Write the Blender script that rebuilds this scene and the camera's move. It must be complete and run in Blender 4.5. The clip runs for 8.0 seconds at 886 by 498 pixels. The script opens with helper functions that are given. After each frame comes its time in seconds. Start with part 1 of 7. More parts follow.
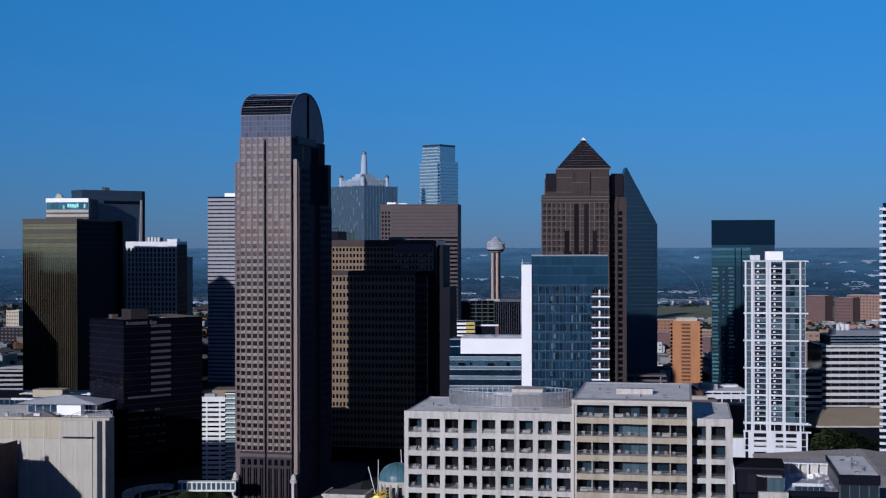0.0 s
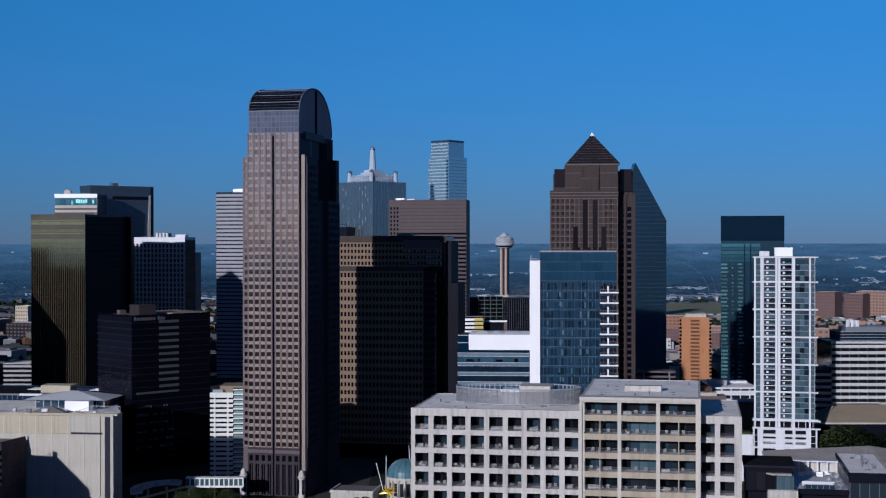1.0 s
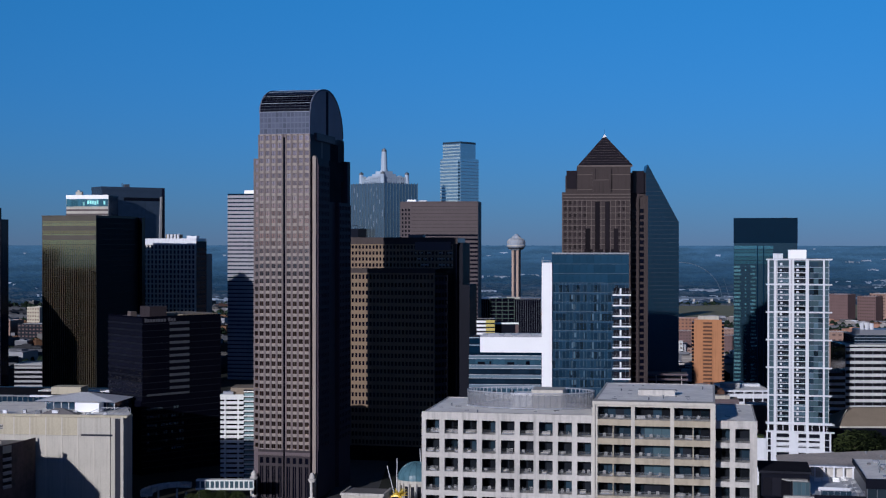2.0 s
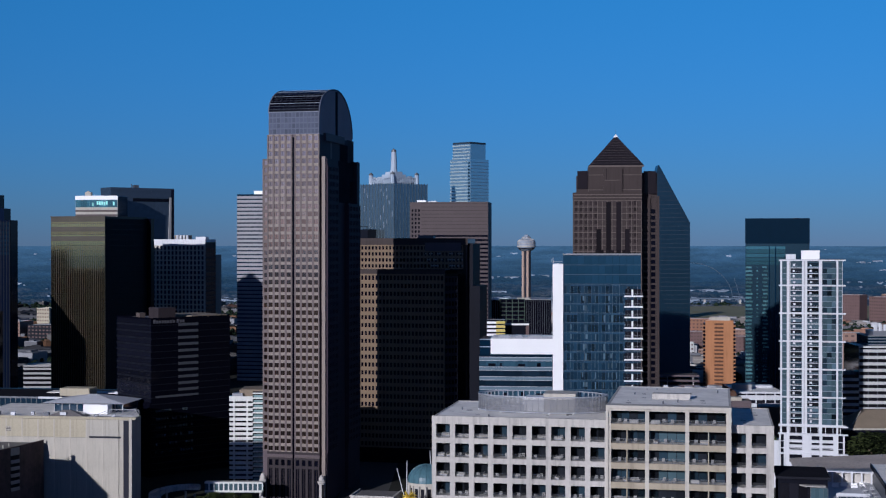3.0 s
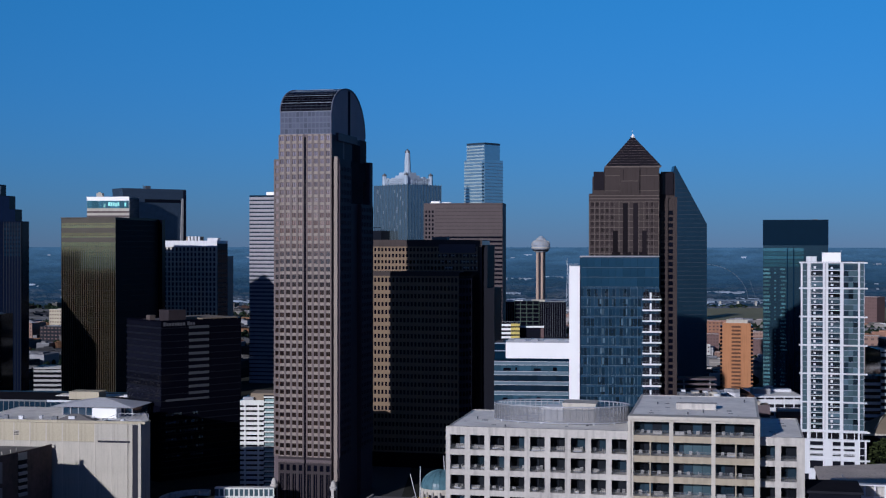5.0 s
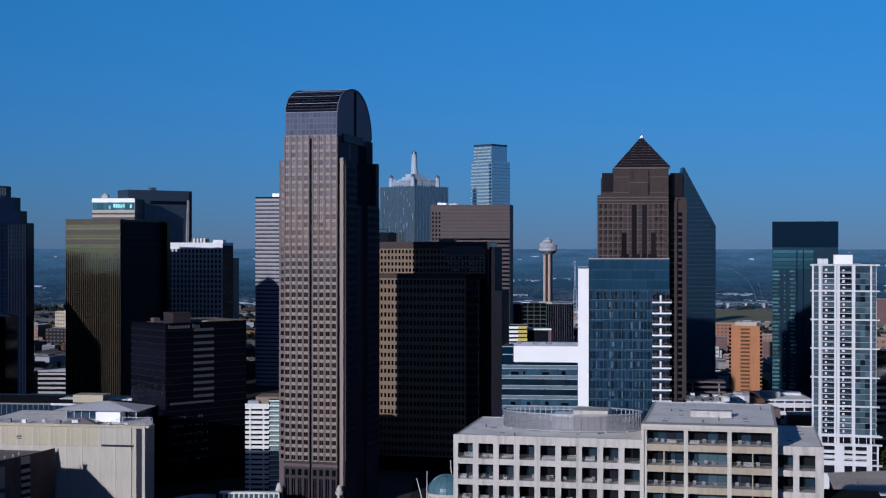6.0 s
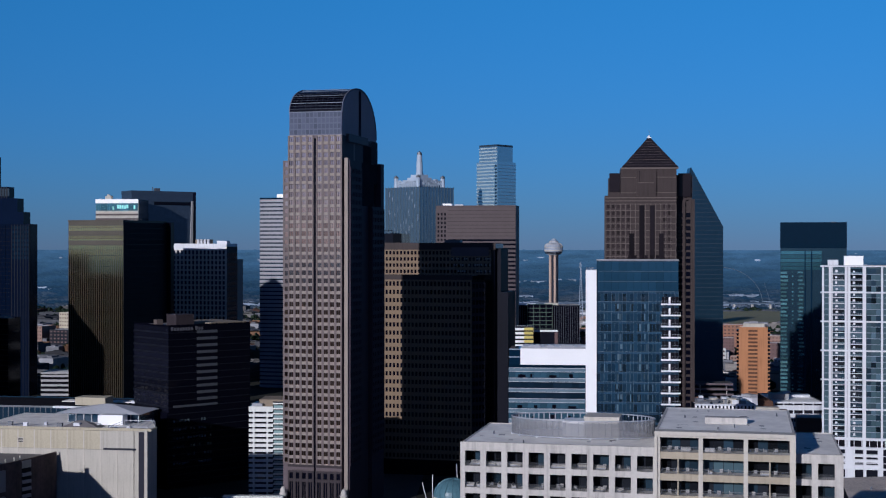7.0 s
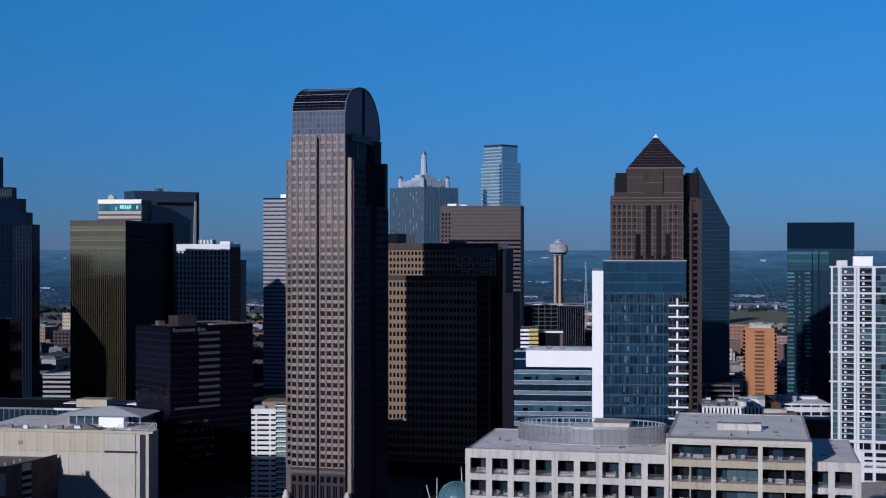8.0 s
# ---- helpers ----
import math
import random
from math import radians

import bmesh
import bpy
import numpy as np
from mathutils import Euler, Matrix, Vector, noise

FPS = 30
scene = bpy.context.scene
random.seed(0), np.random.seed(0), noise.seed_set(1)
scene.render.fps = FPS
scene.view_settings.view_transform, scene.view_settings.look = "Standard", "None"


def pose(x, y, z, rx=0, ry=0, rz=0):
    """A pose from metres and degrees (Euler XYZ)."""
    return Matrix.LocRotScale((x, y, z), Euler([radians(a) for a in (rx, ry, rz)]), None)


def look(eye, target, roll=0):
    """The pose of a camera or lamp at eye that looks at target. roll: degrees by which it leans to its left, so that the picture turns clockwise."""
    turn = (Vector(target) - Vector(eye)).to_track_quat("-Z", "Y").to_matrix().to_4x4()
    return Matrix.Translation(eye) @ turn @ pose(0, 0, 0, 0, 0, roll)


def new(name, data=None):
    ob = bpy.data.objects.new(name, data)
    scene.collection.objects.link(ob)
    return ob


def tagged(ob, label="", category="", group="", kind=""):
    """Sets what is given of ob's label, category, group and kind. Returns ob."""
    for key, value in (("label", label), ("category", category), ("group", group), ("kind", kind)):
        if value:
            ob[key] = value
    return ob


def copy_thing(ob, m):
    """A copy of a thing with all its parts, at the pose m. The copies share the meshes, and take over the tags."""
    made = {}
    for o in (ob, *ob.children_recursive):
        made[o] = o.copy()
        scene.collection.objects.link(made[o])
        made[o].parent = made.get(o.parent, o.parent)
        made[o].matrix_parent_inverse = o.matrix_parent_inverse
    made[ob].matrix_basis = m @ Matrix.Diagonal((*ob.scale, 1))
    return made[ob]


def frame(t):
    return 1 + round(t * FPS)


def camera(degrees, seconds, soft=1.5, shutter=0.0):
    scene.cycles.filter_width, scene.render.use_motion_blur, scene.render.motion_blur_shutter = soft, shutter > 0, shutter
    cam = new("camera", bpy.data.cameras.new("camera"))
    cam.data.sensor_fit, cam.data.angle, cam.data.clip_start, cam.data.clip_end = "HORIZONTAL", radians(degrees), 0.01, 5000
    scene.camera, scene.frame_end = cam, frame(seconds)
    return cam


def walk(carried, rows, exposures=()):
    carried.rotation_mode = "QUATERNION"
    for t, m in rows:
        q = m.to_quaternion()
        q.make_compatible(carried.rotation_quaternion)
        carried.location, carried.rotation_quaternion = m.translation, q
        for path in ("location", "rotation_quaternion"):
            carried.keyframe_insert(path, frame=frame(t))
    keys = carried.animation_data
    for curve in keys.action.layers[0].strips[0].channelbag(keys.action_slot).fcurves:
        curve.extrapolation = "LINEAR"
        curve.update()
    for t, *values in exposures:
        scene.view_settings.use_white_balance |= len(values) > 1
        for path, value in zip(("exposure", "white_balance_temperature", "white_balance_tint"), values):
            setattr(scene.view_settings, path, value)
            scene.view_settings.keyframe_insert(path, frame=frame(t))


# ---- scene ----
cam = camera(35.65, 8.0, soft=1.2)
PATH = [
    (0.0, 0.00, 0.00, 140.59, 89.861, 0.084, -0.002),
    (0.25, 0.15, 0.35, 140.61, 89.722, 0.085, 0.075),
    (0.5, 0.32, 0.81, 140.64, 89.681, 0.086, 0.165),
    (1.0, 0.42, 1.95, 140.67, 89.682, 0.056, 0.370),
    (1.5, 0.47, 3.50, 140.66, 89.718, -0.010, 0.612),
    (3.0, 0.23, 10.75, 140.88, 89.773, -0.001, 1.261),
    (3.5, 0.13, 13.50, 140.90, 89.775, -0.005, 1.429),
    (4.0, 0.06, 16.44, 140.98, 89.792, -0.017, 1.581),
    (4.5, -0.06, 19.70, 141.08, 89.801, -0.031, 1.703),
    (6.0, -0.62, 31.34, 141.45, 89.890, -0.047, 2.117),
    (6.5, -0.93, 35.43, 141.50, 89.918, -0.042, 2.234),
    (7.0, -1.19, 39.76, 141.54, 89.928, -0.034, 2.333),
    (7.5, -1.40, 43.70, 141.58, 89.935, -0.020, 2.421),
    (8.0, -1.50, 47.67, 141.64, 89.943, -0.020, 2.521),
]
walk(cam, [(t, pose(*p)) for t, *p in PATH])

# world, sun, exposure
SUN_SIDE, SUN_UP = 27.2, 14.1            # degrees left of straight behind the first view, degrees above the level
world = bpy.data.worlds.new("sky")
scene.world = world
world.use_nodes = True
wn, wl = world.node_tree.nodes, world.node_tree.links
wn.clear()
sky = wn.new("ShaderNodeTexSky")
sky.sky_type, sky.sun_disc = "NISHITA", False
sky.sun_elevation, sky.sun_rotation = radians(SUN_UP), radians(180 + SUN_SIDE)
sky.altitude, sky.air_density, sky.dust_density, sky.ozone_density = 150, 1.0, 0.0, 5.0
deep = wn.new("ShaderNodeMixRGB")
deep.blend_type, deep.inputs["Fac"].default_value = "MULTIPLY", 1.0
way, xyz, rise = wn.new("ShaderNodeTexCoord"), wn.new("ShaderNodeSeparateXYZ"), wn.new("ShaderNodeMapRange")
rise.inputs["From Min"].default_value, rise.inputs["From Max"].default_value = 0.0, 0.20
tint = wn.new("ShaderNodeMixRGB")               # a clear, deep blue sky, greyer towards the level
tint.inputs["Color1"].default_value, tint.inputs["Color2"].default_value = (0.205, 0.36, 0.825, 1), (0.200, 0.73, 1.070, 1)
wl.new(way.outputs["Generated"], xyz.inputs["Vector"])
wl.new(xyz.outputs["Z"], rise.inputs["Value"])
wl.new(rise.outputs["Result"], tint.inputs["Fac"])
high, dusk = wn.new("ShaderNodeMapRange"), wn.new("ShaderNodeMixRGB")   # deepens towards the zenith
high.inputs["From Min"].default_value, high.inputs["From Max"].default_value = 0.20, 0.85
dusk.inputs["Color2"].default_value = (0.074, 0.085, 0.150, 1)
wl.new(xyz.outputs["Z"], high.inputs["Value"])
wl.new(high.outputs["Result"], dusk.inputs["Fac"])
near_sun, pale = wn.new("ShaderNodeMapRange"), wn.new("ShaderNodeMixRGB")   # whiter towards the low sun, behind the first view
near_sun.inputs["From Min"].default_value, near_sun.inputs["From Max"].default_value = 0.15, -0.85
pale.inputs["Color2"].default_value = (0.43, 0.46, 0.80, 1)
wl.new(xyz.outputs["Y"], near_sun.inputs["Value"])
wl.new(near_sun.outputs["Result"], pale.inputs["Fac"])
wl.new(tint.outputs["Color"], pale.inputs["Color1"])
wl.new(pale.outputs["Color"], dusk.inputs["Color1"])
wl.new(dusk.outputs["Color"], deep.inputs["Color2"])
back = wn.new("ShaderNodeBackground")
back.inputs["Strength"].default_value = 0.084
wout = wn.new("ShaderNodeOutputWorld")
wl.new(sky.outputs["Color"], deep.inputs["Color1"])
wl.new(deep.outputs["Color"], back.inputs["Color"])
wl.new(back.outputs["Background"], wout.inputs["Surface"])

sun = new("sun", bpy.data.lights.new("sun", "SUN"))
sun.data.energy, sun.data.angle, sun.data.color = 3.3, radians(0.55), (1.0, 0.975, 1.045)
sun.matrix_world = look((-math.sin(radians(SUN_SIDE)) * math.cos(radians(SUN_UP)) * 900, -math.cos(radians(SUN_SIDE)) * math.cos(radians(SUN_UP)) * 900, math.sin(radians(SUN_UP)) * 900), (0, 0, 0))
scene.view_settings.exposure = 0.0
scene.view_settings.use_white_balance = True
scene.view_settings.white_balance_temperature, scene.view_settings.white_balance_tint = 6280, 10


# ---- materials ----
def mat(name, col, rough=0.6, metal=0.0, vary=0.12, scale=0.08, fine=1.5, bump=0.15, spec=0.5, rand=0.0, island=0.0, stain=0.0, dist=0.05):
    """A surface with broad and fine variation, fine relief, optional run-off stains and a shift of tone from piece to piece."""
    m = bpy.data.materials.new(name)
    m.use_nodes = True
    nd, ln = m.node_tree.nodes, m.node_tree.links
    b = nd["Principled BSDF"]
    b.inputs["Roughness"].default_value, b.inputs["Metallic"].default_value = rough, metal
    b.inputs["Specular IOR Level"].default_value = spec
    co = nd.new("ShaderNodeTexCoord")
    broad, grain = nd.new("ShaderNodeTexNoise"), nd.new("ShaderNodeTexNoise")
    broad.inputs["Scale"].default_value, grain.inputs["Scale"].default_value = scale, fine
    broad.inputs["Detail"].default_value, grain.inputs["Detail"].default_value = 3, 4
    ln.new(co.outputs["Object"], broad.inputs["Vector"])
    ln.new(co.outputs["Object"], grain.inputs["Vector"])

    def maths(op, a, c):
        n = nd.new("ShaderNodeMath")
        n.operation = op
        for i, v in enumerate((a, c)):
            if isinstance(v, (int, float)):
                n.inputs[i].default_value = v
            else:
                ln.new(v, n.inputs[i])
        return n.outputs[0]
    tone = maths("ADD", maths("MULTIPLY", broad.outputs["Fac"], vary * 2.4), maths("MULTIPLY", grain.outputs["Fac"], vary * 1.6))
    tone = maths("ADD", tone, 1 - vary * 2.0)
    if stain:
        mp = nd.new("ShaderNodeMapping")
        mp.inputs["Scale"].default_value = (0.9, 0.9, 0.05)
        st = nd.new("ShaderNodeTexNoise")
        st.inputs["Scale"].default_value, st.inputs["Detail"].default_value = 1.0, 5
        ln.new(co.outputs["Object"], mp.inputs["Vector"])
        ln.new(mp.outputs["Vector"], st.inputs["Vector"])
        tone = maths("SUBTRACT", tone, maths("MULTIPLY", maths("MAXIMUM", maths("SUBTRACT", st.outputs["Fac"], 0.5), 0.0), stain * 4))
    if rand:
        tone = maths("MULTIPLY", tone, maths("ADD", maths("MULTIPLY", nd.new("ShaderNodeObjectInfo").outputs["Random"], 2 * rand), 1 - rand))
    if island:
        tone = maths("MULTIPLY", tone, maths("ADD", maths("MULTIPLY", nd.new("ShaderNodeNewGeometry").outputs["Random Per Island"], 2 * island), 1 - island))
    mul = nd.new("ShaderNodeMixRGB")
    mul.blend_type, mul.inputs["Fac"].default_value = "MULTIPLY", 1.0
    mul.inputs["Color1"].default_value = (*col, 1)
    ln.new(tone, mul.inputs["Color2"])
    ln.new(mul.outputs["Color"], b.inputs["Base Color"])
    if bump:
        bp = nd.new("ShaderNodeBump")
        bp.inputs["Strength"].default_value, bp.inputs["Distance"].default_value = bump, dist
        ln.new(grain.outputs["Fac"], bp.inputs["Height"])
        ln.new(bp.outputs["Normal"], b.inputs["Normal"])
    return m


def glass(name, col, rough=0.06, spec=0.6, rand=0.35, metal=0.0, wave=0.012):
    """Reflective facade glazing, a little uneven from pane to pane."""
    return mat(name, col, rough, metal, 0.1, 0.15, 0.35, wave, spec, rand, rand, dist=0.15)


GRANITE = mat("pink_granite", (0.109, 0.080, 0.077), 0.6, vary=0.14, stain=0.25)
GRANITE_MID = mat("pale_granite_band", (0.228, 0.184, 0.158), 0.6, vary=0.16, stain=0.2)
GRANITE_BASE = mat("base_granite", (0.042, 0.034, 0.038), 0.6, vary=0.2, stain=0.2, spec=0.12)
GRANITE_DARK = mat("rose_granite_dark", (0.115, 0.090, 0.098), 0.6, vary=0.14, spec=0.15)
BROWN = mat("brown_granite", (0.049, 0.037, 0.036), 0.55, vary=0.15, stain=0.2, spec=0.12)
BROWN_TRIM = mat("brown_trim", (0.125, 0.100, 0.090), 0.6, spec=0.2)
TAUPE = mat("taupe_panel", (0.090, 0.071, 0.073), 0.6, vary=0.12, spec=0.15)
CONCRETE = mat("pale_concrete", (0.486, 0.460, 0.426), 0.8, vary=0.22, stain=0.45)
TAN = mat("tan_render", (0.375, 0.322, 0.240), 0.8, vary=0.16, stain=0.3)
CREAM = mat("cream_trim", (0.50, 0.465, 0.405), 0.75, vary=0.1, stain=0.25)
WHITE = mat("white_panel", (0.82, 0.82, 0.82), 0.5, vary=0.04, bump=0.05)
WHITE_FRAME = mat("white_frame", (0.60, 0.615, 0.65), 0.55, vary=0.08, stain=0.2)
PALE = mat("pale_grey_panel", (0.2844, 0.2844, 0.2923), 0.6, vary=0.1)
ROOF = mat("roof_membrane", (0.92, 0.885, 0.82), 0.85, vary=0.22, scale=0.15, fine=0.7)
ROOF_DARK = mat("roof_gravel", (0.16, 0.15, 0.15), 0.9, vary=0.25, scale=0.12)
ROOF_BROWN = mat("roof_brown", (0.225, 0.180, 0.132), 0.9, vary=0.2)
LIME = mat("limestone", (0.435, 0.406, 0.352), 0.8, vary=0.16, stain=0.2)
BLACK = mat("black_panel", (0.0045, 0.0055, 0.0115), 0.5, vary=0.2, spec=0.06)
SLATE = mat("slate_metal", (0.1027, 0.1106, 0.1264), 0.45, 0.3, vary=0.15)
STEEL = mat("grey_steel", (0.2844, 0.2923, 0.316), 0.4, 0.6, vary=0.1)
TERRA = mat("orange_brick", (0.390, 0.170, 0.075), 0.8, vary=0.14, stain=0.25)
TERRA_SHADE = mat("shaded_orange_brick", (0.105, 0.045, 0.024), 0.85, vary=0.2)
BRICK = mat("red_brick", (0.2607, 0.1264, 0.079), 0.85, vary=0.2)
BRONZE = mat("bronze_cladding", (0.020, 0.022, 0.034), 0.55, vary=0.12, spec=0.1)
SANDSTONE = mat("sand_brick", (0.190, 0.128, 0.078), 0.75, vary=0.16, stain=0.25)
COPPER = mat("green_copper", (0.080, 0.175, 0.215), 0.32, vary=0.25, fine=3, stain=0.3)
GOLD = mat("gilded_metal", (0.72, 0.52, 0.08), 0.4, 0.15, vary=0.1)
ASPHALT = mat("asphalt", (0.05, 0.05, 0.052), 0.9, vary=0.25, fine=0.5)
PAVING = mat("pale_paving", (0.36, 0.34, 0.31), 0.85, vary=0.2)
LEAF = mat("foliage", (0.036, 0.048, 0.018), 0.85, vary=0.4, scale=0.3, fine=2.0, island=0.4, spec=0.05)
LEAF_SHADE = mat("shaded_foliage", (0.008, 0.012, 0.006), 0.9, vary=0.4, scale=0.3, fine=2.0, island=0.4, spec=0.03)
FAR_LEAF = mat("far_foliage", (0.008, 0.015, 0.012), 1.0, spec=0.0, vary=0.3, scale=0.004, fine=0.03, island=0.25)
BARK = mat("bark", (0.10, 0.07, 0.05), 0.9)
GRASS = mat("dry_grass", (0.185, 0.185, 0.10), 0.95, vary=0.2, scale=0.01, fine=0.08)

SCREEN = mat("grey_screen_metal", (0.30, 0.31, 0.34), 0.5, 0.2, vary=0.15)
PATCH = mat("roof_patch", (0.42, 0.41, 0.40), 0.9, vary=0.3, scale=0.5)
DARK_ROOF = mat("dark_membrane", (0.022, 0.023, 0.030), 0.95, vary=0.25, spec=0.0)
G_RAIL = glass("rail_glass", (0.42, 0.45, 0.48), 0.15, 0.5, 0.3)
G_RAIL.node_tree.nodes["Principled BSDF"].inputs["Alpha"].default_value = 0.04
STRIPE = mat("pale_lilac_panel", (0.262, 0.258, 0.282), 0.6, vary=0.1, stain=0.15)
RIB = mat("dark_vault_rib", (0.050, 0.058, 0.075), 0.6, spec=0.1)
RIB_PALE = mat("pale_vault_rib", (0.26, 0.29, 0.33), 0.6, spec=0.1)
MAST = mat("pale_blue_metal", (0.30, 0.35, 0.42), 0.6, vary=0.15, spec=0.2)
MAST_WHITE = mat("hazy_white_metal", (0.37, 0.44, 0.52), 0.6, vary=0.15, spec=0.2)
BRIGHT_CONCRETE = mat("bright_painted_concrete", (0.68, 0.69, 0.65), 0.7, vary=0.1, stain=0.2)
GARAGE = mat("in_shade_white_concrete", (0.48, 0.49, 0.48), 0.7, vary=0.12, stain=0.2)
G_DARK = glass("smoked_glass", (0.012, 0.012, 0.017))
G_CHASE = glass("tower_glass", (0.80, 0.52, 0.41), 0.08, 0.5, 0.3, 1.0)
# granite copy for the right walls, their shade put into the colour
SHADED_GRANITE = mat("shaded_side_granite", (0.046, 0.032, 0.045), 0.65, vary=0.14, spec=0.15)
G_CROWN = mat("crown_panel", (0.084, 0.098, 0.142), 0.75, vary=0.1, spec=0.1, rand=0.2)
G_BRONZE = glass("bronze_glass", (0.030, 0.023, 0.024), 0.2, 0.15, 0.35)
G_SLATE = glass("slate_blue_glass", (0.075, 0.105, 0.145), 0.2, 0.5, 0.08, 0.6)
G_BRONZE_DARK = glass("dark_bronze_glass", (0.013, 0.010, 0.012), 0.15, 0.2, 0.3)
PYRAMID = mat("pyramid_metal", (0.013, 0.011, 0.015), 0.5, vary=0.2, spec=0.2)
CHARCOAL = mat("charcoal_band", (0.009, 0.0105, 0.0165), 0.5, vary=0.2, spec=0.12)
G_BLUE = glass("blue_glass", (0.011, 0.031, 0.056), 0.04, 0.9, 0.5)
G_SKYBLUE = glass("sky_blue_glass", (0.013, 0.045, 0.082), 0.06, 0.9, 0.12)
G_SPANDREL = glass("blue_spandrel_glass", (0.022, 0.055, 0.095), 0.1, 0.8, 0.25)
G_DOOR = glass("balcony_door_glass", (0.014, 0.028, 0.042), 0.05, 0.9, 0.7)
G_BLIND = glass("blind_behind_glass", (0.060, 0.098, 0.128), 0.1, 0.6, 0.5)
G_NAVY = glass("navy_glass", (0.003, 0.015, 0.032), 0.06, 0.12, 0.25)
G_TEAL = glass("teal_glass", (0.09, 0.26, 0.31), 0.10, 0.6, 0.35, 0.75)
G_MINT_PALE = glass("pale_mint_glass", (0.20, 0.30, 0.30), 0.2, 0.6, 0.2)
G_MINT = glass("mint_glass", (0.25, 0.62, 0.55), 0.2, 0.6, 0.4, 0.2)
G_TEAL_BRIGHT = glass("bright_teal_glass", (0.18, 0.40, 0.42), 0.12, 0.6, 0.5, 0.75)
G_GREEN = glass("green_glass", (0.022, 0.066, 0.104), 0.28, 0.7, 0.08, 0.75)
G_BLACK = glass("black_glass", (0.0032, 0.0036, 0.0085), 0.07, 0.16, 0.2)
G_RIPPLE = mat("rippled_black_glass", (0.007, 0.008, 0.015), 0.08, 0.0, 0.1, 0.15, 0.22, 0.9, 0.6, 0.3, dist=0.9)
G_INDIGO = glass("indigo_glass", (0.0060, 0.0075, 0.0190), 0.12, 0.2, 0.2)
G_MIDNIGHT = glass("midnight_glass", (0.0022, 0.0066, 0.021), 0.08, 0.07, 0.15)
G_CLUB = glass("slate_club_glass", (0.022, 0.034, 0.046), 0.1, 0.5, 0.25)
G_WING = glass("wing_teal_glass", (0.028, 0.072, 0.108), 0.08, 0.8, 0.2)
G_WING_DARK = glass("wing_dark_glass", (0.007, 0.018, 0.032), 0.08, 0.5, 0.25)
BAND_TEAL = mat("teal_grey_band", (0.085, 0.138, 0.180), 0.5, 0.2, vary=0.08)
G_DEEPTEAL = glass("deep_teal_glass", (0.010, 0.036, 0.058), 0.25, 0.6, 0.10, 0.75)
GRID_LIGHT = mat("pale_blue_mullion", (0.065, 0.105, 0.135), 0.4, 0.3)
G_GOLD = glass("gold_glass", (0.98, 0.74, 0.36), 0.10, 0.5, 0.15, 1.0)
G_SILVER = glass("silver_blue_glass", (0.235, 0.325, 0.385), 0.12, 0.5, 0.10, 0.8)
G_FROST = glass("pale_teal_glass", (0.058, 0.100, 0.122), 0.10, 0.7, 0.18)
G_CLEAR = glass("balcony_glass", (0.010, 0.012, 0.016), 0.05, 0.4, 0.8)
GRID_BLUE = mat("blue_grey_mullion", (0.032, 0.055, 0.080), 0.4, 0.3)
LIME_WARM = mat("stained_limestone", (0.44, 0.392, 0.292), 0.85, vary=0.2, scale=0.07, stain=0.2)
LOUVRE = mat("olive_louvre", (0.085, 0.076, 0.062), 0.6, vary=0.2, spec=0.15)
MESH_PANEL = mat("perforated_panel", (0.26, 0.265, 0.28), 0.6, 0.2, vary=0.15)
MESH_PANEL.node_tree.nodes["Principled BSDF"].inputs["Alpha"].default_value = 0.42
CROWN = mat("crown_metal", (0.122, 0.138, 0.190), 0.75, vary=0.1, spec=0.1)
G_GABLE = mat("gable_panel", (0.34, 0.29, 0.31), 0.8, vary=0.12, spec=0.1)
LATTICE = mat("green_lattice", (0.045, 0.075, 0.055), 0.6)
TAN_SHAFT = mat("tan_concrete", (0.42, 0.31, 0.25), 0.85, vary=0.1)
DULL_BRICK = mat("dull_brick", (0.135, 0.083, 0.079), 0.9, vary=0.15)
DULL_SAND = mat("dull_sand_brick", (0.26, 0.165, 0.130), 0.9, vary=0.15)
FIN_GREY = mat("blue_grey_fin", (0.10, 0.135, 0.155), 0.5, 0.2)
G_PALE = glass("pale_cyan_glass", (0.40, 0.56, 0.62), 0.12, 0.5, 0.08, 0.8)
ICE = mat("ice_blue_band", (0.36, 0.45, 0.48), 0.45, 0.2, vary=0.06)
CHAIR = mat("grey_weave", (0.33, 0.32, 0.31), 0.7)


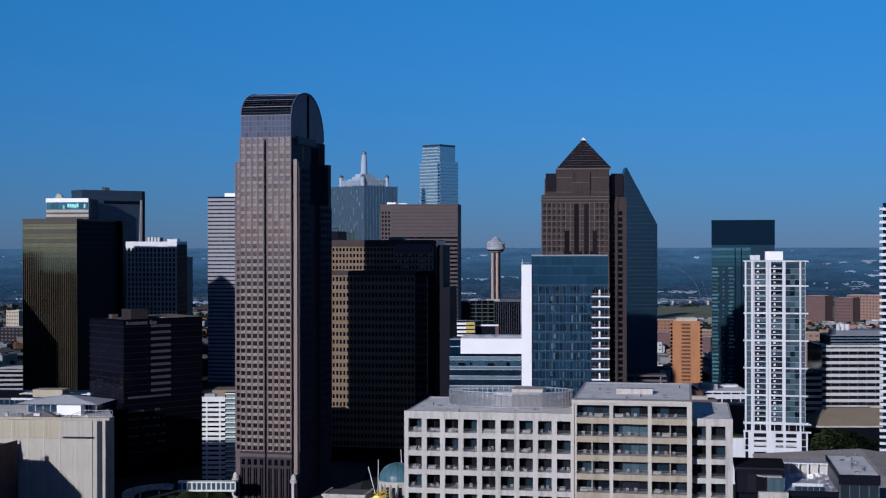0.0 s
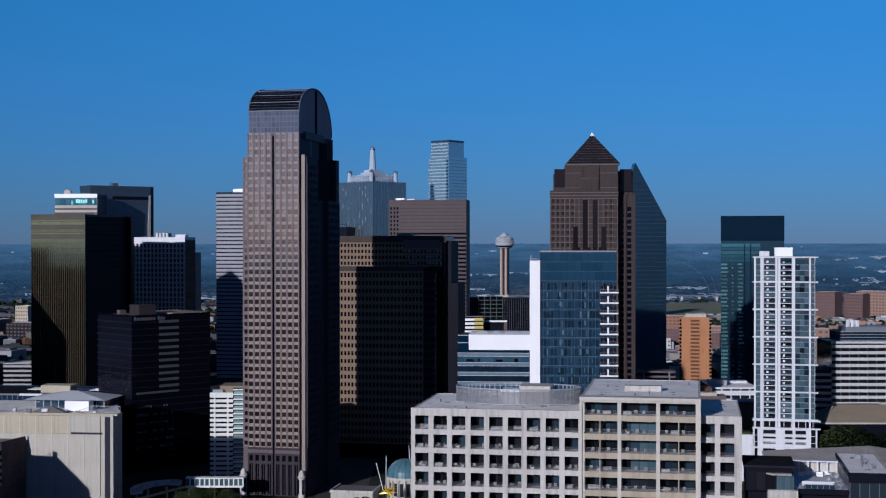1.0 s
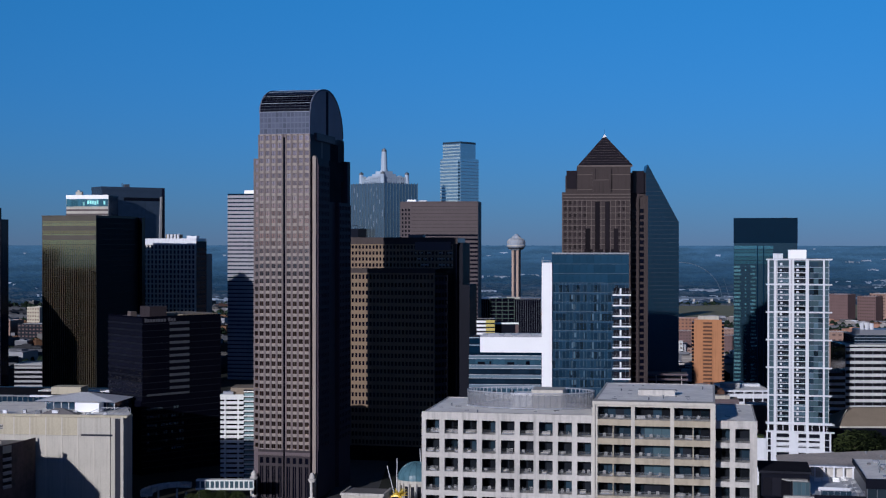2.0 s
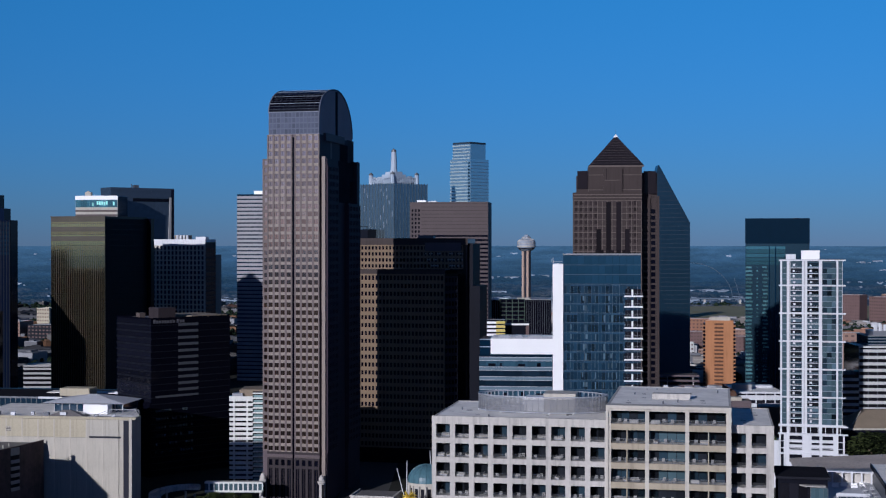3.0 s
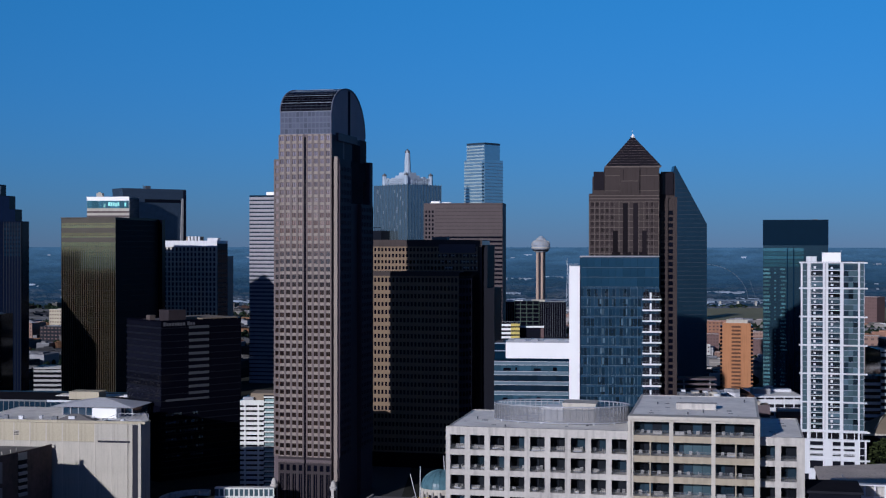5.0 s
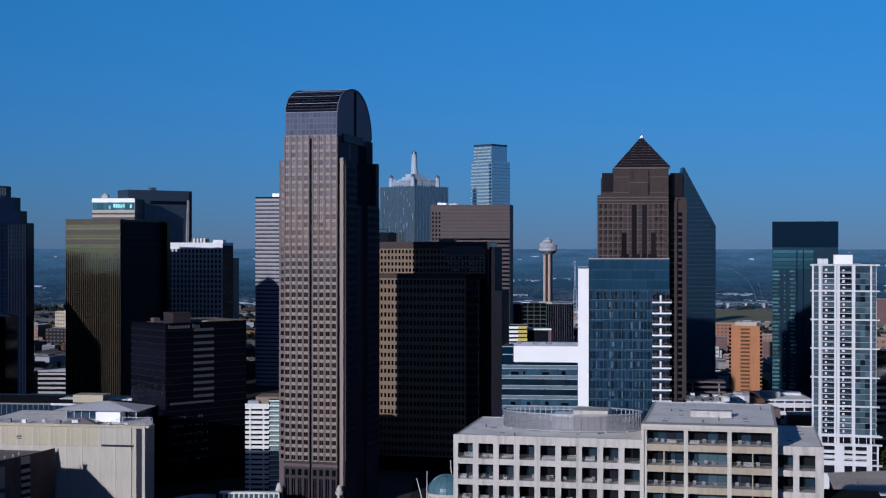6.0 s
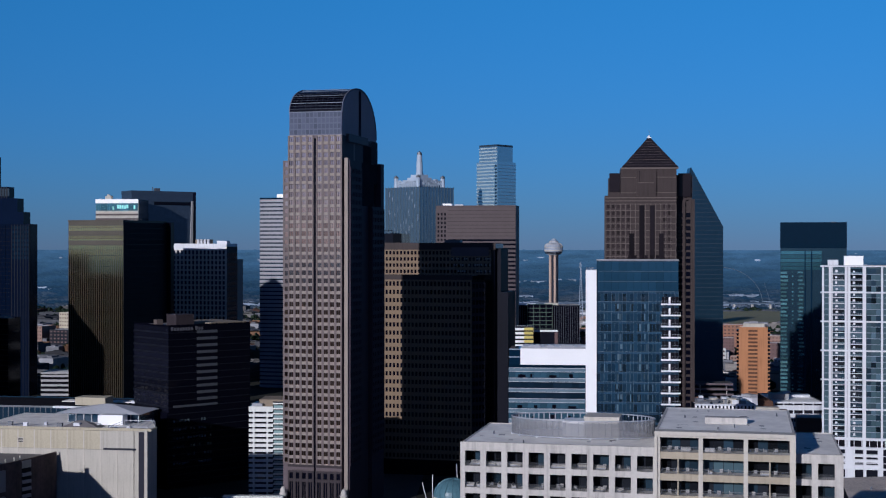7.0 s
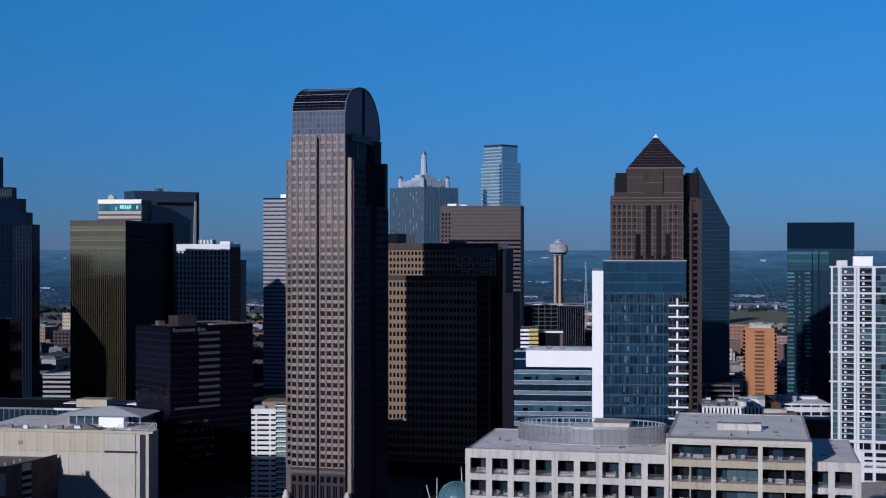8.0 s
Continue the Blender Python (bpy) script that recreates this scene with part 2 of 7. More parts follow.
# ---- mesh helpers ----
class Shape:
    """Collects boxes and polygons into one mesh."""

    def __init__(self):
        self.v, self.f = [], []

    def box(self, x0, x1, y0, y1, z0, z1):
        n = len(self.v)
        self.v += [(x, y, z) for z in (z0, z1) for x, y in ((x0, y0), (x1, y0), (x1, y1), (x0, y1))]
        self.f += [tuple(n + i for i in q) for q in ((3, 2, 1, 0), (4, 5, 6, 7), (0, 1, 5, 4), (1, 2, 6, 5), (2, 3, 7, 6), (3, 0, 4, 7))]
        return self

    def prism(self, base, z0, z1, top=None):
        """A footprint, anticlockwise, drawn up from z0 to z1, to another footprint where top is given."""
        n, k = len(self.v), len(base)
        self.v += [(x, y, z0) for x, y in base] + [(x, y, z1) for x, y in (top or base)]
        self.f += [tuple(range(n + k - 1, n - 1, -1)), tuple(range(n + k, n + 2 * k))]
        self.f += [(n + i, n + (i + 1) % k, n + k + (i + 1) % k, n + k + i) for i in range(k)]
        return self

    def slab(self, outline, y0, y1):
        """An outline in x and z, anticlockwise as seen from the front, drawn back from y0 to y1."""
        n, k = len(self.v), len(outline)
        self.v += [(x, y0, z) for x, z in outline] + [(x, y1, z) for x, z in outline]
        self.f += [tuple(range(n, n + k)), tuple(range(n + 2 * k - 1, n + k - 1, -1))]
        self.f += [(n + (i + 1) % k, n + i, n + k + i, n + k + (i + 1) % k) for i in range(k)]
        return self

    def turned(self, rz, dx=0, dy=0):
        c, s = math.cos(rz), math.sin(rz)
        self.v = [(x * c - y * s + dx, x * s + y * c + dy, z) for x, y, z in self.v]
        return self

    def tube(self, cx, cy, z0, z1, r0, r1=None, n=20, ry=1.0):
        r1 = r0 if r1 is None else r1
        ring = [(math.cos(2 * math.pi * i / n), math.sin(2 * math.pi * i / n)) for i in range(n)]
        return self.prism([(cx + r0 * a, cy + r0 * b * ry) for a, b in ring], z0, z1, [(cx + r1 * a, cy + r1 * b * ry) for a, b in ring])

    def lathe(self, cx, cy, rings, n=24):
        """Rings of (radius, height) joined into one closed skin."""
        m = len(self.v)
        for r, z in rings:
            self.v += [(cx + r * math.cos(2 * math.pi * i / n), cy + r * math.sin(2 * math.pi * i / n), z) for i in range(n)]
        for k in range(len(rings) - 1):
            self.f += [(m + k * n + i, m + k * n + (i + 1) % n, m + (k + 1) * n + (i + 1) % n, m + (k + 1) * n + i) for i in range(n)]
        self.f += [tuple(range(m + n - 1, m - 1, -1)), tuple(range(m + (len(rings) - 1) * n, m + len(rings) * n))]
        return self

    def strip(self, path, x0, x1, thick):
        """A bent sheet that follows a path of (y, z) from x0 to x1."""
        m, k = len(self.v), len(path)
        for dz in (thick, -thick):
            for x in (x0, x1):
                self.v += [(x, y, z + dz) for y, z in path]
        for i in range(k - 1):
            self.f += [(m + i, m + k + i, m + k + i + 1, m + i + 1), (m + 2 * k + i + 1, m + 3 * k + i + 1, m + 3 * k + i, m + 2 * k + i)]
            self.f += [(m + i + 1, m + 2 * k + i + 1, m + 2 * k + i, m + i), (m + k + i, m + 3 * k + i, m + 3 * k + i + 1, m + k + i + 1)]
        self.f += [(m, m + 2 * k, m + 3 * k, m + k), (m + k - 1, m + 2 * k - 1, m + 4 * k - 1, m + 3 * k - 1)]
        return self

    def bar(self, p, q, r, n=6):
        """A round bar from p to q."""
        p, q = Vector(p), Vector(q)
        w = (q - p).normalized()
        a = w.orthogonal().normalized()
        b = w.cross(a)
        m = len(self.v)
        for end in (p, q):
            self.v += [tuple(end + r * (math.cos(2 * math.pi * i / n) * a + math.sin(2 * math.pi * i / n) * b)) for i in range(n)]
        self.f += [tuple(range(m + n - 1, m - 1, -1)), tuple(range(m + n, m + 2 * n))]
        self.f += [(m + i, m + (i + 1) % n, m + n + (i + 1) % n, m + n + i) for i in range(n)]
        return self

    def mesh(self, name, material):
        me = bpy.data.meshes.new(name)
        me.from_pydata(self.v, [], self.f)
        me.materials.append(material)
        me.update()
        return me


def part(name, shape, material, parent, label="", kind=""):
    """One mesh under a thing, or under a part of it."""
    ob = new(name, shape.mesh(name, material))
    ob.parent = parent
    return tagged(ob, label, kind=kind)


def thing(name, x, y, z, rot, label, category, group="", kind=""):
    ob = new(name)
    ob.empty_display_size = 1
    ob.matrix_basis = pose(x, y, z, 0, 0, rot)
    return tagged(ob, label, category, group, kind)


class Face:
    """A wall plane of a thing: a start point, the way along it, and its outward normal."""

    def __init__(self, x, y, ang, width):
        self.o, self.u, self.w, self.ang = (x, y), (math.cos(radians(ang)), math.sin(radians(ang))), width, ang
        self.n = (self.u[1], -self.u[0])

    def at(self, a, d=0.0):
        return (self.o[0] + self.u[0] * a + self.n[0] * d, self.o[1] + self.u[1] * a + self.n[1] * d)

    def box(self, shape, a0, a1, z0, z1, d0, d1):
        return shape.prism([self.at(a0, d1), self.at(a1, d1), self.at(a1, d0), self.at(a0, d0)], z0, z1)


def panes(T, F, spots, w, h, d, material, name="window", limit=0, label=""):
    """Window panes at (a, z) of their lower left corners: the first few as parts, the rest joined."""
    if not spots:
        return
    one = Shape().box(0, w, -d, 0.05, 0, h)
    me = None
    for a, z in spots[:limit]:
        if me is None:
            me = one.mesh(name, material)
        ob = new(name, me)
        ob.parent = T
        ob.matrix_basis = pose(*F.at(a), z, 0, 0, F.ang)
        if label:
            tagged(ob, label)
    rest = spots[limit:]
    if rest:
        s = Shape()
        for a, z in rest:
            F.box(s, a, a + w, z, z + h, -0.05, d)
        part(name + "_panes", s, material, T, label, "stuff")


def grid(T, F, z0, z1, cols, rows, pier, span, proud, frame_mat, glass_mat, a0=0.0, a1=None, limit=0, name="window", label="", skip=None, edge=None, span_mat=None, split=False):
    """A wall of piers and spandrels that stand proud of recessed panes; split: each pier and spandrel is a part."""
    a1 = F.w if a1 is None else a1
    edge = pier if edge is None else edge
    cw, ch = (a1 - a0 - 2 * edge + pier) / cols, (z1 - z0) / rows
    s = Shape()
    for i in range(cols + 1):
        c0 = a0 if i == 0 else a0 + edge - pier + i * cw
        c1 = a1 if i == cols else (a0 + edge if i == 0 else c0 + pier)
        if split:
            panes(T, F, [(c0, z0)], c1 - c0, z1 - z0, proud, frame_mat, "pier", 1)
        else:
            F.box(s, c0, c1, z0, z1, 0, proud)
    flat = proud - (0.28 if span_mat else 0.03)
    if split:
        panes(T, F, [(a0 + 0.01, z0 + j * ch - span / 2) for j in range(1, rows)], a1 - a0 - 0.02, span, flat, span_mat or frame_mat, "spandrel", rows)
        panes(T, F, [(a0 + 0.01, z0 + j * ch - span / 2 - 0.2) for j in range(1, rows)], a1 - a0 - 0.02, 0.2, proud - 0.05, frame_mat, "sill", rows)
    for j in (0, rows) if split else range(rows + 1):
        b0 = z0 + j * ch - (0 if j == 0 else span / 2)
        F.box(s, a0 + 0.01, a1 - 0.01, b0, b0 + (span / 2 if j in (0, rows) else span), 0, flat)
    part("facade_frame", s, span_mat or frame_mat, T, kind="stuff")
    spots = [(a0 + edge + i * cw, z0 + j * ch + span / 2) for j in range(rows - 1, -1, -1) for i in range(cols) if skip is None or not skip(i, j)]
    panes(T, F, spots, cw - pier, ch - span, 0.06, glass_mat, name, limit, label)


def bands(T, F, z0, z1, rows, span, proud, band_mat, a0=0.0, a1=None, name="spandrel", limit=0, label=""):
    """Floor bands across a glazed wall."""
    a1 = F.w if a1 is None else a1
    ch = (z1 - z0) / rows
    spots = [(a0, z0 + j * ch) for j in range(rows - 1, -1, -1)]
    panes(T, F, spots, a1 - a0, span, proud, band_mat, name, limit, label)


def fins(T, F, z0, z1, count, w, proud, fin_mat, a0=0.0, a1=None, name="mullion", limit=0, label=""):
    a1 = F.w if a1 is None else a1
    spots = [(a0 + (a1 - a0 - w) * i / (count - 1), z0) for i in range(count)]
    panes(T, F, spots, w, z1 - z0, proud, fin_mat, name, limit, label)


def block(T, wf, ws, z0, z1, material, name="body", roof=None, parapet=1.0):
    """A body that reaches left and back from the thing's origin, with a roof sunk behind a parapet."""
    part(name, Shape().box(-wf, 0, 0, ws, z0, z1 - parapet), material, T)
    if roof:
        s = Shape()
        for q in ((-wf, 0, 0, 0.4), (-wf, 0, ws - 0.4, ws), (-wf, -wf + 0.4, 0.4, ws - 0.4), (-0.4, 0, 0.4, ws - 0.4)):
            s.box(*q, z1 - parapet, z1)
        part("parapet", s, material, T)
        part("roof", Shape().box(-wf + 0.4, -0.4, 0.4, ws - 0.4, z1 - parapet, z1 - parapet + 0.06), roof, T)
    front, side, left = Face(-wf, 0, 0, wf), Face(0, 0, 90, ws), Face(-wf, ws, -90, ws)
    return front, side, left


def roof_unit(T, x, y, z, w, d, h, material, name="roof_unit"):
    """A louvred plant box on a roof."""
    s = Shape().box(x, x + w, y, y + d, z, z + h * 0.88).box(x - 0.08, x + w + 0.08, y - 0.08, y + d + 0.08, z + h * 0.88, z + h)
    n = max(2, int(w / 0.9))
    for i in range(n):
        s.box(x + w * (i + 0.2) / n, x + w * (i + 0.75) / n, y - 0.06, y, z + h * 0.15, z + h * 0.75)
    return part(name, s, material, T)


# ---- structure ----

def ground_height(r):
    """Level in the city; beyond the river flats the land rises to a far ridge."""
    return 0.0 if r < 2600 else 129 * ((r - 2600) / 2300) ** 2.6


def ring_sheet(radii, turns, height):
    s = Shape()
    for r in radii:
        s.v += [(r * math.cos(2 * math.pi * i / turns), r * math.sin(2 * math.pi * i / turns), height(r)) for i in range(turns)]
    for k in range(len(radii) - 1):
        for i in range(turns):
            j = (i + 1) % turns
            s.f.append((k * turns + i, (k + 1) * turns + i, (k + 1) * turns + j, k * turns + j))
    return s


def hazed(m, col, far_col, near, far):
    """Paints haze as emission: the backdrop glows like several kilometres of lit air, more with distance."""
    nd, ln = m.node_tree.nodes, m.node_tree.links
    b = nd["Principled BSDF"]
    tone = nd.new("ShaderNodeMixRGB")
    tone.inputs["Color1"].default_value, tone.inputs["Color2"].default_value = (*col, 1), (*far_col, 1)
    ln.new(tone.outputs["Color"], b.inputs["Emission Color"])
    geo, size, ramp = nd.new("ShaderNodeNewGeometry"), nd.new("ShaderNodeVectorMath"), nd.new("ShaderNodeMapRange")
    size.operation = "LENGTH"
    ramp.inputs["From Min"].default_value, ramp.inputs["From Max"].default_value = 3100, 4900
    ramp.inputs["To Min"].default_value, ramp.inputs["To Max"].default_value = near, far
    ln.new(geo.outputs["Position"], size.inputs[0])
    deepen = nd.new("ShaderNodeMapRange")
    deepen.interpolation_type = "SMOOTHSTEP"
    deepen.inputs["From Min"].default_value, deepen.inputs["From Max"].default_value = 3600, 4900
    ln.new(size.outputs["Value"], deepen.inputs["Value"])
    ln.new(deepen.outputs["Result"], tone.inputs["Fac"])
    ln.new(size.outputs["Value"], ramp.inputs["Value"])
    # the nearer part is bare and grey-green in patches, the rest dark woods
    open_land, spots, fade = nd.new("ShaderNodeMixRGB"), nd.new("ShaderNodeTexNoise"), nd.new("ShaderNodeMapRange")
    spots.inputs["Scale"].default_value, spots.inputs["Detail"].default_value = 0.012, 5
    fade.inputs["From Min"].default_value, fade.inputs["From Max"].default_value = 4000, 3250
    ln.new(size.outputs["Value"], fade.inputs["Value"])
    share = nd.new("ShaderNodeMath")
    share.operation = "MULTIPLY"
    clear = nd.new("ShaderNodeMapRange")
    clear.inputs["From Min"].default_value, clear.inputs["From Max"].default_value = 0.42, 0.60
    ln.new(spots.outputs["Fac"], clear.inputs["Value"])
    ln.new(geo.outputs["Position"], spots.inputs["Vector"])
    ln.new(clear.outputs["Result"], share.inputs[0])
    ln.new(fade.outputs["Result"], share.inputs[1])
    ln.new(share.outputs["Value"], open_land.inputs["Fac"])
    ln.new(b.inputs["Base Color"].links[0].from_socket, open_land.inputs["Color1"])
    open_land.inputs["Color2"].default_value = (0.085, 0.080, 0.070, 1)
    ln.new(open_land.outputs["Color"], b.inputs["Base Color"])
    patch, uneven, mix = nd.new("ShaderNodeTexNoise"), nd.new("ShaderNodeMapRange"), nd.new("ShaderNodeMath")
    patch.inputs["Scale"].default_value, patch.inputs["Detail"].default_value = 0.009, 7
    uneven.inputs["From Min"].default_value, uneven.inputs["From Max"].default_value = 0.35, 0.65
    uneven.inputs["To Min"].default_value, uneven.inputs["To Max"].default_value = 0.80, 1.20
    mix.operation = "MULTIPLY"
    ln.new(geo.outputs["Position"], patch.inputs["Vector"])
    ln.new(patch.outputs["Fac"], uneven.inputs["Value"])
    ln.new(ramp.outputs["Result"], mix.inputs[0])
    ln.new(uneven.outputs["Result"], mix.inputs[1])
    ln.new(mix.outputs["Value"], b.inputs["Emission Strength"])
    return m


GROUND = mat("city_ground", (0.048, 0.050, 0.044), 1.0, spec=0.0, vary=0.35, scale=0.012, fine=0.06)
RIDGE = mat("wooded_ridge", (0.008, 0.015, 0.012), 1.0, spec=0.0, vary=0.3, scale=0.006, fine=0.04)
# both wooded materials carry distance haze in their emission colour
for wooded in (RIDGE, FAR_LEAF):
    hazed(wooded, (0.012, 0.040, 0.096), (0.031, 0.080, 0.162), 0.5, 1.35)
ground = new("ground", ring_sheet([0.5, 300, 600, 900, 1200, 1600, 2000, 2300, 2600, 2800, 3000, 3200], 96, ground_height).mesh("ground", GROUND))
tagged(ground, "dark city ground with asphalt, dirt and grass patches", "ground", kind="structure")
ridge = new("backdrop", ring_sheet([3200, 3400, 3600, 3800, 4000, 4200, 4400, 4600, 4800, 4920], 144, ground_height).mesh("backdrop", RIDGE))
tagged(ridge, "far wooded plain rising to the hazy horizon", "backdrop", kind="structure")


# ---- the barrel-vaulted granite tower ----
def vaulted_tower():
    T = thing("office_tower", -83.5, 760.0, 0, -12, "tall pink granite office tower with a barrel-vaulted glass crown", "skyscraper", "downtown towers")
    W, D = 30.1, 63.0
    part("shaft", Shape().prism([(-W, 0), (0, 0), (0, D), (-W + 3.8, D), (-W + 3.8, 50), (-W, 50)], 0, 200.6), GRANITE_DARK, T)
    front = Face(-W, 0, 0, W)
    mid = W / 2
    for a0, a1 in ((0.0, mid - 0.7), (mid + 0.7, W)):
        grid(T, front, 26.5, 200.6, 4, 42, 1.22, 1.55, 0.55, GRANITE, G_CHASE, a0, a1, limit=150, edge=0.8, name="window", span_mat=GRANITE_MID, split=True)
        cw = (a1 - a0 - 1.6 + 1.22) / 4
        panes(T, front, [(a0 + 0.8 + i * cw + (cw - 1.22) / 2 - 0.14, 26.5) for i in range(4)], 0.2, 173.5, 0.2, GRANITE_BASE, "window_mullion", 4)
    s = Shape()
    front.box(s, mid - 0.5, mid + 0.5, 0, 199, 0, 0.05)
    part("centre_slot", s, G_BLACK, T, "dark recessed glazing slot")
    # base storeys: tall bays, a row of small windows and an arched course, on the same bays as above
    for a0, a1 in ((0.0, mid - 0.5), (mid + 0.5, W)):
        cw = (a1 - a0 - 0.35) / 4
        for i in range(5):
            c0 = a0 + (0 if i == 0 else 0.9 - 1.45 + i * cw)
            c1 = a1 if i == 4 else (a0 + 0.9 if i == 0 else c0 + 1.45)
            panes(T, front, [(c0, 0)], c1 - c0, 23.4, 0.6, GRANITE_BASE, "base_pier", 1)
            if i < 4:
                panes(T, front, [(c1 + 0.97, 0)], 0.28, 17.6, 0.45, GRANITE_BASE, "base_mullion", 1)
        for z, h in ((17.6, 1.5), (22.4, 1.0), (25.4, 1.3)):
            panes(T, front, [(a0, z)], a1 - a0, h, 0.68, GRANITE_BASE, "base_course", 1)
        panes(T, front, [(a0 + 0.9 + i * cw, 0.3) for i in range(4)], cw - 1.45, 17.3, 0.1, G_BLACK, "base_window", 4)
        panes(T, front, [(a0 + 0.9 + i * cw, 19.1) for i in range(4)], cw - 1.45, 3.3, 0.1, G_BLACK, "base_window", 4)
        for i in range(8):
            s, a = Shape(), a0 + (i + 0.5) * (a1 - a0) / 8
            for k in range(8):
                t0, t1 = math.pi * k / 8, math.pi * (k + 1) / 8
                p = [front.at(a + r * math.cos(t), 0.5) + (23.4 + r * 1.25 * math.sin(t),) for r, t in ((0.5, t0), (0.75, t0), (0.75, t1), (0.5, t1))]
                q = [front.at(a + r * math.cos(t), 0.0) + (23.4 + r * 1.25 * math.sin(t),) for r, t in ((0.5, t0), (0.75, t0), (0.75, t1), (0.5, t1))]
                m = len(s.v)
                s.v += p + q
                s.f += [(m, m + 1, m + 2, m + 3), (m + 1, m + 5, m + 6, m + 2), (m, m + 3, m + 7, m + 4)]
            part("arch_moulding", s, GRANITE, T)
    # shoulders left, right and rear
    part("left_shoulder", Shape().box(-W - 3.7, -W, 2.5, 40, 0, 187.5), GRANITE_DARK, T)
    grid(T, Face(-W - 3.7, 2.5, 0, 3.7), 26.5, 187.5, 1, 39, 0.9, 1.75, 0.45, GRANITE, G_CHASE, limit=39)
    part("right_shoulder", Shape().box(0, 3.6, 2.0, 22, 0, 187.5).box(0, 4.0, 40, D - 0.5, 0, 164).box(0, 4.0, 56.8, D - 0.5, 164, 188.5), SHADED_GRANITE, T)
    part("side_panel", Shape().box(0, 0.02, 22, 40, 0, 198), SHADED_GRANITE, T)
    part("upper_shoulder", Shape().box(-6, 0.05, 51, D, 184, 201), SHADED_GRANITE, T)
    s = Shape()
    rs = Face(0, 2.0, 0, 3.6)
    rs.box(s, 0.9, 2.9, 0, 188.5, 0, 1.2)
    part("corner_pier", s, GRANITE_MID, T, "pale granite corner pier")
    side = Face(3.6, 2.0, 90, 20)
    grid(T, side, 26.5, 184, 7, 38, 1.3, 1.8, 0.4, SHADED_GRANITE, G_DARK)
    grid(T, Face(4.0, 40, 90, D - 40.5), 26.5, 163, 7, 33, 1.3, 1.8, 0.4, SHADED_GRANITE, G_DARK)
    s = Shape().box(0.0, 0.25, 24, 38, 30, 165)
    part("side_slot", s, G_NAVY, T, "navy glass slot of the side wall")
    # the crown: upper storeys that turn over into the vault, and the sky gap in its side
    n, half, front_rise, back_rise = 28, (D - 1.6) / 2, 14.6, 25.0
    prof = []
    for i in range(n + 1):
        a = math.pi * i / n
        prof.append((0.6 + half - half * math.cos(a), 227.6 - (front_rise if i <= n / 2 else back_rise) * (1 - math.sin(a))))
    ring = [(0.6, 200.6)] + prof + [(D - 1.0, 200.6)]
    s, k = Shape(), len(ring)
    for x in (-W + 0.5, -0.5):
        s.v += [(x, y, z) for y, z in ring]
    s.f += [(i, i + k, (i + 1) % k + k, (i + 1) % k) for i in range(k)] + [tuple(range(k)), tuple(range(2 * k - 1, k - 1, -1))]
    part("crown_block", s, G_GABLE, T, "slate glass crown block")
    grid(T, Face(-W + 0.5, 0.6, 0, W - 1), 200.8, 213.0, 13, 4, 0.42, 0.6, 0.12, CROWN, G_CROWN, limit=52, name="crown_window")
    part("vault", Shape().strip(prof, -W + 0.6, -0.6, 0.09), G_BLACK, T, "dark glazed barrel vault")
    for i in range(0, n + 1):
        y, z = prof[i]
        part("vault_rib", Shape().box(-W + 0.4, -0.4, y - 0.09, y + 0.09, z - 0.1, z + (0.2 if i % 3 == 0 else 0.12)), RIB_PALE if i % 3 == 0 else RIB, T)
    for k in range(1, 10):
        s = Shape()
        x = -W + 0.5 + k * (W - 1) / 10
        for (y0, z0), (y1, z1) in zip(prof[:16], prof[1:17]):
            s.bar((x, y0, z0 + 0.08), (x, y1, z1 + 0.08), 0.07, 4)
        part("vault_bar", s, RIB, T)
    for x in (-W + 0.2, -0.6):
        part("vault_rim", Shape().strip(prof, x, x + 0.5, 0.4), CROWN, T)
    for y0, y1 in ((0.6, 19), (46, D - 1)):
        part("gable_wall", Shape().box(-0.5, 0.05, y0, y1, 166, 200.4), SHADED_GRANITE, T)
    part("gable_slot", Shape().box(-0.7, -0.33, 29.8, 33.6, 201, 226.8), DARK_ROOF, T, "dark upright slot")
    part("sky_beam", Shape().box(-0.4, 1.2, 7.7, 41.6, 197.6, 201.8), GRANITE_DARK, T)
    # openings built as solid dark boxes, their inner shade put into the colour
    for y0, y1, z0, z1, x1 in ((35.9, 50.9, 187.5, 197.6, 0.10), (26.4, 56.5, 176.5, 187.5, 2.0), (28.5, 49.9, 164, 176.5, 2.0)):
        part("sky_gap", Shape().box(-0.3, x1, y0, y1, z0, z1), DARK_ROOF, T, "dark opening under the crown")
    part("side_wall", Shape().box(0, 1.9, 22, 56.8, 0, 164).box(0, 1.9, 22, 26.4, 164, 187), SHADED_GRANITE, T)
    for x in (-W - 1.6, 2.0):
        s = Shape().lathe(x, -3, [(1.9, 0), (1.9, 10.8), (2.2, 11.0), (2.2, 11.8), (1.6, 12.0), (1.6, 12.8), (1.4, 13.8), (0.9, 14.8), (0.15, 15.3)], 16)
        lantern = part("entrance_lantern", s, CONCRETE, T, "pale stone corner lantern")
        for k in range(4):
            t = radians(45 + 90 * k)
            part("lantern_pane", Shape().box(-0.75, 0.75, -0.12, 0.12, 2.0, 10.2).turned(t + math.pi / 2, x + 1.86 * math.cos(t), -3 + 1.86 * math.sin(t)), G_DARK, lantern)


vaulted_tower()


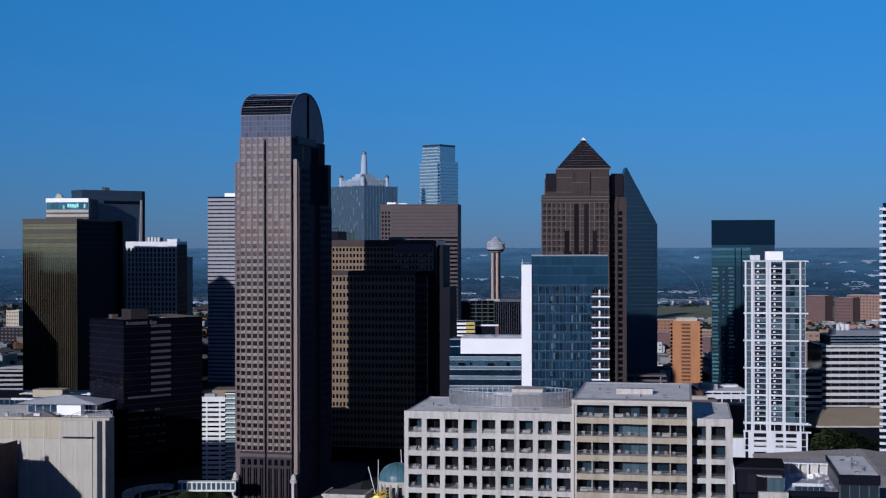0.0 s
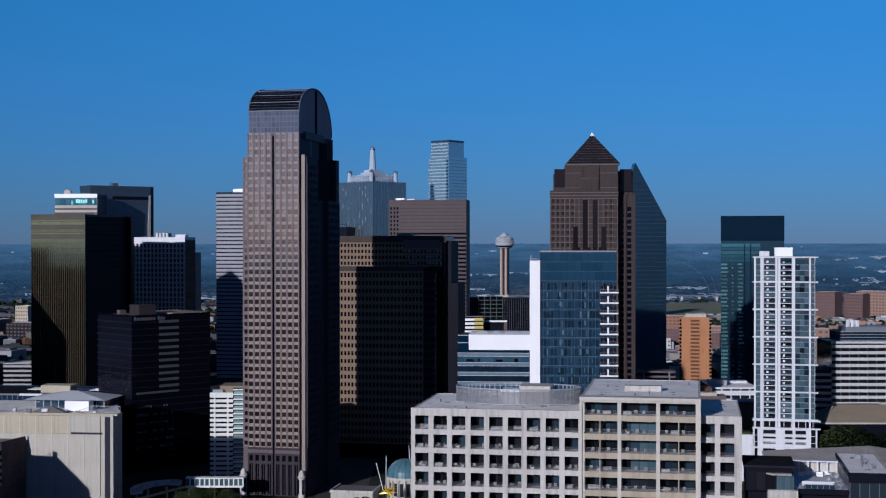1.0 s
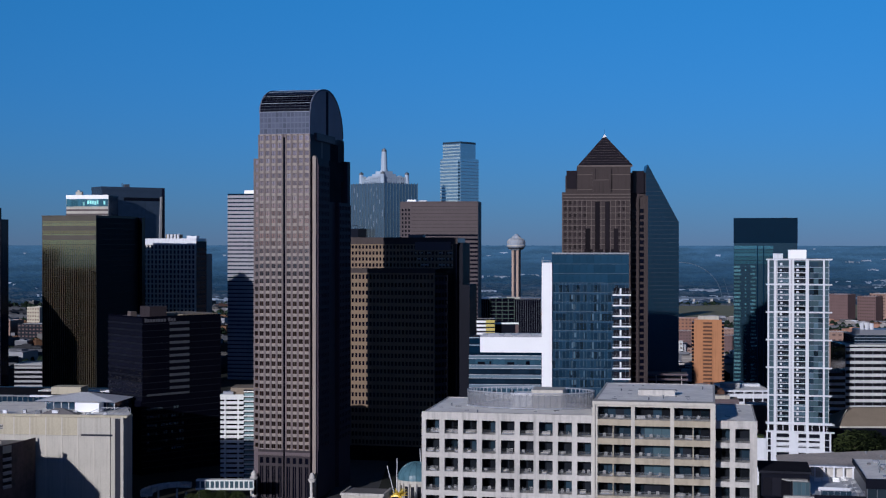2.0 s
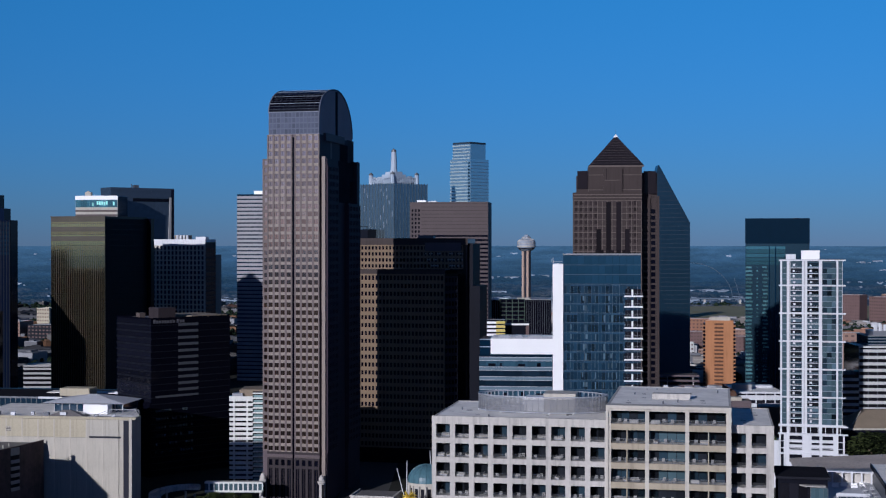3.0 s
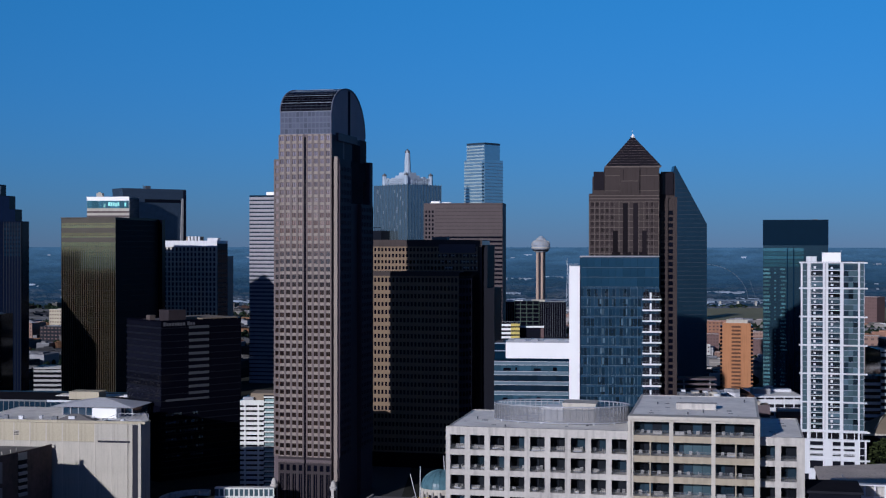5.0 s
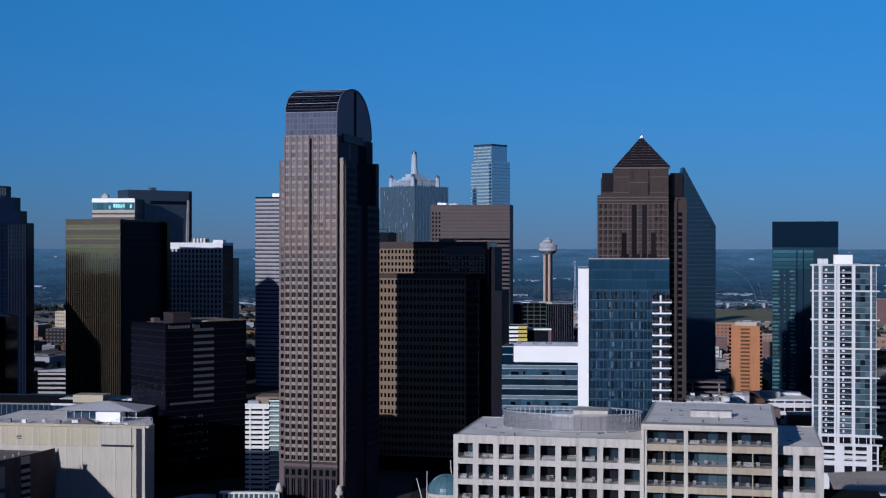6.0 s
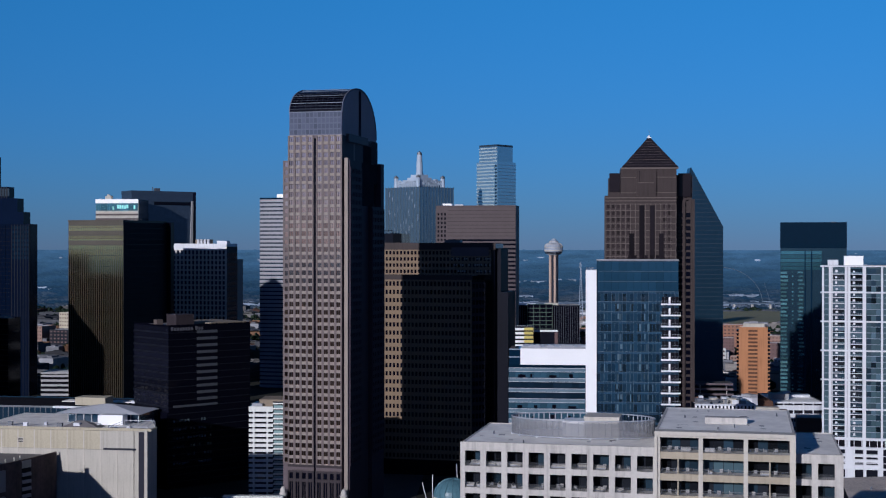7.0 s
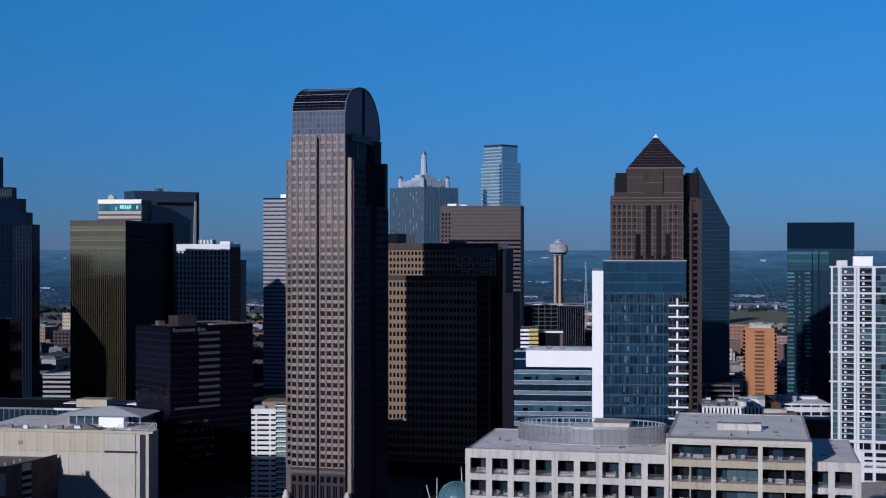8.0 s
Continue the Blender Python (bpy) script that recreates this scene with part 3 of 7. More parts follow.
# ---- the pyramid-topped tower ----
def pyramid_tower():
    T = thing("pyramid_tower", 105.9, 878.0, 0, -4, "dark brown granite tower with a stepped pyramid roof", "skyscraper", "downtown towers")
    W, D = 43.0, 44.0
    part("shaft", Shape().box(-W, 0, 0, D, 0, 173), BROWN, T)
    part("rear_wing", Shape().box(0, 11.5, 9, D - 6, 0, 170), BROWN, T)
    front = Face(-W, 0, 0, W)
    ch = 4.0
    rows = 32
    s = Shape()
    for j in range(rows + 1):
        front.box(s, 0, W, 173 - 5 - j * ch - 0.35, 173 - 5 - j * ch, 0, 0.25)
    for z in (169.5, 171.4):
        front.box(s, -0.3, W + 0.3, z, z + 0.5, -0.3, 0.5)
    for i in range(15):
        front.box(s, i * (W - 0.35) / 14, i * (W - 0.35) / 14 + 0.35, 40, 168, 0, 0.22)
    part("facade_trim", s, BROWN_TRIM, T, "lighter granite floor lines")
    slots = ((22.3, 167), (28.6, 167), (16.2, 150), (34.0, 150))
    for a, top in slots:
        s = Shape()
        front.box(s, a - 1.5, a + 1.5, 40, top, 0, 0.3)
        part("bay_slot", s, G_BRONZE_DARK, T, "dark glazed vertical slot")
    wide = 2.0
    panes(T, front, [(a - 0.7, 134.5 - j * ch) for j in range(24) for a in (14.8, 18.0, 21.4, 24.6, 28.0, 31.4, 34.6)], wide, 2.3, 0.35, G_BRONZE_DARK, "bay_window", 168)
    panes(T, front, [(1.2 + i * 3.07, 165.2 - j * ch) for j in range(32) for i in range(13) if not 4 < i < 11], 2.3, 2.4, 0.08, G_BRONZE, "window", 200)
    wing = Face(0, 9, 0, 11.5)
    panes(T, wing, [(1.6, 160 - j * ch) for j in range(30)] + [(6.4, 160 - j * ch) for j in range(30)], 2.6, 2.6, 0.1, G_BLACK, "window", 60)
    s = Shape()
    wing.box(s, 4.6, 5.8, 0, 172, 0, 1.4)
    wing.box(s, 9.6, 11.5, 0, 171, 0, 1.0)
    part("wing_pier", s, BROWN, T)
    # stepped crown
    s = Shape().box(-W + 9.6, 0.2, 2, D - 4, 173, 190).box(-W + 2.2, 2.5, 8, D - 8, 173, 184)
    s.prism([(-W + 19, 0.6), (-12, 0.6), (-12, 2), (-W + 19, 2)], 173, 188)
    part("crown", s, BROWN, T)
    for q in ((-W + 2.8, -W + 9.5, 7.4, 9, 175.5, 187), (1.8, 9.5, 12, 13.5, 172.5, 187)):
        part("dormer_glass", Shape().box(*q), G_BRONZE_DARK, T, "dark sloped shoulder glazing")
    part("crown_shoulder", Shape().box(-1.5, 10.4, 13.5, D - 8, 170, 186), BROWN, T)
    bx0, bx1, by0, by1 = -W + 10.0, 1.6, 1.7, D - 9.2
    cx, cy = (bx0 + bx1) / 2, (by0 + by1) / 2
    levels, hw, hd = 12, (bx1 - bx0) / 2, (by1 - by0) / 2
    for k in range(levels):
        f0, f1 = 1 - k / levels, 1 - (k + 1) / levels + 0.012
        q0, q1 = ([(cx - hw * f, cy - hd * f), (cx + hw * f, cy - hd * f), (cx + hw * f, cy + hd * f), (cx - hw * f, cy + hd * f)] for f in (f0, f1))
        part("pyramid_course", Shape().prism(q0, 190 + 20.2 * k / levels, 190 + 20.2 * (k + 1) / levels, q1), PYRAMID, T, "dark metal roof course")
        part("course_edge", Shape().box(cx - hw * f0 - 0.05, cx + hw * f0 + 0.05, cy - hd * f0 - 0.12, cy - hd * f0 + 0.3, 190 + 20.2 * k / levels - 0.08, 190 + 20.2 * k / levels + 0.14), BROWN_TRIM if k % 3 == 0 else GRANITE_DARK, T)
    part("apex_rod", Shape().bar((cx, cy, 210), (cx, cy, 214), 0.07), SLATE, T)
    part("crown_panel", Shape().box(-W + 19.5, -12.8, 0.3, 0.6, 171.5, 180.5), BROWN, T, "raised granite crown panel")
    part("crown_cornice", Shape().box(-W + 9.8, 1.4, 1.5, 2.1, 189.2, 190.1), BROWN_TRIM, T)
    for x0, x1, z in ((-W + 9.6, -W + 19.4, 174.6), (-12.7, 0.2, 174.6), (-W + 20, -13.2, 180.6), (-W + 9.6, 0.2, 184.0)):
        part("crown_line", Shape().box(x0, x1, 0.25 if z == 180.6 else 1.85, 0.6 if z == 180.6 else 2.0, z, z + 0.3), BROWN_TRIM, T)
    part("crown_slot", Shape().box(-W + 20.9, -W + 21.2, 0.5, 0.6, 180.9, 188), G_BRONZE_DARK, T)
    part("apex_cap", Shape().prism([(cx - 1.5, cy - 1.5), (cx + 1.5, cy - 1.5), (cx + 1.5, cy + 1.5), (cx - 1.5, cy + 1.5)], 209.0, 211.2, [(cx - 0.1, cy - 0.1), (cx + 0.1, cy - 0.1), (cx + 0.1, cy + 0.1), (cx - 0.1, cy + 0.1)]), WHITE, T, "white cap")


pyramid_tower()


# ---- the green glass prism behind it ----
def prism_tower():
    T = thing("glass_prism_tower", 209.4, 1343.0, 0, 0, "green glass prism tower with steep slanted faces", "skyscraper", "downtown towers")
    outline = [(-40, 0), (-0.4, 0), (-0.4, 161), (-30.2, 216.6), (-30.9, 216.6), (-34.0, 204), (-40, 180)]
    part("glass_body", Shape().slab(outline, 0, 20), G_GREEN, T)
    for j in range(50):
        z = 4 + j * 4.15
        right = -0.4 if z < 161 else -0.4 - 29.8 * (z - 161) / 55.6
        if right > -29:
            part("floor_line", Shape().box(-33 if z > 200 else -36, right, -0.06, 0, z, z + 0.35), GRID_BLUE, T)
    s = Shape()
    s.slab([(-30, 96), (-1, 20), (-1, 0), (-30, 0)], -0.7, -0.2)
    part("lower_facet", s, G_GREEN, T)


prism_tower()


# ---- white slab and blue glass tower ----
def blue_glass_tower():
    T = thing("glass_office_tower", 77.7, 650.0, 0, -4, "blue glass office tower with white fin wall and lower wing", "office building", "downtown towers")
    W = 35.8
    front, side, left = block(T, W, 20, 0, 136, G_NAVY, roof=ROOF, parapet=0.6)
    pw, ph = W / 11, 4.45
    panes(T, front, [(i * pw + 0.04, 135.4 - (j + 1) * ph + 0.12) for j in range(3) for i in range(11)], pw - 0.08, ph - 0.24, 0.12, G_SKYBLUE, "parapet_panel", 33)
    panes(T, front, [(i * pw / 2 + 0.04, 135.4 - (j + 1) * ph + 0.12) for j in range(3, 27) for i in range(22)], pw / 2 - 0.08, ph - 1.1, 0.12, G_BLUE, "glass_panel", 264)
    panes(T, front, [(i * pw + 0.06, 135.4 - j * ph - 0.92) for j in range(3, 27) for i in range(11)], pw - 0.12, 0.8, 0.14, G_SPANDREL, "spandrel_panel", 132)
    s = Shape()
    for j in range(28):
        front.box(s, 0, W, 135.4 - j * ph - 0.07, 135.4 - j * ph + 0.07, 0, 0.22)
    for i in range(12):
        front.box(s, i * pw - 0.05, i * pw + 0.05, 0, 122.0, 0, 0.2)
        if i < 11:
            front.box(s, i * pw + pw / 2 - 0.03, i * pw + pw / 2 + 0.03, 0, 122.0, 0, 0.16)
    part("curtain_wall_grid", s, GRID_LIGHT, T)
    part("roof_rim", Shape().box(-W - 0.1, 0.15, -0.3, 0.1, 135.7, 136.25), STEEL, T, "pale metal roof rim")
    part("fin_wall", Shape().box(-W - 4.8, -W, -1.2, 20, 0, 131.5), WHITE, T, "plain white fin wall")
    part("fin_railing", Shape().box(-W - 4.7, -W - 4.5, -0.8, 8, 131.5, 132.6).box(-W - 4.7, -W - 0.4, 0.2, 0.3, 132.3, 132.5), STEEL, T)
    for j in range(11):
        z = 116.2 - j * 4.9
        s = Shape().box(-7.6, 0.9, -1.7, 0.2, z, z + 0.6)
        b = part("balcony_slab", s, WHITE, T, "white balcony")
        part("balcony_post", Shape().box(-4.3, -3.5, -1.3, -0.7, z + 0.6, z + 3.4), WHITE, b)
        for x in (-6.0, -1.6):
            part("balcony_post", Shape().box(x, x + 0.1, -1.3, -1.15, z + 0.6, z + 4.9), SLATE, b)
        s = Shape().box(-7.5, 0.8, -1.65, -1.6, z + 1.75, z + 1.82).box(-7.5, -7.44, -1.62, -0.2, z + 1.75, z + 1.82)
        for q in range(8):
            s.box(-7.5 + q * 1.18, -7.42 + q * 1.18, -1.66, -1.6, z + 0.6, z + 1.75)
        part("balcony_rail", s, PALE, b)
        part("balcony_door", Shape().box(-7.2, 0.0, -0.26, -0.2, z + 0.7, z + 3.6), G_DARK, b)
    rnd = random.Random(31)
    for j in range(4, 22):                     # blinds stand in the same bays on most floors
        for a, w in ((3.2, 0.5), (9.0, 0.8), (10.2, 1.0), (14.8, 0.5), (18.4, 0.8), (20.7, 0.7), (22.0, 0.9), (24.6, 0.4)):
            if rnd.random() < (0.25 if j < 8 else 0.62 if j < 15 else 0.2):
                h = rnd.choice((2.2, 2.8, 3.1))
                panes(T, front, [(a + rnd.uniform(-0.3, 0.3), 135.4 - j * ph - 1.0 - h)], w * rnd.uniform(0.7, 1.1), h, 0.135, G_BLIND, "lit_blind", 1, "pale window blind behind glass")
    # the lower wing
    L = Face(-74.8, -0.3, 0, 34.0)
    part("wing_body", Shape().box(-74.8, -W - 4.8, 0, 30, 0, 89.3), G_NAVY, T)
    part("wing_crown", Shape().box(-69.5, -W - 4.8, -0.8, 28, 89.3, 96.5), WHITE, T, "plain white upper wall")
    part("wing_roof_rail", Shape().box(-69.4, -W - 4.8, -0.6, -0.5, 96.5, 97.4), STEEL, T)
    part("plant_screen", Shape().box(-74.6, -69.6, 0.5, 20, 89.3, 96.2), G_NAVY, T)
    for z in (92.4, 95.9):
        part("screen_band", Shape().box(-74.7, -69.6, 0.2, 0.5, z, z + 0.4), MAST, T)
    for x, w in ((-66, 5), (-58, 3), (-52, 6)):
        roof_unit(T, x, 6, 96.5, w, 4, 1.3, STEEL)
    rnd = random.Random(6)
    for j in range(19):
        z = 86.2 - j * 4.55
        s = Shape()
        L.box(s, 0, 34.0, z, z + 1.75, 0, 0.4)
        band = part("floor_band", s, BAND_TEAL, T, "teal grey metal floor band")
        for q in (z, z + 1.6):
            s = Shape()
            L.box(s, 0, 34.0, q, q + 0.14, 0.4, 0.48)
            part("band_edge", s, WHITE_FRAME, band)
        panes(T, L, [(i * 2.83 + 0.03, z - 2.75) for i in range(12)], 2.77, 2.7, 0.1, G_WING_DARK if j in (1, 2, 5) else G_WING, "glass_panel", 12 if j < 7 else 0)
        if j in (0, 3, 4):
            for k in range(4):
                panes(T, L, [(3 + k * 7.6 + rnd.uniform(-2, 2), z - 2.7)], rnd.uniform(0.9, 4.0), rnd.uniform(0.8, 2.0), 0.14, G_BLACK, "dark_opening", 1)


blue_glass_tower()


# ---- pale condominium building with balconies ----
def condo_building():
    T = thing("condominium_building", -8.7, 307.4, 0, -10, "pale concrete condominium building with deep square balconies", "apartment building")
    top = 103.8
    X1, X2, X3 = 37.4, 63.2, 71.9
    deep = 3.4
    rows_shown = 9
    # left wing and right wing
    def wing(x0, x1, y0, ytop, ybk, first, cols):
        F = Face(x0, y0, 0, x1 - x0)
        body = Shape().box(x0, x1, y0 + deep, ybk, 0, ytop - 1.3)
        part("wing_body", body, CONCRETE, T)
        part("rear_glazing", Shape().box(x0 + 0.3, x1 - 0.3, y0 + deep - 0.012, y0 + deep, 0, ytop - 1.4), G_DARK, T)
        s = Shape()
        for i in range(cols + 1):
            a0 = 0.0 if i == 0 else first + (i - 1) * 4.143 + 3.0
            a1 = first + i * 4.143 if i < cols else x1 - x0
            F.box(s, a0, a1, 0, ytop, -0.55, 0)
        for j in range(24):
            z = ytop - 1.7 - 2.98 - j * 4.143
            F.box(s, 0.02, x1 - x0 - 0.02, z - 1.163, z, -0.55, -0.02)
        F.box(s, 0.02, x1 - x0 - 0.02, ytop - 1.7, ytop, -0.55, -0.02)
        part("facade_frame", s, CONCRETE, T, "pale concrete grid")
        for j in range(rows_shown):
            z = ytop - 1.7 - 2.98 - j * 4.143
            part("balcony_floor", Shape().box(x0 + 0.3, x1 - 0.3, y0 + 0.5, y0 + deep, z - 0.3, z - 0.02), CONCRETE, T)
            for i in range(cols):
                a = x0 + first + i * 4.143
                part("partition", Shape().box(a - 0.75, a - 0.45, y0 + 0.5, y0 + deep, z, z + 3.6), CONCRETE, T)
                # bluer doors have a sky reflection put into the glass colour
                part("balcony_door", Shape().box(a - 0.4, a + 1.35, y0 + deep - 0.06, y0 + deep - 0.01, z, z + 2.6), G_DOOR if (i * 5 + j * 3 + i * j) % 7 == 2 else G_CLEAR, T)
                part("balcony_door", Shape().box(a + 1.42, a + 3.2, y0 + deep - 0.1, y0 + deep - 0.05, z, z + 2.6), G_DOOR if (i * 5 + j * 3 + i * j) % 7 < 3 else G_CLEAR, T)
                rail = Shape().box(a, a + 3.0, y0 + 0.28, y0 + 0.33, z + 0.98, z + 1.05)
                for k in range(8):
                    rail.box(a + 0.1 + k * 0.395, a + 0.13 + k * 0.395, y0 + 0.29, y0 + 0.32, z, z + 1.0)
                part("railing", rail, CHARCOAL, T, kind="stuff")
                part("rail_pane", Shape().box(a + 0.02, a + 2.98, y0 + 0.35, y0 + 0.37, z + 0.05, z + 0.96), G_RAIL, T)
        part("roof", Shape().box(x0, x1, y0 + 0.55, ybk, ytop - 0.9, ytop - 0.35), ROOF, T)
        part("parapet", Shape().box(x0, x0 + 0.35, y0 + 0.55, ybk, ytop - 0.6, ytop - 0.25).box(x1 - 0.35, x1, y0 + 0.55, ybk, ytop - 0.6, ytop - 0.25).box(x0, x1, ybk, ybk + 0.35, ytop - 0.6, ytop - 0.2), CONCRETE, T)

    wing(0, X1, 0, top, 31, 0.95, 9)
    wing(X2, X3, 3.0, 103.0, 36, 0.0, 2)
    # the taller tan block
    zt = 107.0
    F = Face(X1, -0.4, 0, X2 - X1)
    BW = X2 - X1
    part("block_body", Shape().box(X1, X2, deep, 40, 0, zt - 1.2), TAN, T)
    part("rear_glazing", Shape().box(X1 + 1.0, X2 - 1.0, deep - 0.04, deep, 0, zt - 1.3), G_DARK, T)
    s = Shape()
    F.box(s, 0, 0.55, 0, zt, -3, 0.3)
    F.box(s, BW - 0.55, BW, 0, zt, -3, 0.3)
    F.box(s, 0.55, BW - 0.55, zt - 0.7, zt, -3, 0.3)
    part("outer_frame", s, CREAM, T, "cream outer frame")
    s = Shape()
    F.box(s, 0.55, 1.05, 0, zt - 0.7, -2.6, -0.1)
    F.box(s, BW - 1.05, BW - 0.55, 0, zt - 0.7, -2.6, -0.1)
    F.box(s, 1.05, BW - 1.05, zt - 1.15, zt - 0.7, -2.6, -0.1)
    bays = ((1.25, 8.15), (8.95, 16.4), (17.2, 24.5))
    for a in (8.15, 16.4):
        F.box(s, a, a + 0.8, 0, zt - 1.1, -0.7, -0.15)
    part("inner_frame", s, CREAM, T)
    for j in range(rows_shown):
        z = zt - 1.15 - 2.75 - j * 4.08
        s = Shape()
        F.box(s, 1.05, BW - 1.05, z - 1.3, z, -0.65, -0.2)
        part("spandrel", s, TAN, T, "tan balcony front")
        part("balcony_floor", Shape().box(X1 + 1, X2 - 1, 0.2, deep, z - 0.3, z - 0.02), CONCRETE, T)
        for b, (a0, a1) in enumerate(bays):
            n = 4
            for k in range(n):
                w = (a1 - a0) / n
                s = Shape()
                F.box(s, a0 + k * w + 0.04, a0 + (k + 1) * w - 0.04, z, z + 2.7, -deep - 0.33, -deep - 0.28)
                # paler and bluer panes carry reflected sky in their colour
                part("balcony_door", s, G_FROST if b == 1 and j in (1, 2, 3) and k > (j == 2) else G_DOOR if (j * 5 + b * 3 + k * k) % 7 < 3 else G_CLEAR, T)
            if j > 0 and b != 1:
                s = Shape()
                p = a0 + (3.0 if b == 0 else 3.85)
                F.box(s, p, p + 0.22, z, z + 2.78, -2.3, -0.3)
                part("partition", s, TAN, T)
            s = Shape()
            F.box(s, a0, a1, z + 0.92, z + 0.98, -0.45, -0.4)
            for k in range(int((a1 - a0) / 1.2) + 1):
                F.box(s, a0 + k * 1.2, a0 + k * 1.2 + 0.04, z, z + 0.95, -0.44, -0.41)
            part("railing", s, SLATE, T, kind="stuff")
            s = Shape()
            F.box(s, a0 + 0.02, a1 - 0.02, z + 0.05, z + 0.9, -0.5, -0.48)
            part("rail_pane", s, G_RAIL, T)
    part("block_roof", Shape().box(X1 + 0.5, X2 - 0.5, 0, 40, zt - 1.2, zt - 0.25), ROOF, T)
    part("block_side_parapet", Shape().box(X1, X1 + 0.5, 2.6, 40, zt - 1.2, zt - 0.18).box(X2 - 0.5, X2, 2.6, 40, zt - 1.2, zt - 0.18).box(X1, X2, 40, 40.5, zt - 1.2, zt - 0.15), CONCRETE, T)
    part("roof_curb", Shape().box(X1 + 8.9, X1 + 17.1, 15, 17.5, zt - 0.25, zt + 0.95), CONCRETE, T)
    # oval roof screen of upright fins
    cx, cy, rx, ry = 21.9, 16.8, 14.5, 7.2
    zr = top - 0.35
    N = 68
    slim, stout = (Shape().box(-w, w, -0.05, 0.05, 0.3, 3.7).mesh("screen_post", m_) for w, m_ in ((0.05, SLATE), (0.09, SCREEN)))
    for i in range(N):
        t, t1 = 2 * math.pi * i / N, 2 * math.pi * (i + 1) / N
        f = new("screen_post", slim if math.sin(t) < 0.25 else stout)
        f.parent = T
        f.matrix_basis = pose(cx + rx * math.cos(t), cy + ry * math.sin(t), zr)
        high = 3.6 if math.sin(t) < 0.25 else 1.9
        q = [(cx + (rx - e) * math.cos(u), cy + (ry - e) * math.sin(u)) for u, e in ((t, 0.0), (t1, 0.0), (t1, 0.03), (t, 0.03))]
        part("screen_panel", Shape().prism(q, zr + 0.35, zr + high), MESH_PANEL, T, "grey perforated screen panel")
    for z0, z1 in ((zr + 3.6, zr + 3.8), (zr + 0.2, zr + 0.4)):
        ring, m = Shape(), 90
        for e, z in ((0.12, z0), (0.12, z1), (-0.12, z1), (-0.12, z0)):
            ring.v += [(cx + (rx + e) * math.cos(2 * math.pi * i / m), cy + (ry + e) * math.sin(2 * math.pi * i / m), z) for i in range(m)]
        for k in range(4):
            ring.f += [(k * m + i, k * m + (i + 1) % m, (k + 1) % 4 * m + (i + 1) % m, (k + 1) % 4 * m + i) for i in range(m)]
        part("screen_rail", ring, SCREEN, T)
    for i in range(16):
        t = 2 * math.pi * (i + 0.4) / 16
        part("screen_foot", Shape().tube(cx + rx * math.cos(t), cy + ry * math.sin(t), zr, zr + 0.4, 0.16, n=6), WHITE_FRAME, T)
    part("lift_house", Shape().box(22.5, 29.5, 14, 20.5, zr, zr + 4.0).box(22.4, 29.6, 13.9, 20.6, zr + 3.8, zr + 4.1), CREAM, T, "cream lift house")
    rnd = random.Random(8)
    for x0, x1, y0, y1, z, n in ((X1 + 2, X2 - 2, 3, 38, zt - 0.25, 16), (1, X1 - 2, 1.5, 30, zr, 14), (X2 + 1, X3 - 1, 5, 34, 102.65, 5)):
        for k in range(n):
            x, y, w, d = rnd.uniform(x0, x1 - 2), rnd.uniform(y0, y1 - 2), rnd.uniform(0.3, 1.8), rnd.uniform(0.3, 2.4)
            part("roof_patch", Shape().prism([(x, y), (x + w, y + rnd.uniform(-0.2, 0.2)), (x + w * rnd.uniform(0.7, 1.1), y + d), (x + rnd.uniform(-0.2, 0.2), y + d)], z, z + 0.006 + 0.004 * (k % 3)), (PATCH, ROOF_DARK, PATCH)[k % 3], T)
        for k in range(n // 3):
            x, y = rnd.uniform(x0, x1), rnd.uniform(y0, y1)
            part("roof_vent", Shape().tube(x, y, z, z + rnd.uniform(0.3, 0.7), 0.14, n=8), SLATE, T)
    part("stair_house", Shape().box(18.0, 22.4, 15, 20.5, zr, zr + 3.0), WHITE, T)
    return T


condo_building()


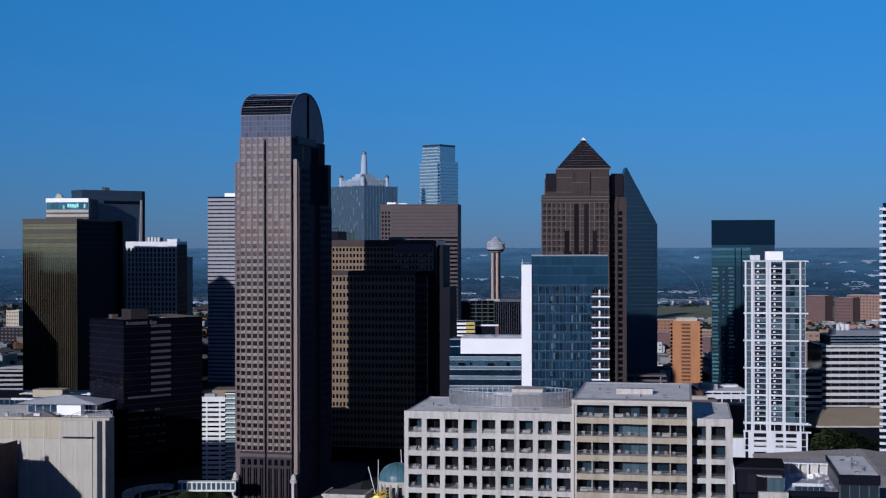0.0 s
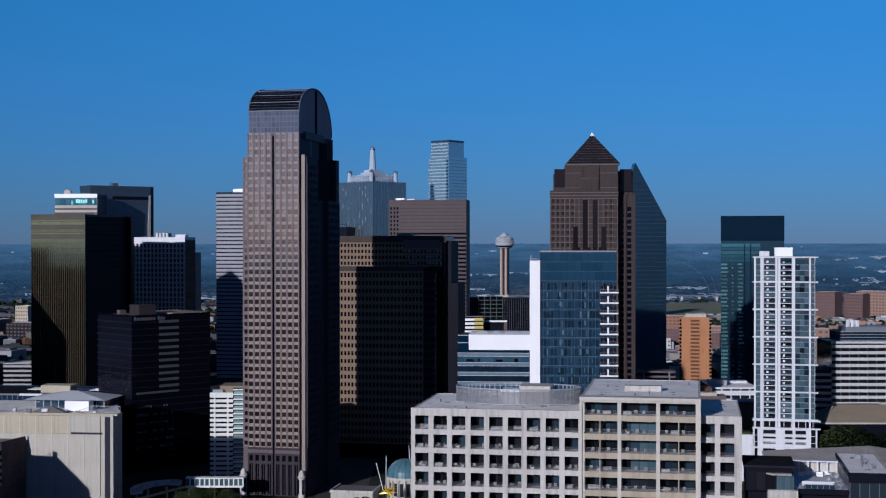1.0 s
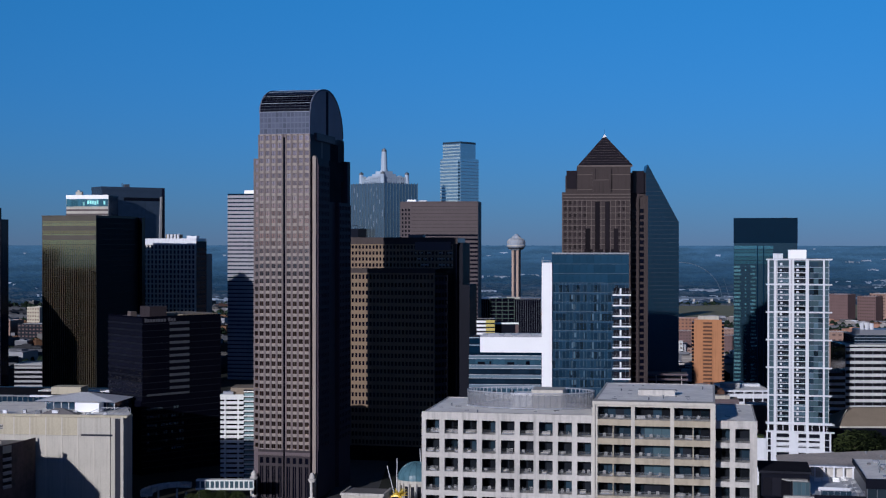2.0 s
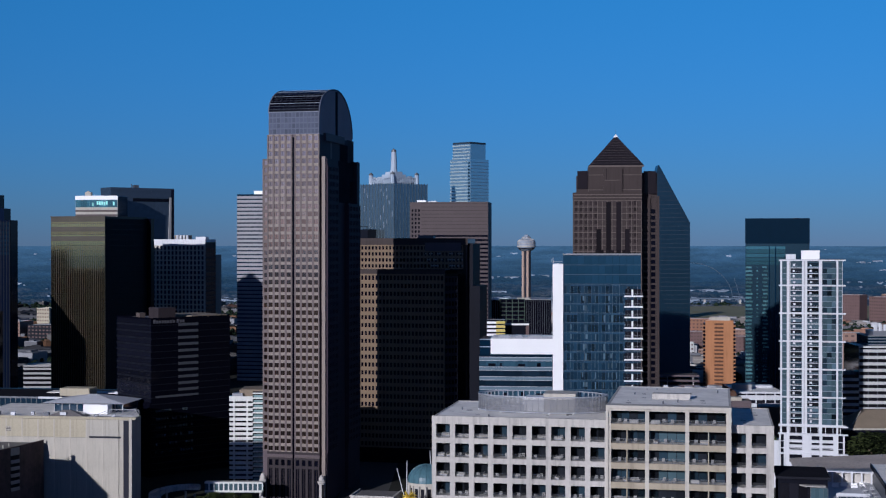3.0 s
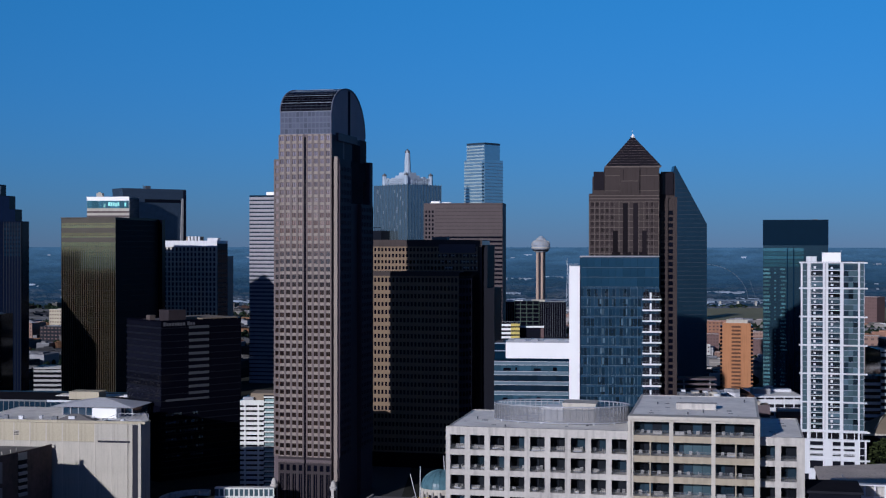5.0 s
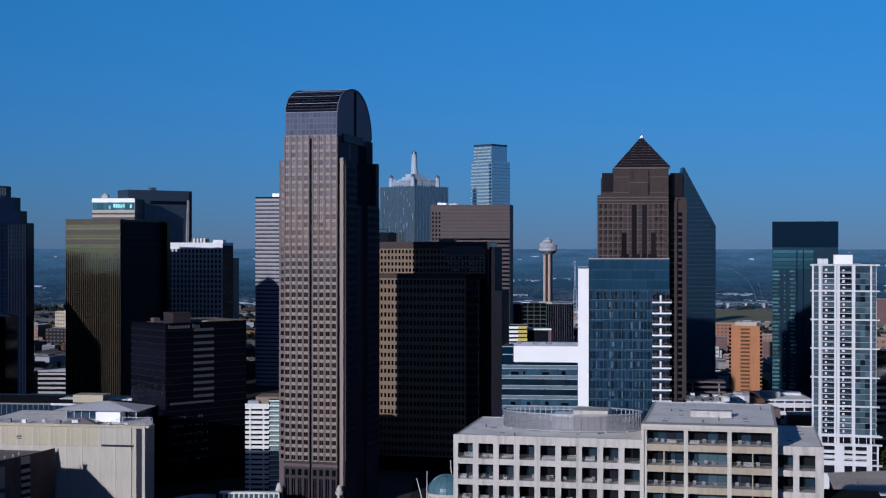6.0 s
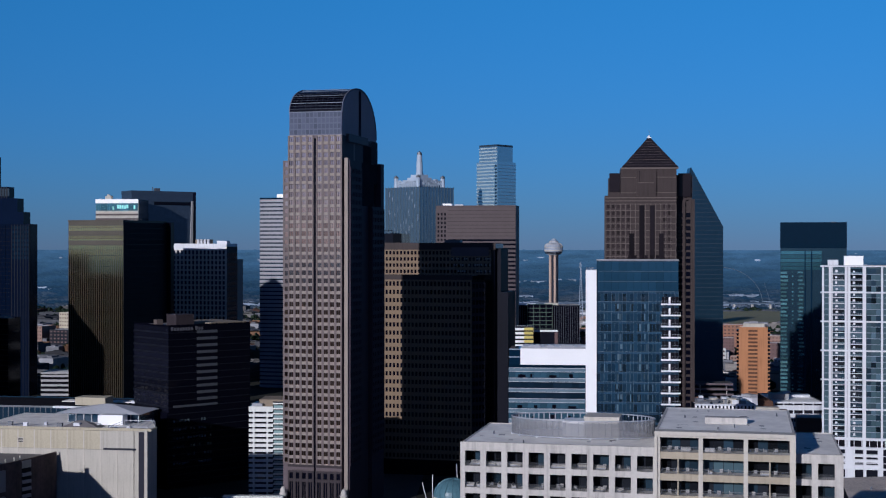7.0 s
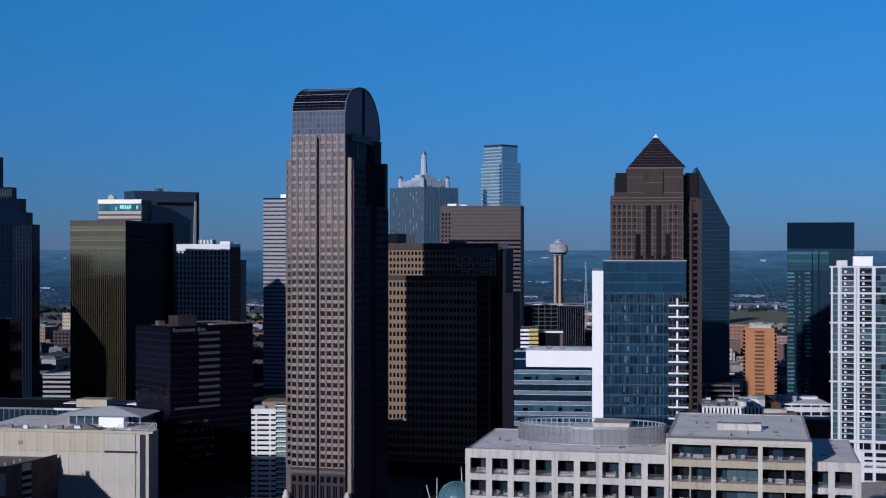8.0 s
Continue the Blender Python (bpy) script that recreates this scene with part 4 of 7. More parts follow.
# ---- slim white frame tower ----
def frame_tower():
    T = thing("apartment_tower", 211.4, 803.0, 0, -12, "slim white frame apartment tower with stacked balconies", "apartment tower")
    W, D = 34.7, 20.0
    top = 131.6
    part("core", Shape().box(-W + 0.8, -0.6, 1.4, D, 0, top - 0.5), G_FROST, T)
    F = Face(-W, 0, 0, W)
    fl = 3.214
    rnd = random.Random(17)
    for a, w in ((0, 1.0), (3.6, 2.0), (12.1, 2.9), (21.5, 1.8), (31.2, 1.0)):
        s = Shape()
        F.box(s, a, a + w, 31, top, -1.4, 0)
        part("frame_pier", s, WHITE_FRAME, T, "white concrete pier")
    for a in (13.2, 5.0):                      # joint between the twin blades of a pier
        s = Shape()
        F.box(s, a, a + 0.35, 31, top, -0.1, 0.03)
        part("pier_joint", s, PALE, T)
    beams = [top] + [top - 14.5 - 16.07 * k for k in range(6)]
    for z in beams:
        part("frame_beam", Shape().box(-W - 0.9, 1.6, -0.45, 0.3, z - 0.75, z), WHITE_FRAME, T, "white cross beam")
        part("beam_return", Shape().box(0.9, 1.6, 0.3, 3.5, z - 0.6, z - 0.02), WHITE_FRAME, T)
        part("beam_return", Shape().box(-W - 0.9, -W - 0.3, 0.3, 3.5, z - 0.6, z - 0.02), WHITE_FRAME, T)
    for j in range(35):
        z = top - 1.65 - (j + 1) * fl
        if z < 36:
            break
        for a0, a1 in ((5.7, 12.0), (15.1, 21.4)):
            s = Shape()
            F.box(s, a0, a1, z - 0.08, z + 0.3, -1.4, 0.12)
            b = part("balcony", s, WHITE_FRAME, T)
            s = Shape()
            q = a0 + 1.35 + rnd.uniform(-0.15, 0.15)
            F.box(s, q, q + rnd.uniform(1.0, 1.35), z + 0.3, z + rnd.uniform(1.9, 2.5), -1.3, -0.9)
            part("divider", s, WHITE_FRAME, b)
            s = Shape()
            F.box(s, a0, a1, z + 1.12, z + 1.17, 0.04, 0.09)
            for k in range(7):
                F.box(s, a0 + k * (a1 - a0 - 0.05) / 6, a0 + k * (a1 - a0 - 0.05) / 6 + 0.05, z + 0.26, z + 1.12, 0.05, 0.08)
            part("rail", s, MAST, b, kind="stuff")
            s = Shape()
            F.box(s, a0 + 0.05, a1 - 0.05, z + 0.3, z + 1.1, 0.0, 0.04)
            part("rail_glass", s, G_FROST if rnd.random() < 0.5 else G_DOOR, b)
            s = Shape()
            F.box(s, a0 + 0.1, a1 - 0.1, z + 0.3, z + fl, -1.42, -1.36)
            part("window", s, (G_CLEAR, G_CLEAR, G_DOOR, G_DOOR, G_BLIND)[rnd.randrange(5)], T)
        for a0, a1, d in ((23.4, 31.1, -0.5), (1.1, 3.5, -0.6), (32.3, 34.4, -0.5)):
            s = Shape()
            F.box(s, a0, a1, z - 0.05, z + 0.2, -1.4, d)
            part("floor_edge", s, MAST, T)
        for q in range(3):
            panes(T, F, [(23.45 + q * 2.57, z + 0.2)], 2.5, fl - 0.25, -0.75, (G_FROST, G_FROST, G_DOOR, G_BLIND)[rnd.randrange(4)], "window", 1)
        panes(T, F, [(1.15, z + 0.2)], 2.3, fl - 0.25, -0.75, G_FROST, "window", 1)
    s = Shape()
    F.box(s, 32.3, 34.4, 36.5, top - 1.0, -1.35, -0.55)
    part("end_glazing", s, G_FROST, T, "pale glazed end bay")
    part("end_mullion", Shape().box(-0.35, -0.15, 0.3, 0.6, 36.5, top - 1), WHITE_FRAME, T)
    # lobby glazing, then a podium with long slots between beams that stick out
    part("lobby_glass", Shape().box(-W + 0.5, -0.5, 0.6, 1.3, 31.5, 36), G_DARK, T)
    for i in range(9):
        part("lobby_mullion", Shape().box(-W + 0.5 + i * 4.1, -W + 0.8 + i * 4.1, 0.3, 0.6, 31.5, 36), WHITE_FRAME, T)
    part("podium_core", Shape().box(-W, 0.6, 0.8, D + 6, 0, 31), BLACK, T)
    for z in (35.6, 31.0, 19.6):
        part("podium_beam", Shape().box(-W - 1.0, 3.0, -1.6, 0.8, z, z + 0.8), WHITE_FRAME, T, "white cross beam")
    for z, h in ((0, 15.0), (20.4, 1.8), (23.6, 1.6), (26.5, 1.5), (30.4, 0.6)):
        part("podium_band", Shape().box(-W + 4.6, -2.4, -1.2, 0.8, z, z + h), WHITE_FRAME, T, "white podium band")
    for x, w in ((-W - 0.6, 0.9), (-W + 2.0, 3.2), (-22.4, 5.2), (-12.8, 1.6), (-5.2, 2.8), (0.2, 0.9)):
        part("podium_pier", Shape().box(x, x + w, -1.22, 0.8, 12, 31.2), WHITE_FRAME, T)
    for z in (23, 27):
        part("podium_rail", Shape().box(-W, 0.4, -0.9, -0.7, z, z + 0.3), WHITE_FRAME, T)
    part("podium_wing", Shape().box(-W - 13, -W - 0.6, -2, 12, 0, 27).box(-W - 13.2, -W - 0.6, -2.4, -2, 22, 27.4), WHITE_FRAME, T)
    part("podium_roof_trees", Shape().box(-W - 11, -W - 2, 2, 10, 27, 28.2), LEAF, T)
    part("roof_slab", Shape().box(-W, 0.6, 0.3, D, top - 0.3, top + 0.1), ROOF_DARK, T)
    roof_unit(T, -22.9, 4, top + 0.1, 10.2, 9, 5.2, WHITE)
    roof_unit(T, -31.6, 3, top + 0.1, 5.6, 6, 3.0, WHITE_FRAME)


frame_tower()


# ---- navy and teal glass tower ----
def teal_tower():
    T = thing("glass_residential_tower", 312.5, 1298.0, 0, -12, "dark navy and teal glass residential tower", "apartment tower", "downtown towers")
    W = 58.2
    front, side, left = block(T, W, 34, 0, 164.4, G_DEEPTEAL)
    part("crown_glass", Shape().box(-W - 0.2, 0.2, -0.5, 0, 141, 164.5), G_NAVY, T, "plain navy glass crown")
    rnd = random.Random(23)
    panes(T, front, [(0.3, 4 + j * 3.55) for j in range(33, 38)], 36, 2.9, 0.25, G_TEAL, "floor_glazing", 5, "teal glazing strip")
    for j in range(33):
        z = 4 + j * 3.55
        panes(T, front, [(0.2, z)], 6.6 + rnd.uniform(-1.6, 0.4), 1.8, 1.2, G_TEAL_BRIGHT, "balcony_front", 1, "pale teal glass balcony")
        panes(T, front, [(15.4 + 1.0 * (j % 2), z + 0.4)], 4.6 + rnd.uniform(-0.8, 0.6), 1.6, 1.0, G_TEAL_BRIGHT, "balcony_front", 1, "pale teal glass balcony")
        panes(T, front, [(7.4, z)], 7.6, 2.6, 0.12, G_DEEPTEAL, "floor_glazing", 1)
        if rnd.random() < 0.75:
            panes(T, front, [(10.2, z + 0.6)], 1.4, 1.3, 0.4, G_TEAL_BRIGHT, "stair_window", 1)
        panes(T, front, [(28, z)], 29.6, 2.7, 0.12, G_DEEPTEAL, "floor_glazing", 1)
        if rnd.random() < 0.4:
            panes(T, front, [(30 + rnd.uniform(0, 20), z + 0.4)], rnd.uniform(2, 6), 1.6, 0.16, G_TEAL, "window", 1)
    s = Shape()
    front.box(s, 21.4, 22.2, 0, 138, 0, 0.9)
    front.box(s, 27.0, 28.0, 0, 138, 0, 0.8)
    part("facade_fin", s, G_NAVY, T)
    part("roof_mast", Shape().box(-14, -9, 5, 9, 162, 164.9), SLATE, T)


teal_tower()


# ---- orange brick slab ----
def orange_tower():
    T = thing("brick_apartment_tower", 252.1, 1351.0, 0, -11, "orange brick apartment tower with a central balcony stack", "apartment tower")
    W = 26.6
    front, side, left = block(T, W, 18, 0, 66.2, TERRA, roof=ROOF, parapet=0.6)
    part("roof_house", Shape().box(-23, -3, 3, 12, 65.6, 69.4), LIME, T)
    for j in range(19):
        z = 60.6 - j * 3.62
        if z < 1:
            break
        # flat panes: the recess shade is put into a darker brick colour
        panes(T, front, [(8.6, z)], 8.6, 2.9, 0.06, TERRA_SHADE, "balcony_recess", 1)
        s = Shape()
        front.box(s, 8.4, 17.4, z - 0.6, z + 1.1, 0.06, 1.6)
        part("balcony", s, TERRA, T)
        for x in (0, -W - 2.2):
            b = part("end_balcony", Shape().box(x, x + 2.2, 0.5, 6, z - 0.3, z + 0.9), TERRA, T)
            # solid black box in place of the shaded space over the balcony
            part("balcony_void", Shape().box(x + 0.1, x + 2.0, 0.8, 5.8, z + 0.9, z + 3.2), G_BLACK, b)


orange_tower()


# ---- bronze-gold glass tower ----
def gold_tower():
    T = thing("gold_glass_tower", -270.2, 1017.0, 0, -18, "black tower with gold mirror glass front", "skyscraper", "downtown towers")
    W, D = 46.6, 58.0
    front, side, left = block(T, W, D, 0, 161, G_BLACK, roof=ROOF_DARK)
    panes(T, front, [(0.3, 159.5 - (j + 1) * 3.98) for j in range(40)], W - 0.6, 3.8, 0.1, G_GOLD, "floor_glazing", 40, "gold mirror glass strip")
    panes(T, front, [(0.3, 157.0), (0.3, 149.8), (0.3, 142.8)], W - 0.6, 3.5, 0.16, LOUVRE, "louvre_band", 3)
    fins(T, front, 0, 161, 30, 0.2, 0.25, LOUVRE, name="mullion", limit=30)
    panes(T, side, [(0.4, 159.5 - (j + 1) * 4.0) for j in range(40)], D - 0.8, 3.9, 0.1, BLACK, "floor_glazing")
    part("rear_shaft", Shape().box(-16, 3.2, 58.5, 63, 0, 160.2), G_BLACK, T, "dark rear stair shaft")
    # unseen block added behind the front to shade the left of the grid office
    part("rear_wing", Shape().box(-60.5, -40, 45, 58, 0, 157), G_BLACK, T)
    part("cornice", Shape().box(-W - 0.2, 0.2, -0.75, 0, 160.4, 161.1), LOUVRE, T)


gold_tower()


# ---- black office block with a sign strip on its parapet ----
def black_office():
    T = thing("black_office_tower", -193.5, 835.0, 0, -46, "black glass office block with a dim sign strip on top", "office building")
    L, R = 40.5, 56.5
    front, side, left = block(T, L, R, 0, 96.0, G_BLACK, roof=ROOF_DARK, parapet=1.0)
    panes(T, front, [(0.2, 0.9 + j * 3.958) for j in range(24)], L - 0.4, 3.0, 0.12, G_RIPPLE, "floor_glazing", 24, "rippled dark mirror glass")
    bands(T, front, 0, 95, 24, 0.9, 0.35, CHARCOAL, limit=24, label="charcoal metal band")
    bands(T, side, 0, 95, 24, 0.5, 0.2, CHARCOAL, limit=24)
    panes(T, side, [(19, 51 + j * 3.96) for j in range(11)], 14, 1.6, 0.4, SLATE, "floor_band", 11, "grey metal floor band")
    panes(T, side, [(3, 47.6)], 30, 1.2, 0.5, SLATE, "floor_band", 1)
    rnd = random.Random(4)
    panes(T, side, [(3 + i * 1.9, 14 + j * 5.0) for j in range(6) for i in range(14) if rnd.random() < 0.7], 1.2, 1.5, 0.3, G_SILVER, "window", 90)
    part("left_annex", Shape().box(-L, 0, -0.9, 0, 0, 45), G_BLACK, T)
    roof_unit(T, -16, 8, 95.2, 11, 12, 6.6, GRANITE_BASE, "lift_house")
    roof_unit(T, -26, 5, 95.2, 4, 4, 3, BROWN_TRIM)
    part("roof_trim", Shape().box(-L + 4, -2, 30, R - 1, 95.2, 96.4), ROOF_BROWN, T)
    # an office sign as plain bars, a tall one at the start of each of two words
    sign_bar = mat("dim_sign_metal", (0.085, 0.085, 0.10), 0.6)
    a = 1.4
    for k, (w, h) in enumerate([(1.5, 2.3)] + [(1.45, 1.75)] * 7 + [(1.6, 2.3)] + [(1.35, 1.75)] * 2):
        a += 1.2 if k == 8 else 0
        s = Shape()
        side.box(s, a, a + w, 92.6, 92.6 + h, 0.2, 0.4)
        part("sign_bar", s, sign_bar, T)
        a += w + 0.45


black_office()


# ---- office with pale top storey ----
def pale_top_office():
    T = thing("grid_office_tower", -222.2, 1150.0, 0, -12, "office tower with white concrete grid and pale top", "office building", "downtown towers")
    W, D = 51.7, 22.0
    front, side, left = block(T, W, D, 0, 144.4, WHITE_FRAME, roof=ROOF, parapet=0.8)
    grid(T, front, 0, 139.3, 15, 34, 1.45, 0.95, 0.5, CREAM, G_INDIGO, limit=180, split=True)
    panes(T, side, [(1 + i * 3.5, 138 - (j + 1) * 4.0) for j in range(33) for i in range(6)], 2.3, 2.8, 0.1, G_INDIGO, "window")
    part("rear_shaft", Shape().box(-14, 0.2, 22, 34, 0, 131.4), SLATE, T)
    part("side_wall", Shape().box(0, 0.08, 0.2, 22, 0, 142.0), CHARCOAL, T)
    roof_unit(T, -31, 8, 143.6, 12, 8, 4.2, ROOF_BROWN)
    for k in range(4):
        part("cooling_tower", Shape().tube(-28 + k * 3, 7, 143.6, 148.0, 1.1, n=10), WHITE_FRAME, T)
    roof_unit(T, -12, 8, 143.6, 9, 6, 3, WHITE_FRAME)


pale_top_office()


# ---- dark tower with the slanted fin, and the banded tower before it ----
def dark_fin_tower():
    T = thing("dark_glass_tower", -354.3, 1352.0, 0, 38, "dark blue glass tower with a pale slanted fin", "skyscraper", "downtown towers")
    W, D, top = 67.1, 25.0, 195.8
    part("body", Shape().box(0, W, 0, D, 0, top), G_SLATE, T)
    front, left = Face(0, 0, 0, W), Face(0, D, -90, D)
    s = Shape()
    front.box(s, 23, W - 5.5, 182.5, 185.8, 0, 0.2)
    part("recess_band", s, G_BLACK, T)
    for F, n in ((front, 16), (left, 5)):
        s = Shape()
        F.box(s, 0, F.w, top - 3.0, top + 0.3, 0, 0.35)
        part("top_band", s, G_SLATE, T)
        w = F.w / n
        panes(T, F, [(0.1 + i * w, 178 - j * 4.2) for j in range(14) for i in range(n)], w - 0.2, 4.0, 0.1, G_SLATE, "glass_panel")
    s = Shape()
    front.box(s, W - 3.2, W, 0, top - 0.6, 0, 0.5)
    part("edge_return", s, G_INDIGO, T)
    part("corner_fin", Shape().slab([(W - 7.4, 120), (W - 4.0, 120), (W - 3.4, 187), (W - 5.0, 187)], -1.6, 0), PALE, T, "pale slanted fin")
    part("roof_mast", Shape().box(26, 31, 4, 8, top, top + 3.2).bar((24, 6, top), (24, 6, top + 4.2), 0.4), SLATE, T)


def banded_tower():
    T = thing("teal_band_tower", -340.9, 1325.0, 0, -6, "pale office tower with a bright teal glass band", "office building", "downtown towers")
    W = 42.0
    front, side, left = block(T, W, 26, 0, 186.6, LIME, roof=ROOF, parapet=0.5)
    part("top_band", Shape().box(-W - 0.2, 0.2, -0.5, 0, 182.9, 186.8), WHITE, T, "white top band")
    rnd = random.Random(2)
    panes(T, front, [(0.2 + i * 2.31, 175.8) for i in range(18)], 2.2, 7.1, 0.2, G_TEAL, "teal_window", 18)
    panes(T, front, [(12 + 2.31 * i, 176.4 + rnd.random() * 2.5) for i in range(12) if rnd.random() < 0.75], 1.7, 3.4, 0.3, G_MINT, "bright_window", 16, "bright mint glass pane")
    bands(T, front, 100, 175.6, 18, 1.7, 0.4, TAUPE, limit=18)
    part("side_glazing", Shape().box(0, 0.3, 0.3, 26, 0, 186), G_SLATE, T, "slate glass side wall")
    bands(T, Face(0.3, 0.3, 90, 25.7), 100, 185, 20, 0.5, 0.2, G_INDIGO)
    part("roof_unit", Shape().box(-35, -29, 6, 10, 186, 190.4).box(-33.6, -31.5, 7, 9, 190.4, 191.6), LIME, T)


dark_fin_tower()
banded_tower()


# ---- striped white tower ----
def striped_tower():
    T = thing("striped_office_tower", -197.6, 1416.0, 0, -10, "white and dark striped office tower", "office building", "downtown towers")
    W = 46.0
    front, side, left = block(T, W, 30, 0, 191.5, G_NAVY, roof=ROOF, parapet=0.5)
    bands(T, front, 0, 191, 47, 2.75, 0.4, STRIPE, limit=47, label="pale floor band")
    part("roof_unit", Shape().box(-30, -12, 6, 16, 191, 195.2), WHITE, T)


striped_tower()


# ---- glass tower with a crown of masts ----
def spire_tower():
    T = thing("spire_tower", -95.3, 1670.0, 0, -45, "silver blue glass tower with pale rooftop masts", "skyscraper", "downtown towers")
    L, R, top = 62.5, 55.0, 214.4
    front, side, left = block(T, L, R, 0, top, G_SILVER)
    for F in (front, side):
        fins(T, F, 0, top, 12, 0.5, 0.35, FIN_GREY, limit=12)
        bands(T, F, 0, top - 0.4, 44, 0.3, 0.15, G_SILVER)
    rnd = random.Random(7)
    for k in range(26):                        # short pale joints between the upright ribs
        panes(T, front, [(2 + 5.2 * rnd.randint(0, 11) + rnd.uniform(-0.6, 0.6), rnd.uniform(140, top - 8))], 0.5, rnd.uniform(3, 9), 0.32, MAST, "joint_strip", 1)
    cx, cy = -L / 2, R / 2
    # an open white truss wall between four corner masts
    for sx, sy, dx, dy in ((-20, -20, 1, 0), (-20, 20, 1, 0), (-20, -20, 0, 1), (20, -20, 0, 1)):
        for k in range(10):
            x, y = cx + sx + dx * 4 * k, cy + sy + dy * 4 * k
            h = rnd.choice((7.6, 8.2, 8.2, 6.4))
            s = Shape().box(x, x + 1.0, y, y + 1.0, top - 1, top + h).box(x, x + (4 if dx else 0.9), y, y + (4 if dy else 0.9), top + h - 1.8, top + h)
            s.bar((x + 0.5, y + 0.5, top), (x + 0.5 + 4 * dx, y + 0.5 + 4 * dy, top + 6.5), 0.45).bar((x + 0.5, y + 0.5, top + 6.5), (x + 0.5 + 4 * dx, y + 0.5 + 4 * dy, top), 0.45)
            part("truss_bay", s, MAST_WHITE, T)
    for w, z0, z1 in ((14, 0, 9), (10.5, 9, 12.5), (7.5, 12.5, 16)):
        part("mast_step", Shape().box(cx - w, cx + w, cy - w, cy + w, top - 1 + z0, top - 1 + z1), MAST_WHITE, T, "pale stepped mast base")
    for k in range(18):
        x, y = rnd.uniform(-17, 17), rnd.uniform(-17, 17)
        w = rnd.uniform(0.8, 2.2)
        part("roof_cabinet", Shape().box(cx + x - w, cx + x + w, cy + y - w, cy + y + w, top - 1, top + rnd.uniform(5, 11)), (WHITE_FRAME, MAST, SLATE)[k % 3], T)
    m = Shape().tube(cx, cy, top + 15, top + 17, 4.6, 4.6, 10).tube(cx, cy, top + 17, top + 30, 4.1, 3.7, 10).tube(cx, cy, top + 30, top + 39.4, 3.6, 3.1, 10)
    part("central_mast", m, MAST_WHITE, T, "pale enclosed mast")
    part("mast_tip", Shape().tube(cx, cy, top + 39.4, top + 42.2, 3.3, 2.9, 10).tube(cx, cy, top + 42.2, top + 44.2, 1.8, 0.2, 8), SLATE, T, "dark mast tip")
    for dx, dy in ((-20, -20), (20, -20), (-20, 20), (20, 20)):
        x, y = cx + dx, cy + dy
        part("corner_mast", Shape().tube(x, y, top - 1, top + 10.6, 2.9, 2.5, 8), MAST_WHITE, T)
        part("corner_tip", Shape().tube(x, y, top + 10.6, top + 12.8, 2.9, 2.5, 8).tube(x, y, top + 12.8, top + 14.4, 1.5, 0.2, 8), SLATE, T)
    part("lower_annex", Shape().box(-L + 2, -L + 30, -14, -1, 0, 158), CHARCOAL, T)
    part("annex_rail", Shape().box(-L + 2, -L + 30, -14, -13.6, 161.5, 162.1).box(-L + 2, -L + 2.5, -14, -13.6, 158, 161.5).box(-L + 29.5, -L + 30, -14, -13.6, 158, 161.5), CHARCOAL, T)


spire_tower()


# ---- tallest glass tower with notched corners ----
def notched_tower():
    T = thing("notched_glass_tower", -3.5, 1832.0, 0, -41, "tall pale blue glass tower with notched corners", "skyscraper", "downtown towers")
    L, R = 36.0, 36.8
    part("lower_shaft", Shape().box(-L, 0, 0, R, 0, 253), G_PALE, T)
    part("upper_shaft", Shape().box(-L + 4.6, 0, 0, R - 6.2, 253, 275), G_PALE, T)
    front, side = Face(-L, 0, 0, L), Face(0, 0, 90, R)
    bands(T, front, 60, 253, 44, 1.7, 0.4, ICE, a1=L - 5.0, limit=44, label="pale floor band")
    bands(T, front, 253, 274.0, 5, 1.7, 0.4, ICE, a0=4.6, a1=L - 1, limit=5)
    bands(T, side, 60, 253, 44, 0.5, 0.25, STEEL)
    panes(T, front, [(L - 4.2, 62 + j * 4.39) for j in range(43)], 3.0, 2.2, 0.3, G_NAVY, "notch_window", 43)
    part("top_cap", Shape().box(-L + 4.4, 0.2, -0.2, R - 6.0, 272.8, 275.4), GRID_BLUE, T)


notched_tower()


# ---- broad brown block ----
def brown_block():
    T = thing("brown_office_tower", 15.1, 1401.0, 0, -6, "broad brown office tower with narrow floor bands", "office building", "downtown towers")
    W = 79.5
    front, side, left = block(T, W, 34, 0, 183.0, G_BLACK, roof=ROOF, parapet=0.6)
    s = Shape()
    front.box(s, 11.5, W, 149.5, 183, 0, 0.45)
    front.box(s, 0, 11.5, 176.5, 183, 0, 0.45)
    part("upper_wall", s, TAUPE, T, "plain taupe panel wall")
    bands(T, front, 40, 149.5, 26, 2.3, 0.45, TAUPE, a0=11.5, limit=26, label="taupe floor band")
    grid(T, front, 40, 176.5, 3, 32, 1.5, 1.8, 0.45, TAUPE, G_BLACK, 0, 11.5, limit=96)
    for z in [152.5 + 3.6 * k for k in range(9)]:
        panes(T, front, [(11.6, z)], W - 11.8, 0.45, 0.5, BROWN, "panel_joint", 1)
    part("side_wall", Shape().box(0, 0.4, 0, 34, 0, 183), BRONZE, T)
    roof_unit(T, -W + 6, 6, 182.5, 9, 8, 2.6, WHITE)
    roof_unit(T, -W + 18, 6, 182.5, 8, 8, 1.8, WHITE_FRAME)


brown_block()


